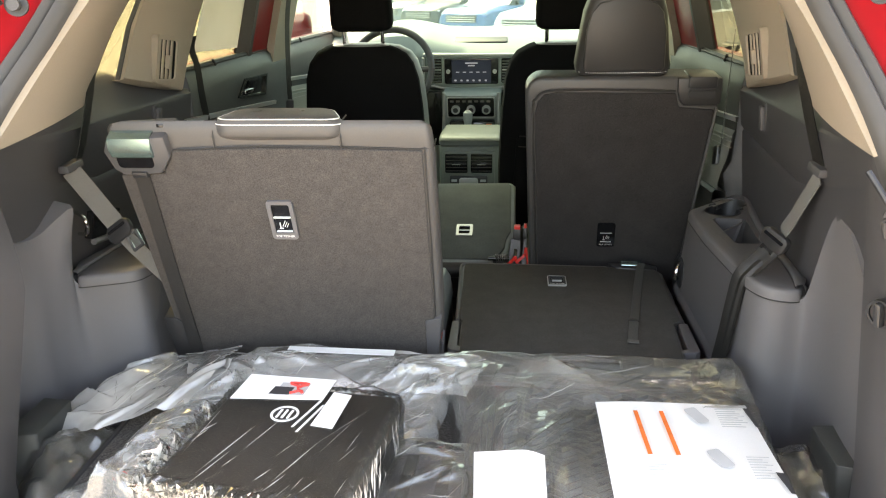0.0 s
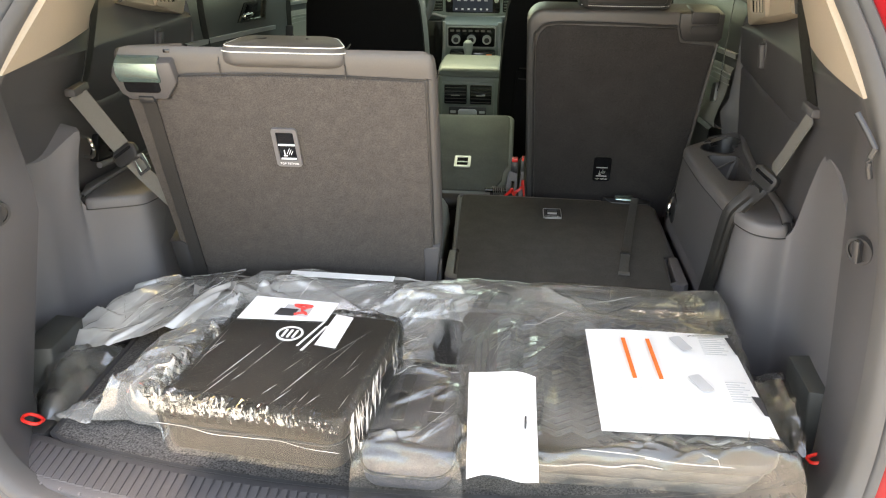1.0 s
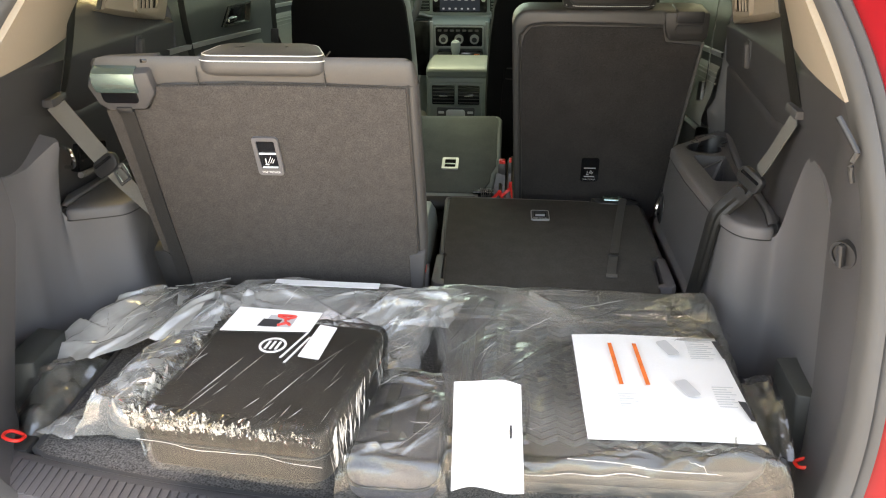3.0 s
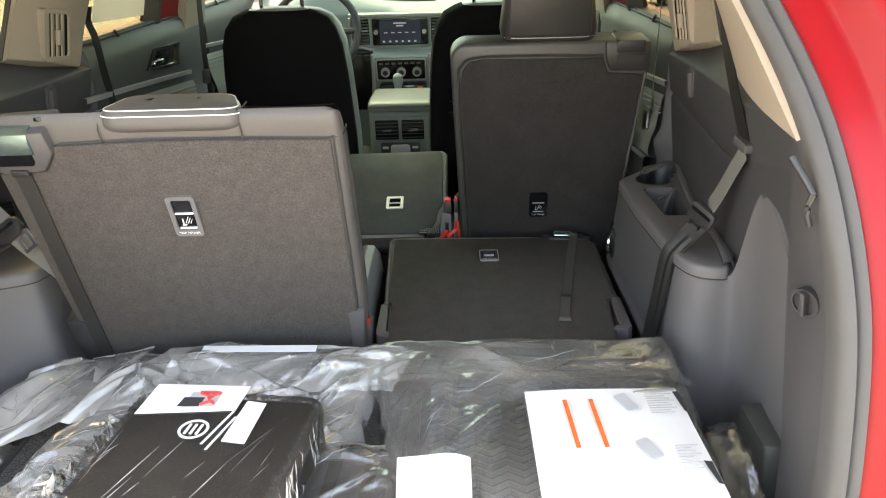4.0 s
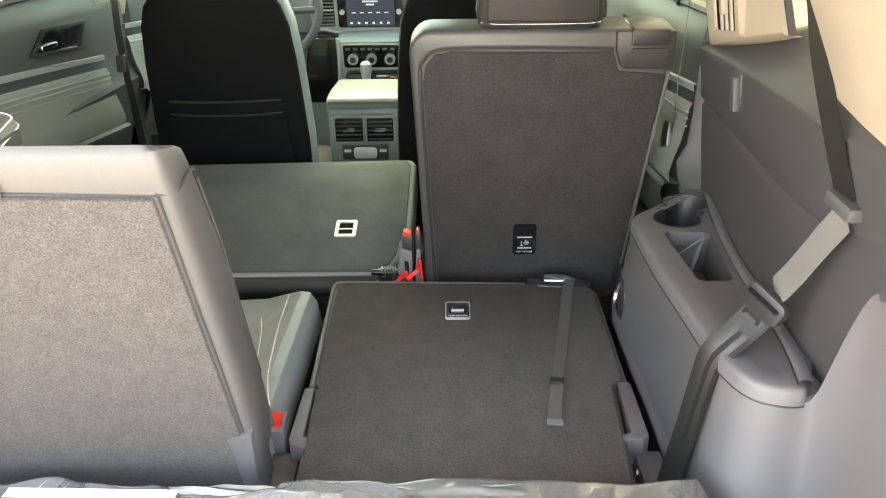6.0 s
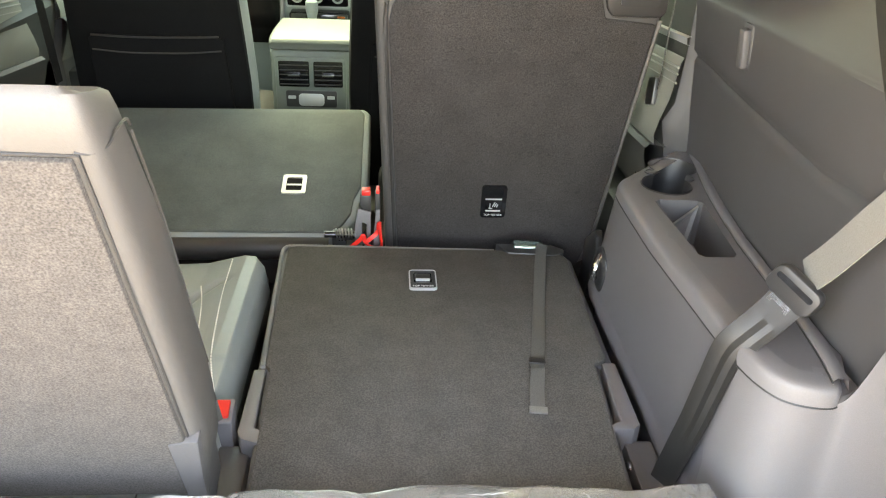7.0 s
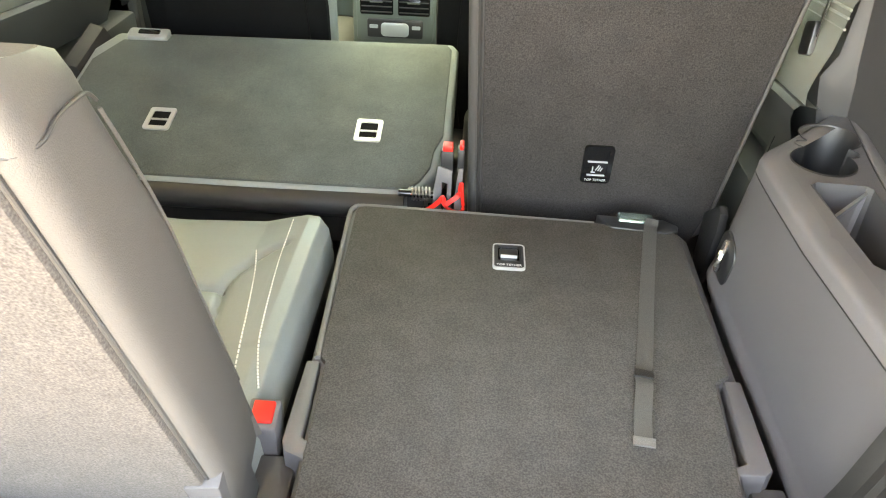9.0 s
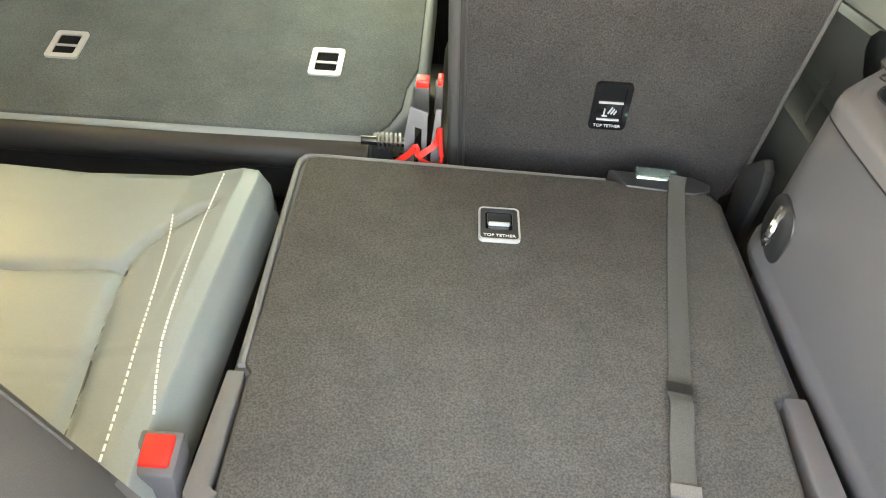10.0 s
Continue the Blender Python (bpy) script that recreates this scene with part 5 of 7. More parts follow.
for u0, u1 in ((-0.104, -0.010), (0.004, 0.094)):
    vt = part("vent", slab(cf, rrect(u0, u1, 0.030, 0.110, 0.004, 2), 0.0, 0.0075), gloss_black, console, "black louvred air vent")
    for k in range(5):
        part("slat", slab(cf, rrect(u0 + 0.003, u1 - 0.003, 0.037 + 0.015 * k, 0.0395 + 0.015 * k, 0.001, 2), 0.006, 0.012), pocket_trim, vt)
    part("tab", slab(cf, rrect((u0 + u1) / 2 - 0.018, (u0 + u1) / 2 + 0.018, 0.066, 0.071, 0.001, 2), 0.012, 0.018), chrome, vt)
pw = part("socket_panel", slab(cf, rrect(-0.085, 0.075, -0.035, 0.018, 0.006), 0.004, 0.010, 0.002), plastic_black, console)
part("socket_flap", slab(cf, rrect(-0.045, 0.035, -0.030, 0.010, 0.012), 0.010, 0.016, 0.004), satin, pw, "pale socket flap")
for u in (-0.066, 0.056):
    part("socket", slab(cf, rrect(u - 0.012, u + 0.012, -0.008, 0.002, 0.002, 2), 0.010, 0.012), satin, pw)
part("shift_gate", box(-0.10, 0.06, 3.40, 3.62, 0.12, 0.14, 0.01), gloss_black, console)
lever = part("gear_lever", tube([(-0.050, 3.44, 0.13), (-0.049, 3.43, 0.17)], 0.010), chrome, console)
part("knob", loft([[(-0.049 + r * math.cos(a), 3.43 + r * math.sin(a), z) for a in [k * math.pi / 6 for k in range(12)]] for z, r in ((0.160, 0.011), (0.18, 0.017), (0.205, 0.022), (0.228, 0.021), (0.238, 0.011))]), leather_pale, lever, "grey gear knob")

dash = thing("dashboard", (-0.02, 3.8, 0.0), "grey-green dashboard with screen, vents and climate knobs", "dashboard")
dash_m = mat("dash_plastic", (0.27, 0.315, 0.295), 0.55, vary=0.05, scale=5, bump=0.3)
prof = [(3.80, 0.28), (3.72, 0.30), (3.655, 0.455), (3.66, 0.475), (3.70, 0.50), (3.85, 0.545), (4.1, 0.56), (4.35, 0.56), (4.35, -0.2), (3.80, -0.2)]
part("top", loft([[(x, y + 0.10 * (x / 0.75) ** 2 * (1 if y < 4.3 else 0), z + (0.05 * math.exp(-((x + 0.4) / 0.2) ** 2) if z > 0.49 and y < 4.2 else 0)) for y, z in prof] for x in [-0.76 + 1.52 * k / 24 for k in range(25)]]), dash_m, dash)
df = Frame((-0.026, 3.66, 0.385), (1, 0, 0), (0, -0.15, 1))
part("center_panel", merge(slab(df, [(-0.250, -0.060), (-0.145, -0.086), (0.125, -0.086), (0.212, -0.050), (0.215, 0.088), (-0.250, 0.088)], -0.08, 0.0, 0.01), slab(Frame((-0.026, 3.62, 0.2), (1, 0, 0), (0, -0.35, 1)), [(-0.165, -0.20), (0.125, -0.20), (0.125, 0.09), (-0.150, 0.09)], -0.12, 0.0, 0.01)), dash_m, dash)
part("trim_line", tube(smooth_path([df.at(u, v, 0.004) for u, v in ((-0.248, 0.070), (-0.244, -0.052), (-0.200, -0.066), (-0.142, -0.079), (-0.02, -0.080), (0.119, -0.075), (0.165, -0.060), (0.204, -0.040), (0.210, 0.070))], 4), 0.007, 6), satin, dash, "satin silver trim")
part("top_strip", slab(df, [(-0.250, 0.076), (0.214, 0.074), (0.214, 0.088), (-0.250, 0.090)], 0.0, 0.012, 0.004), satin, dash, "satin silver strip over the screen")
scr = part("screen_bezel", slab(df, rrect(-0.146, 0.110, -0.056, 0.065, 0.008), 0.0, 0.010, 0.002), gloss_black, dash, "black touch screen surround")
screen_m = bpy.data.materials.new("screen_glow")
screen_m.use_nodes = True
sb = screen_m.node_tree.nodes["Principled BSDF"]
sb.inputs["Base Color"].default_value = (0.02, 0.025, 0.04, 1)
sb.inputs["Roughness"].default_value = 0.12
sb.inputs["Emission Color"].default_value = (0.05, 0.07, 0.13, 1)
sb.inputs["Emission Strength"].default_value = 0.012
icon_m = bpy.data.materials.new("screen_icons")
icon_m.use_nodes = True
ib = icon_m.node_tree.nodes["Principled BSDF"]
ib.inputs["Base Color"].default_value = (0.3, 0.33, 0.4, 1)
ib.inputs["Emission Color"].default_value = (0.45, 0.5, 0.62, 1)
ib.inputs["Emission Strength"].default_value = 0.035
disp = part("display", slab(df, rrect(-0.112, 0.076, -0.050, 0.058, 0.003), 0.009, 0.0108), screen_m, scr, "lit screen")
for k in range(6):
    part("icon", slab(df, rrect(-0.100 + 0.029 * k, -0.090 + 0.029 * k, -0.042, -0.034, 0.002, 2), 0.0105, 0.0114), icon_m, disp)
    if k < 5:
        part("line", slab(df, rrect(-0.092 + 0.032 * k, -0.076 + 0.032 * k, 0.000, 0.004, 0.001, 2), 0.0105, 0.0114), icon_m, disp)
for v, w in ((0.042, 0.03), (0.030, 0.016)):
    part("line", slab(df, rrect(-0.018 - w, -0.018 + w, v, v + 0.006, 0.001, 2), 0.0105, 0.0114), icon_m, disp)
for u in (-0.129, 0.093):
    for v in (0.006,):
        part("dial", disc_ring(df.at(u, v, 0.009), df.n, 0, 0.010, 0.012, 14), silver, scr)
for u0, u1 in ((-0.226, -0.160), (0.124, 0.194)):
    vt = part("vent", slab(df, rrect(u0, u1, -0.052, 0.066, 0.006), 0.0, 0.004), gloss_black, dash, "louvred air vent")
    for k in range(8):
        part("slat", slab(df, rrect(u0 + 0.004, u1 - 0.004, -0.046 + 0.0138 * k, -0.0405 + 0.0138 * k, 0.001, 2), 0.003, 0.010), satin if k == 4 else cons_m, vt)
    part("vent_rim", ring_slab(df, rrect(u0 - 0.007, u1 + 0.007, -0.058, 0.072, 0.008), rrect(u0, u1, -0.052, 0.066, 0.006), 0.0, 0.009), dash_m, vt)
kf = Frame((-0.026, 3.615, 0.225), (1, 0, 0), (0, -0.25, 1))
cl = part("climate_panel", slab(kf, rrect(-0.134, 0.098, -0.048, 0.058, 0.010), 0.0, 0.015, 0.003), gloss_black, dash)
part("climate_rim", ring_slab(kf, rrect(-0.134, 0.098, -0.048, 0.058, 0.010), rrect(-0.128, 0.092, -0.042, 0.052, 0.008), 0.012, 0.018), satin, cl)
for u in (-0.091, -0.018, 0.055):
    kn = part("knob", disc_ring(kf.at(u, -0.004, 0.012), kf.n, 0, 0.021, 0.018, 20), silver, cl, "silver knob")
    part("cap", disc_ring(kf.at(u, -0.004, 0.028), kf.n, 0, 0.012, 0.004, 20), plastic_black, kn)
for k in range(7):
    part("key", slab(kf, rrect(-0.118 + 0.029 * k, -0.100 + 0.029 * k, 0.031, 0.040, 0.002, 2), 0.014, 0.018), plastic_lite, cl)
for sgn, off in ((-1, -0.018), (1, -0.016)):
    part("side_panel", slab(kf, [(off + sgn * 0.140, -0.20), (off + sgn * 0.30, -0.20), (off + sgn * 0.240, 0.075), (off + sgn * 0.142, 0.075)][::sgn], -0.03, 0.004, 0.003), gloss_black, dash)
    part("trim_line", tube([kf.at(off + sgn * 0.128, 0.078, 0.012), kf.at(off + sgn * 0.127, 0.0, 0.014), kf.at(off + sgn * 0.136, -0.12, 0.016), kf.at(off + sgn * 0.142, -0.19, 0.016)], 0.008, 8), satin, dash, "satin silver trim")
part("shelf", box(-0.145, 0.070, 3.56, 3.7, 0.06, 0.165, 0.008), gloss_black, dash)
part("warning_light", box(0.03, 0.055, 3.557, 3.561, 0.150, 0.155), orange_print, dash, "small orange lamp")
part("top_grille", slab(Frame((-0.035, 3.772, 0.5225), (1, 0, 0), (0, 1, 0.3)), rrect(-0.160, 0.160, -0.032, 0.034, 0.012), -0.004, 0.006, 0.003), plastic_black, dash)

wheel = thing("steering_wheel", (-0.40, 3.45, 0.4), "dark leather steering wheel in front of the driver seat", "steering wheel")
wf = Frame((-0.40, 3.47, 0.42), (1, 0, 0), (0, 0.42, 1))
part("rim", tube([wf.at(0.185 * math.cos(a), 0.185 * math.sin(a), 0) for a in [k * math.pi / 24 for k in range(49)]], 0.016, 10), plastic, wheel)
part("hub", slab(wf, rrect(-0.08, 0.08, -0.09, 0.07, 0.03), -0.04, 0.0, 0.01), plastic, wheel)
for a in (0, 180, 270):
    ca, sa = math.cos(radians(a)), math.sin(radians(a))
    part("spoke", tube([wf.at(0.06 * ca, 0.06 * sa, -0.02), wf.at(0.18 * ca, 0.18 * sa, 0)], 0.014, 6), plastic, wheel)
part("column", tube([wf.at(0, 0, -0.04), wf.at(0, -0.05, -0.3)], 0.05, 12), plastic_black, wheel)

# ---------------------------------------------------------------- doors, windows, roof
def door(s, y0, y1, name, label):
    d = thing(name, (s * 0.8, (y0 + y1) / 2, -0.3), label, "car door", "doors", kind="structure")
    rows = []
    for z, x in ((-0.42, 0.80), (-0.25, 0.775), (-0.05, 0.765), (0.12, 0.765), (0.25, 0.735), (0.275, 0.73), (0.31, 0.748), (0.40, 0.752), (0.50, 0.752), (0.545, 0.76), (0.56, 0.775), (0.565, 0.82), (0.2, 0.86), (-0.42, 0.86)):
        rows.append([(s * x, y, z) for y in [y0 + (y1 - y0) * k / 10 for k in range(11)]])
    part("panel", loft(rows, False), door_plastic, d)
    # added cap closes the gap beside the lining; its black stands for shade
    part("edge_gap_cap", loft([[(s * (r[0][0] * s + o), y0 + dy, r[0][2]) for r in rows[:10]] for o, dy in ((0.002, 0.002), (0.010, -0.006), (0.030, -0.014), (0.075, -0.026))], False), rubber, d, "black cap added over the gap at the door edge")

    def line(y):
        """Height of the bright strip, falling towards the front."""
        return 0.431 - 0.070 * (y - y0 + 0.07) - 0.012 * (y - y0) ** 2
    ya = y0 - 0.07 if s < 0 else y0 - 0.010
    run = [ya + (y1 - 0.19 - ya) * k / 12 for k in range(13)]
    part("insert", loft([[(s * x, y, line(y) + dz) for y in run] for dz, x in ((-0.030, 0.747), (-0.040, 0.742), (-0.075, 0.738), (-0.11, 0.733), (-0.145, 0.722), (-0.175, 0.716), (-0.195, 0.720), (-0.200, 0.745))], False), mat("door_insert", (0.19, 0.195, 0.168), 0.5, vary=0.05, bump=0.25, bump_scale=900), d, "sage padded insert")
    part("bright_strip", loft([[(s * x, y, line(y) + dz) for y in run] for dz, x in ((-0.008, 0.7525), (-0.007, 0.7465), (0.006, 0.7445), (0.008, 0.7525))], False), silver, d, "brushed silver strip")
    for dz in (-0.048, -0.060, -0.076):
        part("ridge", tube([(s * 0.7395, y, line(y) + dz) for y in run], 0.0022, 6), mat("door_ridge", (0.28, 0.285, 0.25), 0.5, vary=0.05), d)
    part("arm_ledge", loft([[(s * x, y, line(y) - 0.198 + dz) for y in run] for dz, x in ((0.0, 0.735), (0.004, 0.712), (-0.004, 0.704), (-0.02, 0.703), (-0.06, 0.716), (-0.12, 0.74))], False), door_plastic, d)
    for dz in (0.0, 0.014):
        part("ledge", tube([(s * 0.770, y0, 0.562 + dz * 0.3), (s * (0.775 + dz), y1, 0.562 + dz * 0.3)], 0.004, 6), rubber, d)
    part("lock_stem", tube([(s * 0.768, y0 + 0.24, 0.556), (s * 0.768, y0 + 0.22, 0.574)], 0.004, 6), plastic_black, d)
    part("pocket", hexa([(s * 0.70, y0 + 0.02, -0.2), (s * 0.77, y0 + 0.02, -0.2), (s * 0.77, y1 - 0.1, -0.2), (s * 0.70, y1 - 0.1, -0.2), (s * 0.70, y0 + 0.02, 0.06), (s * 0.77, y0 + 0.02, 0.06), (s * 0.77, y1 - 0.1, 0.06), (s * 0.70, y1 - 0.1, 0.06)], 0.01), door_plastic, d)
    hf = Frame((s * 0.7495, y0, 0), (0, -s, 0), (0, 0, 1))
    bowl = [(-s * (a - 2.09), b) for a, b in ((2.445, 0.436), (2.712, 0.413), (2.752, 0.483), (2.525, 0.490))]
    inner = [(-s * (a - 2.09), b) for a, b in ((2.466, 0.441), (2.705, 0.421), (2.738, 0.477), (2.534, 0.483))]
    h = part("handle_bowl", slab(hf, bowl[::-s], -0.006, 0.002, 0.001), gloss_black, d)
    part("bowl_rim", ring_slab(hf, bowl[::-s], inner[::-s], 0.001, 0.006), mat("dark_chrome", (0.30, 0.32, 0.31), 0.25, metal=0.9), h, "dark chrome rim")
    part("handle", slab(hf, rrect(min(-s * 0.40, -s * 0.48), max(-s * 0.40, -s * 0.48), 0.443, 0.455, 0.005), 0.003, 0.012, 0.003), chrome, h, "chrome door handle")
    return d


for s, side in ((-1, "left"), (1, "right")):
    door(s, 2.09, 3.02, "rear_door", "charcoal rear door lining with chrome handle")
    door(s, 3.08, 4.1, "front_door", "charcoal front door lining with bright insert")
    shell = thing("side_frame_" + side, (s * 0.85, 2.5, GROUND), "red body side with window frames and pillars", "car side", kind="structure")
    # outer skin below the windows
    part("skin", loft([[(s * x, y, z) for y in (1.0, 1.6, 2.4, 3.4, 4.5)] for z, x in ((-0.62, 0.90), (-0.2, 0.95), (0.3, 0.93), (0.56, 0.87), (0.565, 0.82))], False), red_paint, shell)
    # pillar between the doors
    fy = 0.0 if s < 0 else 0.10
    for zs2, m2, lab2, ya, yb in (((-0.4, 0.0, 0.46), plastic_black, "black lower pillar cover", 2.740 + fy, 2.97 + fy), ((0.462, 0.6, 0.8, 1.0), beige, "beige pillar cover", 2.862 + fy, 3.08 + fy)):
        part("door_pillar", loft([[(s * (x - 0.30 * max(0, zz - 0.5)), y - (zz - 0.5) * 0.1, zz) for x, y in ((0.765, ya), (0.765, yb), (0.83, yb), (0.83, ya))] for zz in zs2]), m2, shell, lab2)
    part("door_frame", loft([[(s * (x - 0.30 * (zz - 0.5)), y - (zz - 0.5) * 0.1, zz) for x, y in ((0.79, 2.675), (0.79, 2.855 + fy), (0.85, 2.875 + fy), (0.85, 2.665))] for zz in (0.53, 0.7, 0.85, 1.0)]), red_paint, shell, "red painted door frame")
    part("frame_rubber", loft([[(s * (x - 0.30 * (zz - 0.5)), y - (zz - 0.5) * 0.1, zz) for x, y in ((0.785, 2.645), (0.785, 2.673), (0.84, 2.673), (0.84, 2.645))] for zz in (0.53, 0.7, 0.85, 1.0)]), rubber, shell)
    part("front_pillar", tube([(s * 0.74, 3.95, 0.55), (s * 0.66, 3.6, 0.85), (s * 0.6, 3.3, 1.02)], 0.04, 8), beige, shell)
    part("roof_rail", tube([(s * 0.64, y, 1.0) for y in (1.35, 2.0, 3.3)], 0.05, 8), headliner, shell)

    def pane(name, corners, m):
        bm = bmesh.new()
        a = [bm.verts.new((s * x, y, z)) for x, y, z in corners]
        b = [bm.verts.new((s * (x + 0.004), y, z)) for x, y, z in corners]
        bm.faces.new(a)
        bm.faces.new(b[::-1])
        for i in range(4):
            bm.faces.new((a[i], a[(i + 1) % 4], b[(i + 1) % 4], b[i]))
        w = part(name, bm, m, shell)
    part("side_mirror", box(s * 1.0 - 0.11, s * 1.0 + 0.11, 3.90, 4.02, 0.48, 0.66, 0.04, 3), red_paint, shell, "red door mirror")
    part("window_rubber", loft([[(s * (x - 0.008), y, z), (s * (x - 0.008), y - 0.005, z), (s * (x + 0.002), y - 0.005, z), (s * (x + 0.002), y, z)] for x, y, z in ((0.752, 1.698, 0.585), (0.742, 1.768, 0.70), (0.704, 1.833, 0.82), (0.634, 1.903, 0.96))]), rubber, shell)
    pane("quarter_window", [(0.80, 1.30, 0.50), (0.80, 1.85, 0.50), (0.66, 1.85, 1.0), (0.66, 1.45, 1.0)], glass_dark)
    pane("rear_window", [(0.82, 2.1, 0.54), (0.82, 2.69, 0.54), (0.68, 2.64, 1.0), (0.68, 2.1, 1.0)], glass_dark)
    pane("front_window", [(0.82, 3.03, 0.54), (0.82, 3.95, 0.54), (0.68, 3.4, 1.0), (0.68, 3.03, 1.0)], glass)
thin_paper = mat("thin_paper", (0.74, 0.76, 0.78), 0.8, vary=0.05, scale=9)
tn = thin_paper.node_tree
tl = tn.nodes.new("ShaderNodeBsdfTranslucent")
tl.inputs[0].default_value = (0.80, 0.83, 0.86, 1)
tm = tn.nodes.new("ShaderNodeMixShader")
tm.inputs[0].default_value = 0.55
tn.links.new(tn.nodes["Principled BSDF"].outputs[0], tm.inputs[1])
tn.links.new(tl.outputs[0], tm.inputs[2])
tn.links.new(tm.outputs[0], tn.nodes["Material Output"].inputs[0])
lab = thing("window_label", (-0.80, 2.42, 0.6), "greyish white price sheet on the rear door window", "paper sheet")
part("sheet", hexa([(-0.803, 2.25, 0.60), (-0.800, 2.25, 0.60), (-0.800, 2.62, 0.585), (-0.803, 2.62, 0.585), (-0.725, 2.28, 0.86), (-0.722, 2.28, 0.86), (-0.722, 2.62, 0.86), (-0.725, 2.62, 0.86)]), thin_paper, lab)
setting("ceiling", box(-0.66, 0.66, 1.36, 3.3, 1.0, 1.03, 0.01), headliner, "pale cloth headliner", "ceiling")
setting("roof", box(-0.70, 0.70, 1.34, 3.35, 1.032, 1.06, 0.02), red_paint, "red painted roof", "roof")
bmw = hexa([(-0.7, 4.34, 0.53), (0.7, 4.34, 0.53), (0.7, 4.345, 0.53), (-0.7, 4.345, 0.53), (-0.62, 3.3, 1.03), (0.62, 3.3, 1.03), (0.62, 3.305, 1.03), (-0.62, 3.305, 1.03)])
setting("windshield", bmw, glass, "clear windshield", "windshield")
setting("bonnet", loft([[(x, y, z - 0.05 * (x / 0.8) ** 2) for x in (-0.85, -0.5, 0, 0.5, 0.85)] for y, z in ((4.3, 0.50), (4.8, 0.46), (5.3, 0.36), (5.45, 0.1), (5.45, -0.6))], False), red_paint, "red bonnet", "bonnet")

# ---------------------------------------------------------------- things in the cargo bay
def rubber_stack(name, x0, x1, y0, y1, z0, layers, label, tilt=0.0):
    """Rubber floor mats laid on one another, the top one with zigzag ribs."""
    st = thing(name, ((x0 + x1) / 2, (y0 + y1) / 2, z0), label, "floor mats")
    z = z0
    for k in range(layers):
        j = 0.012 * ((k * 7) % 3 - 1)
        fr = Frame((0, 0, z), (1, 0, 0), (0, 1, 0))
        m = part("mat", slab(fr, rrect(x0 + j, x1 + j, y0 - j * 0.6, y1 - j, 0.05), 0.0, 0.022, 0.006), rubber_mat, st)
        z += 0.0255
    z -= 0.004
    bm = bmesh.new()
    ny = int((y1 - y0 - 0.06) / 0.0165)
    nx = int((x1 - x0 - 0.06) / 0.024)
    for a in range(ny):
        yb = y0 + 0.03 + a * 0.0165
        pts = []
        for b in range(nx + 1):
            pts.append((x0 + 0.03 + b * 0.024, yb + (0.015 if b % 2 else 0)))
        for (xa, ya), (xb, yb2) in zip(pts, pts[1:]):
            v = [bm.verts.new(q) for q in ((xa, ya, z), (xb, yb2, z), (xb, yb2 + 0.010, z), (xa, ya + 0.010, z), (xa, ya + 0.003, z + 0.0065), (xb, yb2 + 0.003, z + 0.0065), (xb, yb2 + 0.007, z + 0.0065), (xa, ya + 0.007, z + 0.0065))]
            for f in ((4, 5, 6, 7), (0, 1, 5, 4), (2, 3, 7, 6)):
                bm.faces.new([v[i] for i in f])
    # ribs toned lighter than the mat to carry their gloss
    part("ribs", bm, rubber_rib_lit, m)
    return st, z + 0.0065


stack_r, ztop_r = rubber_stack("rubber_floor_mats", 0.115, 0.562, 0.885, 1.30, -0.019, 3, "stack of black ribbed rubber floor mats")
stack_l, ztop_l = rubber_stack("rubber_floor_mats", -0.49, -0.08, 0.965, 1.30, -0.019, 2, "black ribbed rubber floor mats under clear film")


def fold_field(X, Y, folds, seed):
    """Heights of long folds: each a plane that climbs slowly and breaks off at a crisp line."""
    r = random.Random(seed)
    Z = np.zeros_like(X)
    for count, x0, x1, y0, y1, lean, spread, longest, high in folds:
        for k in range(count):
            cx, cy, a = r.uniform(x0, x1), r.uniform(y0, y1), r.gauss(lean, spread)
            long = longest * (0.35 + 0.65 * r.random())
            gentle, steep, h = r.uniform(0.012, 0.045), r.uniform(0.002, 0.006), high * (0.3 + 0.7 * r.random())
            bend = r.uniform(-1.5, 1.5)
            if r.random() < 0.35:
                gentle, steep = steep, gentle
            du, dv = math.cos(a), math.sin(a)
            T = (X - cx) * du + (Y - cy) * dv
            S = -(X - cx) * dv + (Y - cy) * du + bend * T * T
            tent = np.clip(np.where(S > 0, 1 - S / gentle, 1 + S / steep), 0, 1)
            Z += h * tent * np.clip(1 - (2 * T / long) ** 2, 0, 1)
    return Z


def film_mesh(name, X, Y, Z, m, parent, label=""):
    ny, nx = X.shape
    me = bpy.data.meshes.new(name)
    i = np.arange(nx * ny).reshape(ny, nx)
    quads = np.stack([i[:-1, :-1], i[:-1, 1:], i[1:, 1:], i[1:, :-1]], -1).reshape(-1, 4)
    me.from_pydata(np.stack([X, Y, Z], -1).reshape(-1, 3).tolist(), [], quads.tolist())
    me.polygons.foreach_set("use_smooth", [True] * len(me.polygons))
    me.materials.append(m)
    if sum(f.normal.z for f in me.polygons) < 0:
        me.flip_normals()
    ob = new(name, me)
    if parent:
        ob.parent = parent
    BASE[ob.name] = Vector((0, 0, 0))
    if label:
        ob["label"] = label
    ob.visible_shadow = False
    return ob


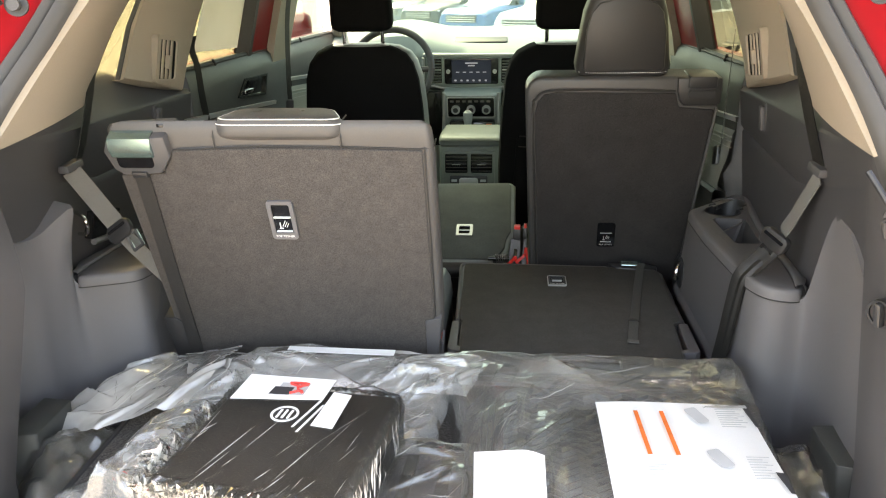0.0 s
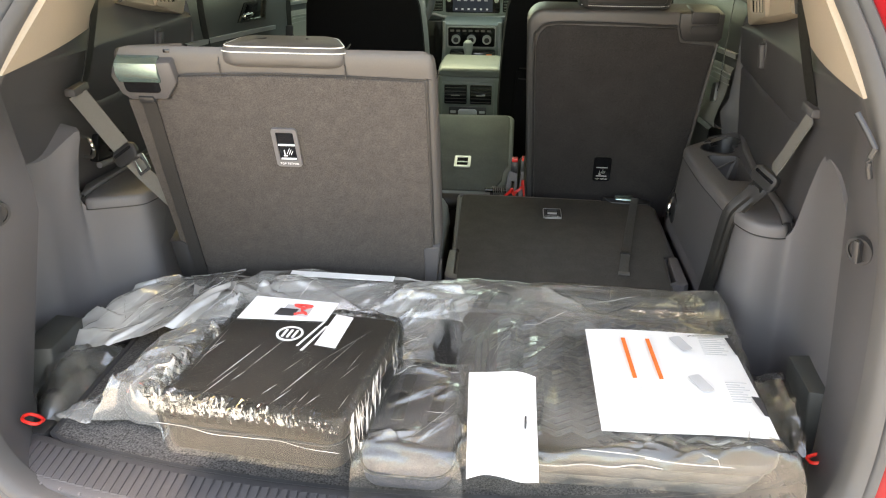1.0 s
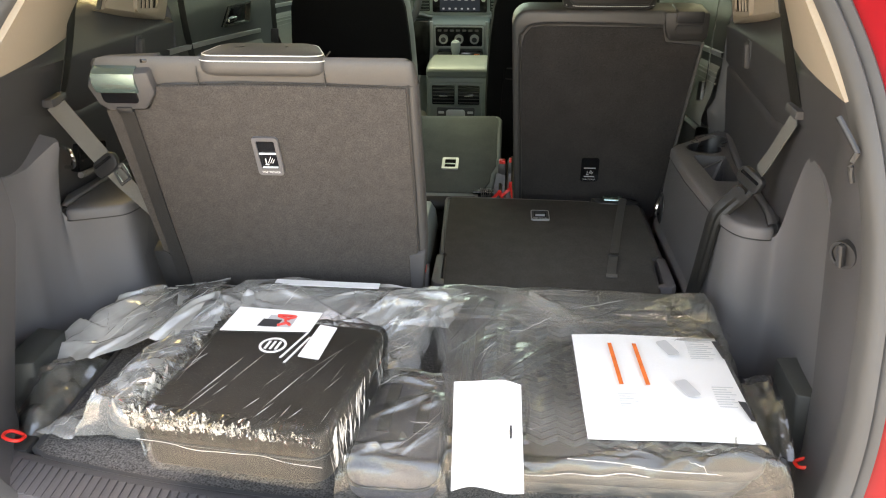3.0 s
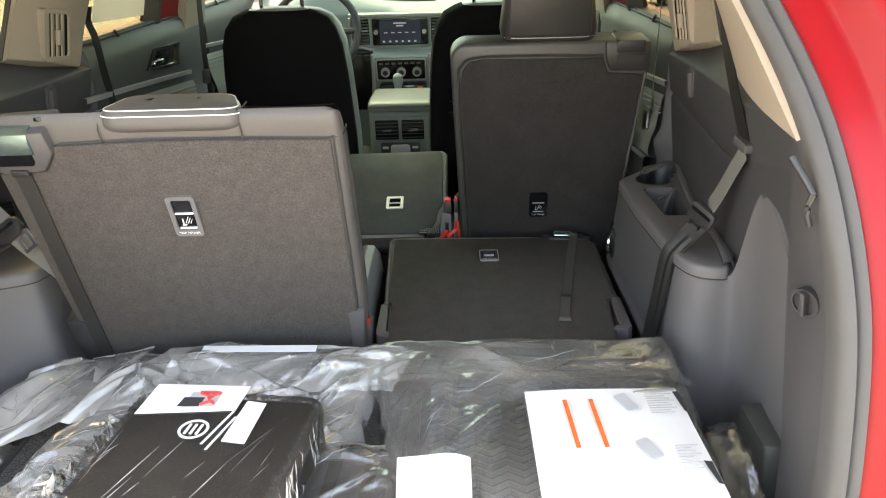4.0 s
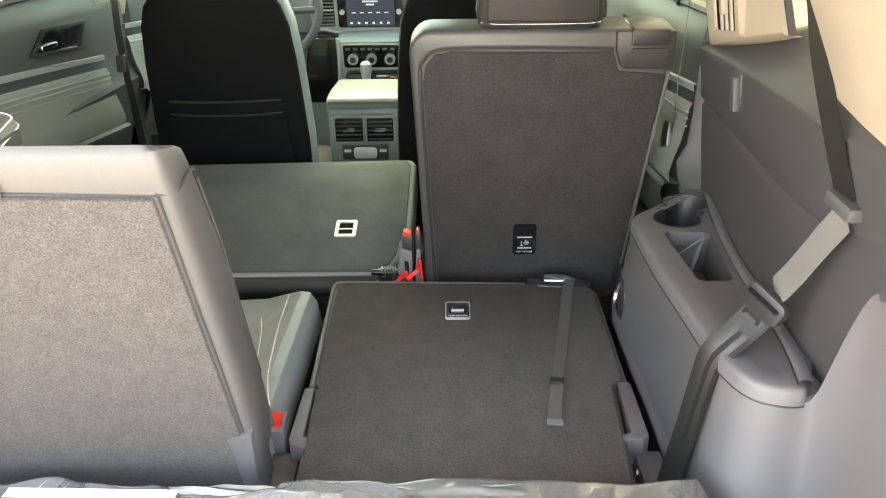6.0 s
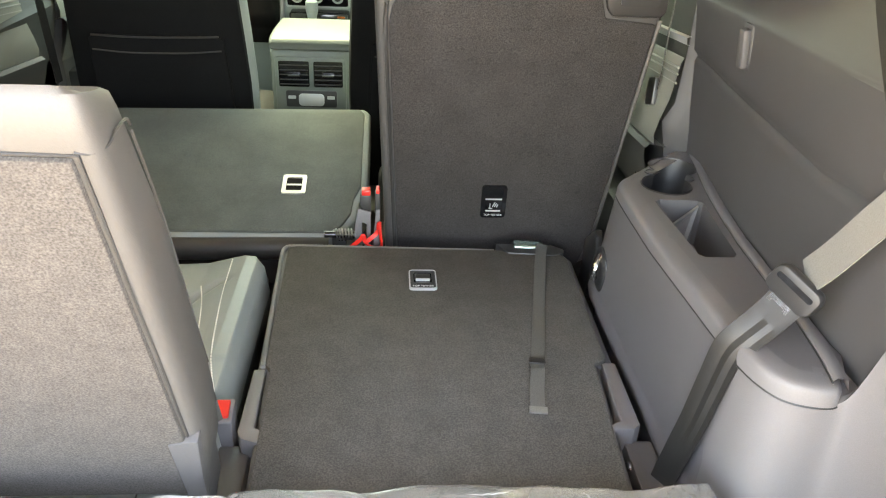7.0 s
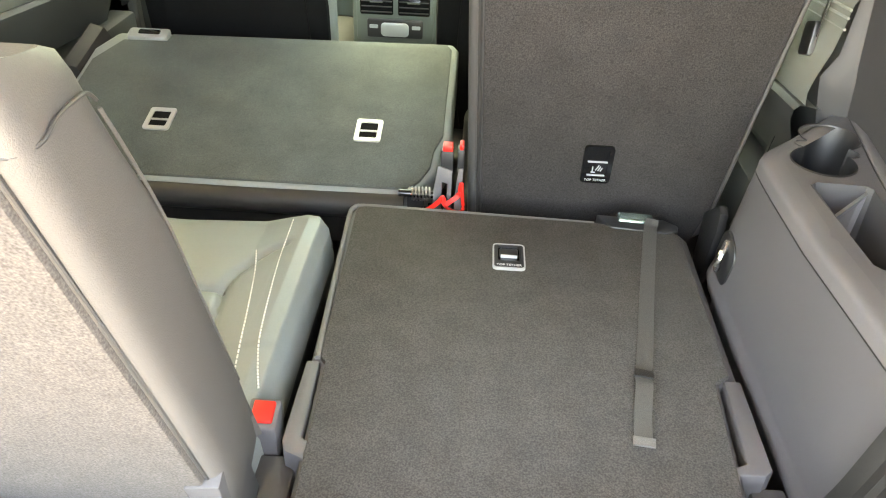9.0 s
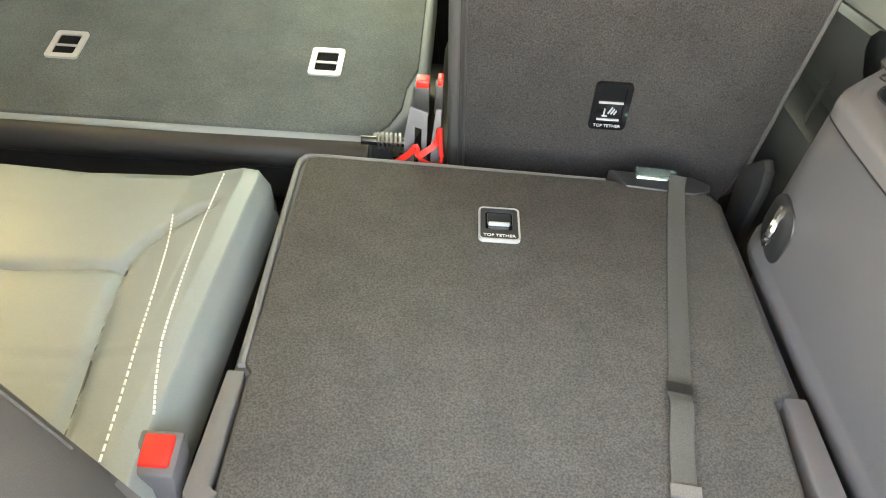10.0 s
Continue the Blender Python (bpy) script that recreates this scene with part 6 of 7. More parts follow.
def rough_edge(X, Y, U, V, seed, jag):
    """Wanders the rim of a sheet a little."""
    e = np.clip(1 - np.minimum(np.minimum(U, 1 - U), np.minimum(V, 1 - V)) / 0.12, 0, 1)
    for k, (fx, fy) in enumerate(((17, 9), (41, 23), (83, 67))):
        X = X + jag / (k + 1) * e * np.sin(fx * Y + fy * X + seed + k)
        Y = Y + jag / (k + 1) * e * np.sin(fx * X - fy * Y + 2.3 * seed + k)
    return X, Y


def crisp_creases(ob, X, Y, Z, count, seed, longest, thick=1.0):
    """Thin fold lines, their highlights put into whitish film, that lie on a sheet and taper to both ends."""
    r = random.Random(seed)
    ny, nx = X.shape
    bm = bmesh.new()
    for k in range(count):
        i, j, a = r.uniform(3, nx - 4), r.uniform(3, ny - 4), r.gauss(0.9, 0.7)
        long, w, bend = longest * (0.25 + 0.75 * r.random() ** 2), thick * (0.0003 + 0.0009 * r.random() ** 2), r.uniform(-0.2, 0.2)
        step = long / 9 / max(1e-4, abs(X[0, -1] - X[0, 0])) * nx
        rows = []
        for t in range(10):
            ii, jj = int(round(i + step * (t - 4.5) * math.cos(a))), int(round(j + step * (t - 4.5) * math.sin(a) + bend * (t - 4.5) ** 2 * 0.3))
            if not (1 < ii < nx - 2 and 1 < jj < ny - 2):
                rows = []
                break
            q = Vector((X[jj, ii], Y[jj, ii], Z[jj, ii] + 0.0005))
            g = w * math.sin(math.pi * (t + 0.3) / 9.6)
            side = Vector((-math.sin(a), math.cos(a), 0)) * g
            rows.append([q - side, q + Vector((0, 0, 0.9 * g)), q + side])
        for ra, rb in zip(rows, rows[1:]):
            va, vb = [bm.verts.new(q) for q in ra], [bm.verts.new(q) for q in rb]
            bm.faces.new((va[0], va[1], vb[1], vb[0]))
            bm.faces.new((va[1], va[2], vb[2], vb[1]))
    fo = part("creases", bm, film_fold_glint, ob, "creases of the film, highlights put into their white", 15)
    fo.visible_shadow = False
    fo["kind"] = "stuff"


def sack(name, outline, ztop, zfoot, label, m, seed, folds, lines, nx=230, ny=200, rim=0.045, jag=0.005, puff=0.004):
    """A clear bag lying over something: a sheet that falls to the floor at its rim, with long crisp folds."""
    (xa, ya), (xb, yb), (xc, yc), (xd, yd) = outline
    U, V = np.meshgrid(np.linspace(0, 1, nx), np.linspace(0, 1, ny))
    X = (xa * (1 - U) + xb * U) * (1 - V) + (xd * (1 - U) + xc * U) * V
    Y = (ya * (1 - U) + yb * U) * (1 - V) + (yd * (1 - U) + yc * U) * V
    e = np.clip(np.minimum(np.minimum(U, 1 - U), 1.1 * np.minimum(V, 1 - V)) / rim, 0, 1)
    fall = np.sin(e * math.pi / 2) ** 0.4
    swell = puff * (np.sin(11 * X + seed) * np.sin(9 * Y + 2 * seed) + 0.6 * np.sin(23 * X - 15 * Y + seed))
    Z = zfoot(X, Y) * (1 - fall) + (ztop(X, Y) + 0.004) * fall + np.maximum(-0.001, swell) * (0.3 + 0.7 * fall) + fold_field(X, Y, folds, seed) * (0.35 + 0.65 * fall) + 0.0015
    X, Y = rough_edge(X, Y, U, V, seed, jag)
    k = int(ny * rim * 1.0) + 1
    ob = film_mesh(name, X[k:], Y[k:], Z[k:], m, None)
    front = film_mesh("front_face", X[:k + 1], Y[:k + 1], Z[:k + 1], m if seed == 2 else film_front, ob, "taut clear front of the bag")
    for j in range(3 if seed == 1 else 0):
        # long ridges along the front, their bright streaks put into whitish film
        w = 0.25 + 0.14 * j
        a, b = int(nx * (0.04 + 0.17 * ((j * 3) % 4))), int(nx * (0.62 + 0.09 * ((j * 2) % 4)))
        r0 = max(1, min(k - 1, int(k * w)))
        path = [Vector((X[r0, i], Y[r0, i] - 0.0015, Z[r0, i] + 0.001 + 0.006 * math.sin(0.9 * j + 2.4 * (i - a) / (b - a)))) for i in range(a, b, 16)]
        ridge = part("front_ridge", tube(smooth_path(path, 4), 0.0007, 5), film_fold_glint, front, "ridge of film, its highlight put into whitish colour")
        ridge.visible_shadow = False
    if lines:
        crisp_creases(ob, X, Y, Z, lines, seed, 0.16)
    return tagged(ob, label, "plastic bag", "clear bags")


def ramp01(a):
    return np.clip(a, 0, 1) ** 2 * (3 - 2 * np.clip(a, 0, 1))


bag_r = sack("plastic_bag", [(0.085, 0.860), (0.592, 0.850), (0.606, 1.385), (0.03, 1.385)], lambda x, y: ztop_r + 0.0005 + 0.020 * ramp01((y - 1.20) / 0.10), lambda x, y: -0.014 + 0.02 * ramp01((y - 1.2) / 0.1), "creased clear plastic bag over rubber mats", film, 1,
             [(7, 0.10, 0.235, 0.95, 1.3, 1.1, 0.3, 0.26, 0.010), (9, 0.12, 0.58, 0.855, 0.90, 0.05, 0.2, 0.3, 0.012), (8, 0.15, 0.58, 1.2, 1.37, 2.9, 0.3, 0.35, 0.010), (9, 0.52, 0.60, 0.86, 0.93, 2.3, 0.5, 0.12, 0.010), (14, 0.08, 0.235, 0.95, 1.32, 1.0, 0.5, 0.24, 0.009), (9, 0.30, 0.60, 0.852, 0.868, 0.1, 0.3, 0.2, 0.006)], 26, puff=0.002)
bag_l = sack("plastic_bag", [(-0.612, 0.978), (-0.095, 0.888), (0.105, 1.352), (-0.36, 1.37)], lambda x, y: -0.010 + (ztop_l + 0.014) * ramp01((x + 0.54) / 0.06) * ramp01((y - 0.93) / 0.04) + 0.05 * ramp01((y - 1.17) / 0.15), lambda x, y: -0.012 + 0.075 * ramp01((y - 1.12) / 0.2), "creased clear plastic bag over floor mats", film_l, 2,
             [(16, -0.58, -0.33, 0.97, 1.2, 0.75, 0.4, 0.22, 0.022), (8, -0.56, -0.28, 0.92, 1.02, -0.1, 0.4, 0.16, 0.016), (14, -0.35, 0.08, 1.14, 1.34, 0.15, 0.45, 0.26, 0.020), (6, -0.06, 0.08, 1.1, 1.3, 0.9, 0.4, 0.18, 0.012)], 80, jag=0.010)


def loose_end(parent, corners, high, seed, folds, nx=150, ny=50, lines=40, m=film_roll):
    """The loose end of a bag: a low roll of film with long folds."""
    c = [Vector(q) for q in corners]
    U, V = np.meshgrid(np.linspace(0, 1, nx), np.linspace(0, 1, ny))
    X, Y, Z = ((c[0][k] * (1 - U) + c[1][k] * U) * (1 - V) + (c[3][k] * (1 - U) + c[2][k] * U) * V for k in range(3))
    Z = Z + high * np.sin(math.pi * np.clip(V * 1.05, 0, 1)) ** 0.7 * (0.8 + 0.3 * np.sin(7 * U + seed)) + fold_field(X, Y, folds, seed)
    X, Y = rough_edge(X, Y, U, V, seed, 0.008)
    ob = film_mesh("loose_end", X, Y, Z, m, parent, "crumpled open end of the bag")
    crisp_creases(ob, X, Y, Z, lines, seed, 0.12)
    return ob


loose_end(bag_l, [(-0.46, 1.205, 0.050), (0.075, 1.245, 0.050), (0.120, 1.362, 0.066), (-0.52, 1.385, 0.060)], 0.024, 3, [(14, -0.5, 0.1, 1.22, 1.37, 0.1, 0.4, 0.26, 0.020), (5, -0.02, 0.1, 1.24, 1.36, 0.9, 0.5, 0.12, 0.012)])
loose_end(bag_l, [(-0.745, 1.150, -0.030), (-0.43, 1.200, 0.052), (-0.40, 1.385, 0.078), (-0.60, 1.375, 0.045)], 0.016, 8, [(14, -0.72, -0.42, 1.17, 1.37, 0.7, 0.4, 0.22, 0.016)], 110, 70)
loose_end(bag_r, [(0.055, 1.275, 0.056), (0.60, 1.255, 0.056), (0.608, 1.392, 0.004), (0.028, 1.392, 0.004)], 0.012, 5, [(14, 0.05, 0.6, 1.27, 1.38, 2.9, 0.35, 0.3, 0.012)], 150, 50, 16, film)
slip = tagged(part("paper_slip", hexa([(-0.285, 1.318, 0.100), (-0.07, 1.312, 0.100), (-0.07, 1.335, 0.100), (-0.285, 1.340, 0.100), (-0.285, 1.318, 0.1008), (-0.07, 1.312, 0.1008), (-0.07, 1.335, 0.1008), (-0.285, 1.340, 0.1008)]), paper), "white paper slip at the back of the bag", "paper slip")

# ---- roadside kit
KZ = 0.052
kit = thing("roadside_kit", (-0.19, 0.96, KZ), "black zipped roadside kit case wrapped in clear film", "kit case")
kf2 = Frame((-0.184, 0.966, KZ), (1, -0.11, 0), (0.15, 1, 0))
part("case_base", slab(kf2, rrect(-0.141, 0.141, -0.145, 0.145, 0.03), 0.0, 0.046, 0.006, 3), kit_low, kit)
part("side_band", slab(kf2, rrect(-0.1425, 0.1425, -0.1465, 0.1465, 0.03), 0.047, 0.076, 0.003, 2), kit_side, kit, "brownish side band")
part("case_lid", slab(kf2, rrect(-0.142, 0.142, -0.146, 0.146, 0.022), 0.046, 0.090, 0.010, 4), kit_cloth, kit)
part("zip", tube([kf2.at(u, v, 0.0465) for u, v in rrect(-0.1425, 0.1425, -0.1465, 0.1465, 0.032)], 0.002, 6), plastic_black, kit)
KH = 0.0957


def on_kit(pts):
    """Places on the lid, as the frame's own (u, v)."""
    det = kf2.u.x * kf2.v.y - kf2.v.x * kf2.u.y
    return [(((x - kf2.o.x) * kf2.v.y - (y - kf2.o.y) * kf2.v.x) / det, ((y - kf2.o.y) * kf2.u.x - (x - kf2.o.x) * kf2.u.y) / det) for x, y in pts]


card = part("picture_card", slab(kf2, on_kit([(-0.299, 1.060), (-0.146, 1.064), (-0.138, 1.128), (-0.290, 1.140)]), KH, KH + 0.001), paper, kit, "white card with a small picture")
part("picture", slab(kf2, on_kit([(-0.232, 1.074), (-0.182, 1.074), (-0.178, 1.112), (-0.226, 1.114)]), KH + 0.0009, KH + 0.0015), grey_print, card)
part("picture_case", slab(kf2, on_kit([(-0.240, 1.076), (-0.206, 1.075), (-0.202, 1.098), (-0.235, 1.100)]), KH + 0.0014, KH + 0.002), dark_print, card)
part("picture_cable", tube(smooth_path([kf2.at(u, v, KH + 0.003) for u, v in on_kit([(-0.205, 1.078), (-0.190, 1.086), (-0.184, 1.080), (-0.196, 1.096), (-0.180, 1.108), (-0.212, 1.110), (-0.190, 1.098)])], 4), 0.0024, 5), red_print, card)
part("label", slab(kf2, on_kit([(-0.147, 0.990), (-0.112, 0.983), (-0.102, 1.080), (-0.133, 1.088)]), KH, KH + 0.001), paper, kit, "blank white label")
em = on_kit([(-0.196, 1.020)])[0]
emb = part("emblem", disc_ring(kf2.at(em[0], em[1], KH - 0.0003), (0, 0, 1), 0.0185, 0.0225, 0.001, 28), white_print, kit, "white ring emblem")
part("emblem_bars", merge(*[slab(kf2, rrect(em[0] + du - 0.002, em[0] + du + 0.002, em[1] - 0.012, em[1] + 0.012, 0.001, 2), KH - 0.0003, KH + 0.0007) for du in (-0.009, 0.0, 0.009)]), white_print, emb)
for xa, ya, xb, yb in ((-0.176, 0.985, -0.150, 1.062), (-0.166, 0.972, -0.143, 1.048)):
    part("print_bar", slab(kf2, on_kit([(xa, ya), (xa + 0.0036, ya), (xb + 0.0036, yb), (xb, yb)]), KH - 0.0003, KH + 0.0007), white_print, kit)


def even(ol, k):
    """k places evenly spaced round an outline."""
    pts = [Vector(p) for p in ol] + [Vector(ol[0])]
    runs = [(b - a).length for a, b in zip(pts, pts[1:])]
    out, i, done = [], 0, 0.0
    for j in range(k):
        want = sum(runs) * j / k
        while done + runs[i] < want:
            done += runs[i]
            i += 1
        out.append(pts[i].lerp(pts[i + 1], (want - done) / max(runs[i], 1e-9)))
    return out


def wrap(name, fr, hu, hv, h, seed, label, m, frill=0.010, loose=0.004, pleat=60.0):
    """Film drawn round a case, gathered into small sharp folds along its upper rim."""
    rings = []
    levels = [(0.0, 0.006), (0.2, 0.006), (0.4, 0.006), (0.55, 0.006), (0.7, 0.007), (0.8, 0.008), (0.88, 0.008), (0.95, 0.006), (1.0, 0.002), (1.03, -0.004), (1.035, -0.012), (1.03, -0.02), (1.03, -0.03), (1.03, -0.05), (1.03, -0.10), (1.03, -0.2)]
    for f, grow in levels:
        ring = []
        g = max(grow, -0.03)
        for d in even(rrect(-hu - g, hu + g, -hv - g, hv + g, max(0.010, 0.024 + max(grow, -0.02)), 10), 640):
            if grow < -0.03:
                d = d * (0.7 if grow > -0.08 else 0.35 if grow > -0.15 else 0.01)
            q = Vector((d.x * pleat * 1.3 + seed, d.y * pleat * 1.3, f * 2.2))
            w = max(0.0, 1 - 3.5 * abs(noise.noise(q))) + 0.7 * max(0.0, 1 - 3.5 * abs(noise.noise(q * 2.1 + Vector((5, 3, 1)))))
            amp = 0.10 if f < 0.3 else 0.14 if f < 0.75 else 0.6 if f < 0.9 else 1.0 if grow > -0.008 else 0.55 if grow > -0.015 else 0.2 if grow > -0.025 else 0.08 if grow > -0.04 else 0.0
            front = 0.12 + 0.88 * max(0.0, min(1.0, -1.1 * (d.y / hv) - 0.55 * (d.x / hu)))
            c = frill * w * amp * front
            s2 = 1 + (c * (1 if grow > 0 else 0.3) + loose * abs(noise.noise(q * 0.08))) / max(0.05, d.length)
            ring.append(fr.at(d.x * s2, d.y * s2, h * f + (0.9 * c if f > 0.86 else 0.1 * c)))
        rings.append(ring)
    ob = part(name, loft(rings, True, False), m, None, sharp=30)
    if sum((f.center - fr.at(0, 0, h / 2)).dot(f.normal) * f.area for f in ob.data.polygons) < 0:
        ob.data.flip_normals()
    ob.visible_shadow = False
    return tagged(ob, label, "plastic wrap", "clear bags")


def frill(fr, hu, hv, h, seed, count, parent):
    """Small crumpled film tips standing along the rear and left upper edge."""
    r = random.Random(seed)
    bm = bmesh.new()
    for k in range(count):
        f = r.random()
        along = r.uniform(-1, 1) if r.random() < 0.7 else None
        if along is None:
            u, v, out = -hu - 0.004, -hv + 2 * hv * r.random() * 0.35, Vector((-1, -0.3))
        else:
            u, v, out = along * hu, -hv - 0.004, Vector((0.1 * r.uniform(-1, 1), -1))
        size = (0.004 + 0.013 * r.random() ** 2.5) * (1.15 - 0.75 * (along if along is not None else -1))
        side = Vector((-out.y, out.x)) * size * r.uniform(0.10, 0.34)
        base = h * r.uniform(0.78, 1.0)
        tilt = r.uniform(-0.5, 0.9)
        tip = Vector((u, v)) + out * size * 0.5 * tilt + side * r.uniform(-1.2, 1.2)
        pts = [(u - side.x, v - side.y, base), (u + side.x * 0.2 + out.x * size * 0.3, v + side.y * 0.2 + out.y * size * 0.3, base + 0.1 * size), (u + side.x, v + side.y, base), (tip.x + side.x * 0.3, tip.y + side.y * 0.3, base + size * r.uniform(0.5, 1.0)), (tip.x - side.x * 0.3, tip.y - side.y * 0.3, base + size)]
        vs = [bm.verts.new(fr.at(*p)) for p in pts]
        bm.faces.new((vs[0], vs[1], vs[4]))
        bm.faces.new((vs[1], vs[3], vs[4]))
        bm.faces.new((vs[1], vs[2], vs[3]))
    # glints of the crumpled rim are put into the whitish film
    return part("frill", bm, film_fold_glint, parent, "crumpled film tips", 10)


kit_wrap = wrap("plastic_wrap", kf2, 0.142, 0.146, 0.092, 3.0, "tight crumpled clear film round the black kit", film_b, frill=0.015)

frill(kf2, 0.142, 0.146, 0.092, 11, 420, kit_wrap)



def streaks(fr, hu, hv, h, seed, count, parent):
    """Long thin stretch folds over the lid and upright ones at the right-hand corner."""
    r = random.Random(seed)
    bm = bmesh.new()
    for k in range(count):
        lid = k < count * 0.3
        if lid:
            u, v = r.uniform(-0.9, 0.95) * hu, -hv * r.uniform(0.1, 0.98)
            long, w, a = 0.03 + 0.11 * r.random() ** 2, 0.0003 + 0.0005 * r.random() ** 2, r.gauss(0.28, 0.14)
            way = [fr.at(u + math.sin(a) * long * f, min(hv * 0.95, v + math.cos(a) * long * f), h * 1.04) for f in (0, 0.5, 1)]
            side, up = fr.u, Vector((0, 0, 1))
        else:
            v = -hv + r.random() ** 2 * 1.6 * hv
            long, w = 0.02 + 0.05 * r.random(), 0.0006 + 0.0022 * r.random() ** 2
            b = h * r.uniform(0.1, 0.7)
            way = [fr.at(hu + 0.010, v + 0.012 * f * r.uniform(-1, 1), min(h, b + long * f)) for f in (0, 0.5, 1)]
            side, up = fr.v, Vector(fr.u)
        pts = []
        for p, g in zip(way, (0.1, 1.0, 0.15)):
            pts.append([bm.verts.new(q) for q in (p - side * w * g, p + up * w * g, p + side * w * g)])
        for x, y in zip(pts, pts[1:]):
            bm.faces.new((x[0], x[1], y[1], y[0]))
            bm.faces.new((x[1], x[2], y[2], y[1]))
    # whitish strips carry the highlights of the stretched film
    fo = part("stretch_folds", bm, film_fold_glint, parent, "thin stretch folds, highlights put into their white", 12)
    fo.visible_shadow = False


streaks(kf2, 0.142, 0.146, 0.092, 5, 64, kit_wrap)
part("film_seam", tube(smooth_path([kf2.at(u, -0.1535 - 0.001 * math.sin(u * 90), 0.047 + 0.003 * math.sin(u * 40) - 0.02 * u) for u in [-0.14 + 0.28 * i / 14 for i in range(15)]], 2), 0.0006, 5), film_fold_glint, kit_wrap, "film seam, its glint put into whitish film")

# ---- small pouch in a bag
pouch = thing("black_pouch", (0.02, 0.968, -0.02), "small blue-black mesh pouch inside a clear bag", "pouch")
pf = Frame((0.022, 0.968, -0.019), (1, -0.02, 0), (0.06, 1, 0.0))
part("body", slab(pf, rrect(-0.070, 0.070, -0.118, 0.115, 0.035), 0.0, 0.068, 0.020, 4), pouch_mesh, pouch)
part("zip", tube([pf.at(u, v, 0.034) for u, v in rrect(-0.071, 0.071, -0.119, 0.116, 0.035)], 0.003, 6), plastic_black, pouch)
for u in (-0.028, 0.03):
    part("strap", slab(pf, rrect(u - 0.010, u + 0.010, -0.03, 0.095, 0.002, 2), 0.067, 0.070), webbing_dark, pouch)
sack("plastic_bag", [(-0.070, 0.836), (0.102, 0.836), (0.104, 1.112), (-0.066, 1.108)], lambda x, y: 0.054 + 0 * x, lambda x, y: -0.017 + 0.05 * ramp01((y - 1.05) / 0.05), "loose clear plastic bag round a small pouch", film_p, 6,
             [(3, 0.0, 0.09, 0.88, 1.02, 0.6, 0.3, 0.16, 0.012), (7, -0.06, 0.09, 0.84, 0.88, 0.1, 0.4, 0.14, 0.010), (4, -0.05, 0.09, 1.05, 1.1, 0.1, 0.4, 0.14, 0.008), (4, -0.065, -0.05, 0.88, 1.08, 1.5, 0.2, 0.15, 0.006)], 8, 110, 150, rim=0.10, jag=0.004)

# ---- white card and instruction sheet


def sheet(name, corners, m, label, cat, sag=0.004, n=12, seed=0.0):
    bm = bmesh.new()
    c = [Vector(p) for p in corners]
    for side in (0, 1):
        g = []
        for j in range(n + 1):
            row = []
            for i in range(n + 1):
                u, v = i / n, j / n
                p = (c[0] * (1 - u) + c[1] * u) * (1 - v) + (c[3] * (1 - u) + c[2] * u) * v
                p.z += sag * (math.sin(math.pi * u) * 0.6 + noise.noise(Vector((u * 2 + seed, v * 2, 0)))) - 0.0006 * side
                row.append(bm.verts.new(p))
            g.append(row)
        for j in range(n):
            for i in range(n):
                f = (g[j][i], g[j][i + 1], g[j + 1][i + 1], g[j + 1][i])
                bm.faces.new(f if side == 0 else f[::-1])
    return part(name, bm, m, None)


wc = tagged(sheet("white_card", [(0.110, 0.802, 0.062), (0.211, 0.803, 0.064), (0.209, 1.008, 0.098), (0.101, 1.010, 0.098)], paper, "", "", 0.010), "folded plain white card lying on the bags", "card")
BASE[wc.name] = Vector((0, 0, 0))
part("slot", box(0.191, 0.194, 0.898, 0.914, 0.072, 0.0915), dark_print, wc)
SZ = ztop_r + 0.016
sh = tagged(sheet("instruction_sheet", [(0.308, 0.915, SZ - 0.004), (0.572, 0.925, SZ - 0.008), (0.566, 1.214, SZ - 0.002), (0.306, 1.206, SZ)], paper, "", "", 0.003, seed=4), "white instruction sheet with two orange bars on the bag", "paper sheet")
BASE[sh.name] = Vector((0, 0, 0))
sf = Frame((0.306, 1.206, SZ + 0.0065), (1, 0.03, -0.008), (0.0, 1, 0.01))
for u in (0.0665, 0.110):
    part("orange_bar", slab(sf, [(u - 0.001, -0.160), (u + 0.006, -0.160), (u + 0.001, -0.036), (u - 0.006, -0.036)], 0, 0.0006), orange_print, sh)
for u, v in ((0.165, -0.045), (0.175, -0.165)):
    part("drawing", merge(slab(Frame(sf.at(u, v), sf.u + 0.4 * sf.v, sf.v - 0.4 * sf.u), rrect(-0.011, 0.011, -0.024, 0.022, 0.004, 2), 0, 0.0005)), pale_print, sh)
for v, u0, u1, k in ((-0.025, 0.20, 0.245, 9), (-0.16, 0.215, 0.25, 9), (-0.185, 0.06, 0.09, 6)):
    for i in range(k):
        part("print_bar", slab(sf, rrect(u0, u1 - 0.006 * ((i * 5) % 3), v - 0.0065 * i - 0.002, v - 0.0065 * i, 0.0003, 1), 0, 0.0004), pale_print, sh)

for q in ([(0.556, 1.195), (0.5655, 1.195), (0.5665, 1.140), (0.562, 1.140)], [(0.554, 1.016), (0.5655, 1.014), (0.5665, 0.966), (0.561, 0.968)]):
    part("dark_mark", slab(Frame((0, 0, SZ + 0.002), (1, 0, 0), (0, 1, 0)), q, 0, 0.0012), dark_print, sh)

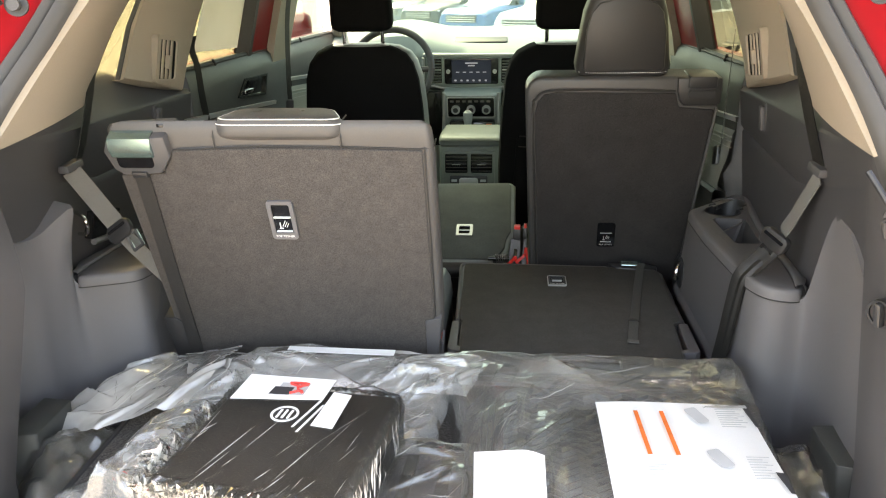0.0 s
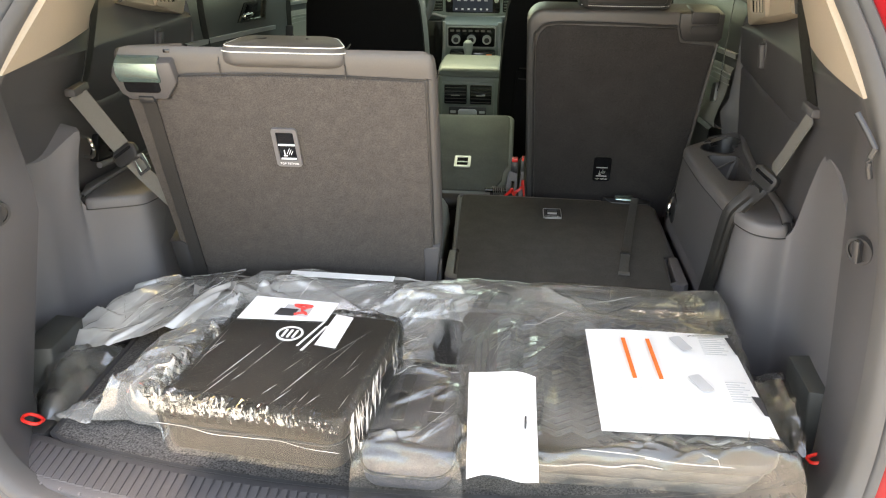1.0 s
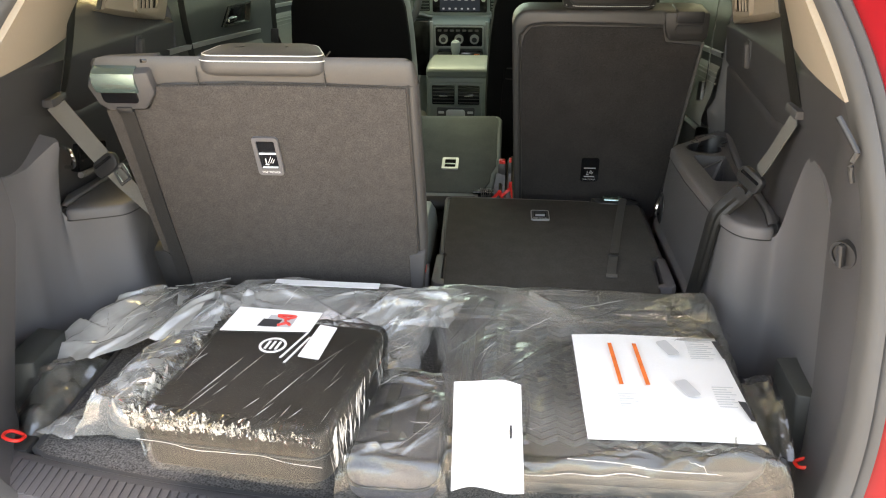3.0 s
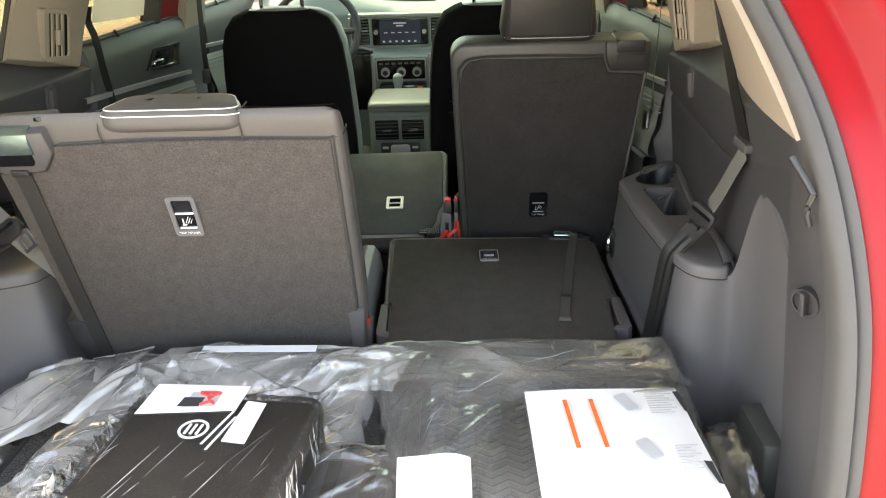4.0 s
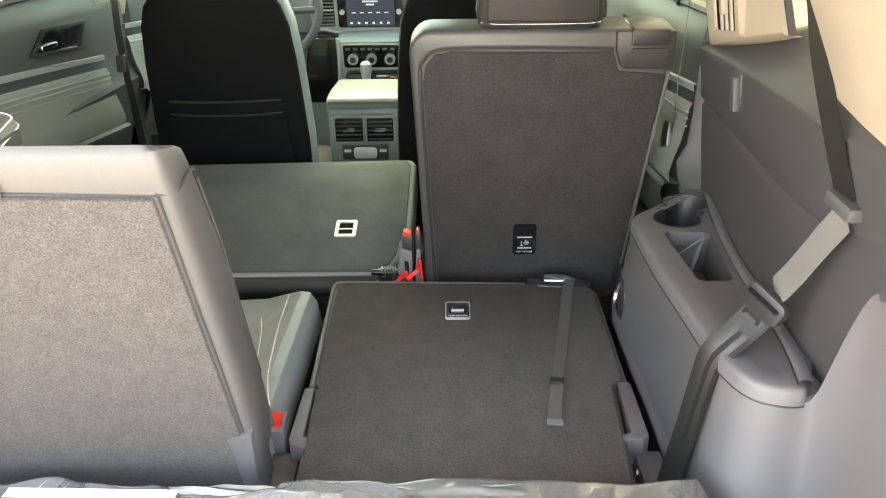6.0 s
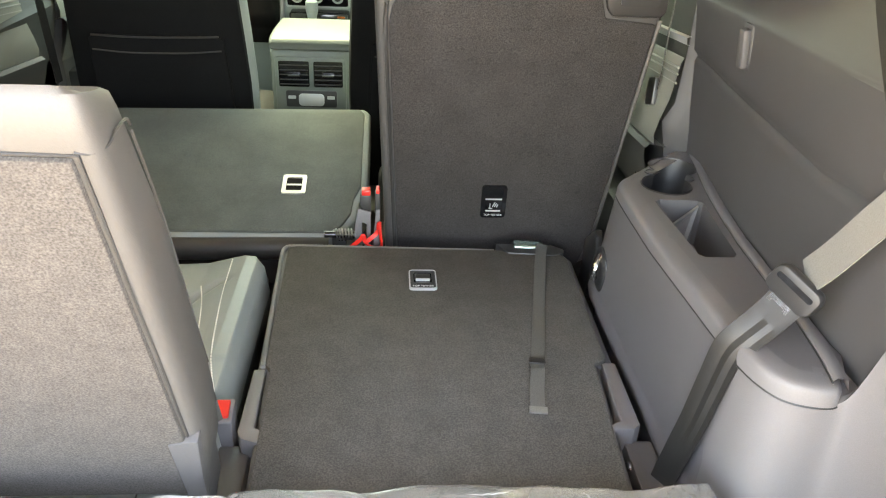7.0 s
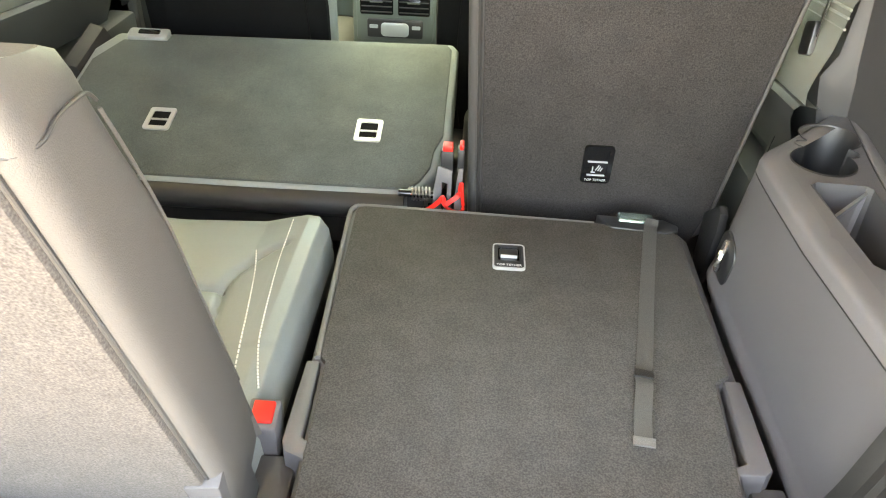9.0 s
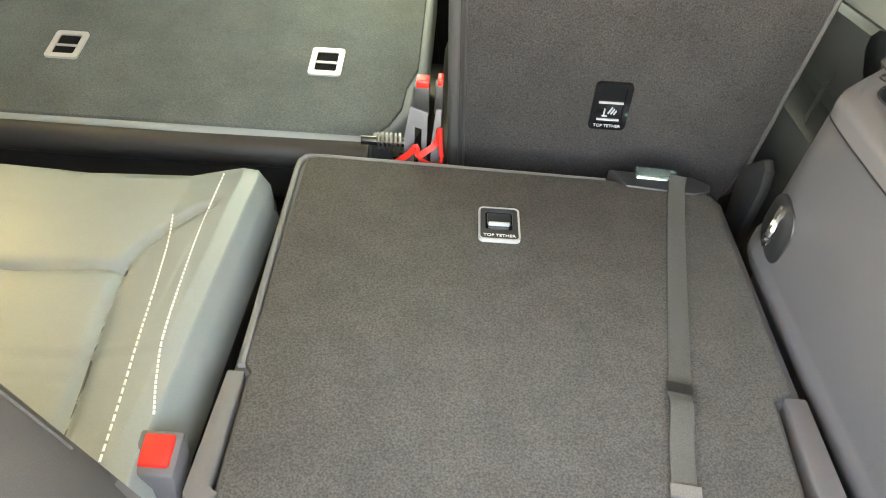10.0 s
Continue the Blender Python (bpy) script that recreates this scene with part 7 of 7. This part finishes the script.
# side bags in the wells beside the floor
setting("well_floor", merge(box(-0.76, -0.60, 0.90, 1.45, -0.2, -0.15), box(0.60, 0.76, 0.90, 1.45, -0.2, -0.15)), plastic_black, "black floor of the side wells", "floor")
for s, loc in ((-1, (-0.660, 1.13)), (1, (0.670, 1.175))):
    rings = []
    for k in range(19):
        f = k / 18
        w = (0.066 if s < 0 else 0.048) * math.sin(math.pi * min(1, 0.06 + 0.9 * f)) ** 0.45
        h = (0.115 + 0.012 * (s < 0)) * math.sin(math.pi * (0.05 + 0.88 * f)) ** 0.6
        y = loc[1] + (0.32 if s < 0 else 0.24) * (f - 0.5)
        ring = []
        for a in [j * math.pi / 16 for j in range(32)]:
            q = Vector((math.cos(a) * 2.2 + s, y * 14, math.sin(a) * 2.2))
            d = 1 + 0.14 * noise.noise(q * 0.6) + 0.12 * max(0, 1 - 3 * abs(noise.noise(q * 1.3)))
            ring.append((loc[0] + w * math.cos(a) * min(d, 1.25), y, -0.148 + max(0.0, h * (1 + math.sin(a)) * 0.52 * d)))
        rings.append(ring)
    t = thing("side_bundle", (loc[0], loc[1], -0.149), "brownish bundle in a clear bag in the side well", "bundle", "side bundles")
    part("bundle", loft(rings), tan_bag, t, "", 180)
    rings2 = [[(loc[0] + (p[0] - loc[0]) * 1.12, loc[1] + (p[1] - loc[1]) * 1.1, -0.148 + (p[2] + 0.149) * 1.1 + 0.01 * noise.noise(Vector(p) * 40)) for p in r] for r in rings]
    part("bag", loft(rings2), film_p, t, "clear bag", 14)
    pk = thing("pocket_divider", (s * 0.70, 1.2, -0.15), "charcoal plastic divider of the side pocket", "divider")
    part("divider", hexa([(s * 0.690, 1.08, -0.15), (s * 0.735, 1.06, -0.15), (s * 0.735, 1.20, -0.15), (s * 0.692, 1.20, -0.15), (s * 0.680, 1.100, 0.037), (s * 0.737, 1.080, 0.042), (s * 0.737, 1.215, 0.042), (s * 0.681, 1.212, 0.040)], 0.004), door_plastic, pk)
    lx, ly = (0.0, 0.0) if s < 0 else (0.034, 0.028)
    tr = thing("tie_down_loop", (s * 0.61 + lx, 0.93 + ly, -0.03), "red cargo tie-down loop on the floor", "tie-down loop", "tie-down loops")
    part("foot", box(min(s * 0.60, s * 0.645) + lx, max(s * 0.60, s * 0.645) + lx, 0.925 + ly, 0.965 + ly, -0.15, -0.014, 0.006), plastic_black, tr)
    part("loop", tube(smooth_path([(s * 0.603 + s * p[0] * 0.85 + lx, 0.922 + p[1] * 0.85 + ly, 0.006 + p[2] * 0.8) for p in ((0, 0.016, 0), (0.0, 0.0, 0.004), (0.010, -0.006, 0.008), (0.028, -0.004, 0.013), (0.032, 0.008, 0.014), (0.026, 0.019, 0.010), (0.008, 0.020, 0.003), (0, 0.016, 0))], 3), 0.003, 8), red_plastic, tr)

# ---------------------------------------------------------------- seat belts at the side linings
def belt(s):
    b = thing("seat_belt", (s * 0.69, 1.4, 0.2), "grey third-row seat belt running from pillar to buckle", "seat belt", "third row belts")
    up = smooth_path(mirrored([(0.668, 1.475, 0.665), (0.672, 1.445, 0.60), (0.682, 1.40, 0.52), (0.690, 1.362, 0.462)] if s > 0 else [(0.672, 1.484, 0.668), (0.678, 1.450, 0.585), (0.684, 1.415, 0.51), (0.690, 1.385, 0.455)], s), 5)
    # same belt as the grey strap, toned near-black on this run
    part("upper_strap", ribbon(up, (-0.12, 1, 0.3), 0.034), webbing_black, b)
    part("guide", hexa([tuple((s * x, y, z)) for x, y, z in ((0.676, 1.332, 0.452), (0.700, 1.332, 0.452), (0.700, 1.388, 0.456), (0.676, 1.388, 0.456), (0.678, 1.332, 0.468), (0.698, 1.332, 0.468), (0.698, 1.388, 0.472), (0.678, 1.388, 0.472))], 0.004), plastic, b)
    return b


br = belt(1)
low = smooth_path([(0.690, 1.36, 0.452), (0.684, 1.385, 0.41), (0.676, 1.415, 0.355), (0.668, 1.437, 0.318)], 5)
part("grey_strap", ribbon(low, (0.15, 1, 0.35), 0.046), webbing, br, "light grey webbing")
TF = Frame((0.656, 1.430, 0.306), (0.42, -0.75, -0.3), (0.29, -0.30, 0.91))
tg = part("tongue", slab(TF, rrect(-0.031, 0.031, -0.017, 0.020, 0.012), -0.006, 0.010, 0.005), plastic_black, br)
part("tongue_slot", slab(TF, rrect(-0.024, 0.024, 0.004, 0.011, 0.003), 0.0095, 0.0108), gloss_black, tg)
part("tongue_blade", ring_slab(TF, rrect(-0.014, 0.014, -0.052, -0.014, 0.004), rrect(-0.009, 0.009, -0.046, -0.022, 0.002), 0.005, 0.0085), chrome, tg, "chrome blade")
fall = smooth_path([(0.660, 1.432, 0.304), (0.648, 1.431, 0.284), (0.634, 1.429, 0.266), (0.6185, 1.428, 0.2475), (0.606, 1.432, 0.222), (0.601, 1.439, 0.17), (0.597, 1.450, 0.10), (0.594, 1.464, 0.04), (0.590, 1.478, -0.03), (0.588, 1.488, -0.10)], 6)


def pleated(pts, across, width, deep):
    """Webbing with lengthwise folds: a zigzag section with thickness."""
    rings = []
    for i, q in enumerate(pts):
        d = (pts[min(i + 1, len(pts) - 1)] - pts[max(i - 1, 0)]).normalized()
        n = d.cross(Vector(across)).normalized()
        c = n.cross(d).normalized()
        w, h = width[i] if isinstance(width, list) else width, deep[i]
        up = [(-0.5, 0.0), (-0.30, 0.9), (-0.12, 0.1), (0.08, 1.0), (0.26, 0.2), (0.5, 0.5)]
        rings.append([q + c * (a * w) + n * (b * h) for a, b in up] + [q + c * (a * w) + n * (b * h - 0.0016) for a, b in up[::-1]])
    return loft(rings)


deeps = [0.0003 + 0.0020 * math.sin(math.pi * min(1.0, i / (len(fall) - 1) * 1.1)) for i in range(len(fall))]
# lower run of the same belt: its shade is put into the near-black
part("lower_strap", pleated([q + Vector((-0.006 * min(1.0, i / 20), 0, 0)) for i, q in enumerate(fall)], (-0.42, 0.75, 0.3), [0.042 - 0.010 * (i / (len(fall) - 1)) ** 2 for i in range(len(fall))], deeps), webbing_black, br, "pleated webbing, its shade put into near-black", 20)
bl = belt(-1)
low = smooth_path([(-0.688, 1.36, 0.452), (-0.670, 1.371, 0.412), (-0.650, 1.381, 0.370), (-0.632, 1.389, 0.334)], 5)
part("grey_strap", ribbon(low, (1, 0.1, 0.38), 0.041), webbing, bl, "light grey webbing")
LF = Frame((-0.624, 1.386, 0.322), (0.82, 0, 0.57), (-0.50, 0.25, 0.83))
tg = part("tongue", slab(LF, rrect(-0.030, 0.030, -0.016, 0.021, 0.015), -0.006, 0.009, 0.005), plastic_black, bl)
part("tongue_slot", slab(LF, rrect(-0.023, 0.023, 0.006, 0.012, 0.003), 0.0085, 0.0098), gloss_black, tg)
part("tongue_blade", ring_slab(LF, rrect(0.004, 0.034, -0.050, -0.012, 0.004), rrect(0.010, 0.028, -0.044, -0.018, 0.002), -0.002, 0.0015), chrome, tg, "chrome blade")
part("lower_strap", ribbon(smooth_path([(-0.618, 1.392, 0.308), (-0.600, 1.402, 0.275), (-0.556, 1.415, 0.215)], 4), (0.9, 0.1, 0.5), 0.034), webbing, bl)
for s in (-1, 1):
    b2 = thing("seat_belt", (s * 0.735, 2.22, 0.2), "black second-row belt hanging by the door", "seat belt", "second row belts")
    part("strap", ribbon(smooth_path(mirrored([(0.730, 2.115, 0.66), (0.735, 2.14, 0.55), (0.735, 2.150, 0.447), (0.733, 2.145, 0.359), (0.732, 2.160, 0.276), (0.730, 2.175, 0.156), (0.70, 2.18, -0.05)] if s > 0 else [(0.735, 2.112, 0.655), (0.748, 2.12, 0.62), (0.744, 2.135, 0.57), (0.746, 2.15, 0.48), (0.748, 2.17, 0.405), (0.74, 2.19, 0.2)], s), 4), (0.28, 0.93, -0.2), 0.024), webbing_black, b2)
    part("tongue", slab(Frame((s * 0.726, 2.150, 0.315), (0.3, -s, 0.3), (0.1, 0.3, 1)), rrect(-0.012, 0.012, -0.026, 0.026, 0.005), -0.003, 0.008, 0.002), steel, b2)
    b3 = thing("seat_belt", (s * 0.70, 2.95, 0.2), "black front belt hanging at the pillar", "seat belt", "front belts")
    part("strap", ribbon(smooth_path(mirrored([(0.62, 2.83, 0.93), (0.672, 2.83, 0.7), (0.686, 2.825, 0.5), (0.688, 2.823, 0.354), (0.684, 2.84, 0.1)], s), 4), (0.3, 1, 0), 0.028), webbing_black, b3)
    part("tongue", slab(Frame((s * 0.684, 2.80, 0.355), (1, 0, 0), (0.1, 0, 1)), rrect(-0.014, 0.014, -0.025, 0.025, 0.006), -0.004, 0.008, 0.002), plastic_black, b3)

# ---------------------------------------------------------------- parked cars outside
tyre = mat("tyre_rubber", (0.02, 0.02, 0.02), 0.8)


def parked_car(x, y, turn, paint, label, high=1.65):
    c = thing("parked_car", (0, 0, 0), label, "car", "parked cars")

    def T(px, py, pz):
        return (px, py, pz)
    W = 0.92
    body = []
    for yy, zt, w in ((-2.35, 0.62, 0.70), (-2.30, 0.85, 0.84), (-2.1, 0.98, 0.90), (-1.2, 1.08, W), (-0.9, 1.10, W), (1.6, 1.12, W), (2.2, 1.05, 0.88), (2.35, 0.7, 0.8)):
        body.append([(-w, yy, 0.28), (-w, yy, 0.6), (-w * 0.97, yy, zt - 0.1), (-w * 0.85, yy, zt), (w * 0.85, yy, zt), (w * 0.97, yy, zt - 0.1), (w, yy, 0.6), (w, yy, 0.28)])
    part("body", loft(body), paint, c)
    cab = []
    for yy, zt, w in ((-1.15, 1.08, 0.80), (-0.45, high - 0.06, 0.66), (0.2, high, 0.66), (1.6, high - 0.06, 0.64), (2.15, 1.10, 0.72)):
        cab.append([(-0.84, yy, 1.06), (-w, yy, zt), (w, yy, zt), (0.84, yy, 1.06)])
    part("cabin_glass", loft(cab), glass_car, c, "dark window glass")
    roof = [[(-w, yy, zt + 0.01), (w, yy, zt + 0.01), (w, yy, zt + 0.04), (-w, yy, zt + 0.04)] for yy, zt, w in ((-0.5, high - 0.07, 0.64), (0.2, high, 0.66), (1.65, high - 0.06, 0.63))]
    part("roof", loft(roof), paint, c)
    part("grille", box(-0.55, 0.55, -2.36, -2.28, 0.62, 0.82, 0.02), plastic_black, c)
    for k in range(3):
        part("grille_bar", box(-0.52, 0.52, -2.375, -2.35, 0.64 + 0.06 * k, 0.665 + 0.06 * k, 0.004), chrome, c)
    part("bumper", box(-0.75, 0.75, -2.40, -2.25, 0.30, 0.55, 0.04), paint, c)
    part("plate", box(-0.26, 0.26, -2.415, -2.39, 0.42, 0.54, 0.005), paper, c)
    for s in (-1, 1):
        part("headlight", hexa([(s * 0.56, -2.33, 0.70), (s * 0.84, -2.24, 0.70), (s * 0.86, -2.05, 0.72), (s * 0.56, -2.2, 0.70), (s * 0.56, -2.31, 0.84), (s * 0.82, -2.22, 0.87), (s * 0.85, -2.0, 0.88), (s * 0.56, -2.15, 0.84)], 0.01), lamp_glass, c)
        part("mirror", box(s * 0.95 - 0.1, s * 0.95 + 0.1, -0.75, -0.62, 1.08, 1.24, 0.03), paint, c)
        for yy in (-1.45, 1.45):
            w = part("wheel", disc_ring((s * 0.80 - 0.1, yy, 0.34), (1, 0, 0), 0.2, 0.34, 0.2, 24), tyre, c)
            part("rim", disc_ring((s * 0.80 - 0.06, yy, 0.34), (1, 0, 0), 0, 0.21, 0.14, 16), silver, w)
    c.matrix_basis = pose(x, y, GROUND, 0, 0, turn)
    return c


glass_car = mat("dark_car_glass", (0.02, 0.025, 0.03), 0.06, vary=0.1)
lamp_glass = mat("lamp_glass", (0.6, 0.62, 0.64), 0.1, metal=0.6)


def paint(name, c):
    return mat(name, c, 0.25, metal=0.2, vary=0.04, scale=1.0, coat=1.0)


parked_car(-4.7, 34.3, -36, paint("grey_car_paint", (0.25, 0.27, 0.28)), "silver grey parked car in a row")
parked_car(-3.2, 30.8, -36, paint("pewter_car_paint", (0.22, 0.23, 0.24)), "pewter parked car in a row")
parked_car(-1.6, 27.3, -36, paint("dark_car_paint", (0.03, 0.035, 0.04)), "dark grey parked car in a row")
parked_car(0.05, 23.7, -36, paint("blue_car_paint", (0.02, 0.16, 0.42)), "blue parked car in a row")
parked_car(1.7, 20.2, -36, paint("white_car_paint", (0.75, 0.76, 0.76)), "white parked car in a row")
parked_car(3.4, 16.7, -36, paint("silver_car_paint", (0.5, 0.51, 0.52)), "silver parked car in a row")
parked_car(4.6, 3.6, 172, paint("pewter_car_paint", (0.22, 0.23, 0.24)), "pewter parked car beside the open car")
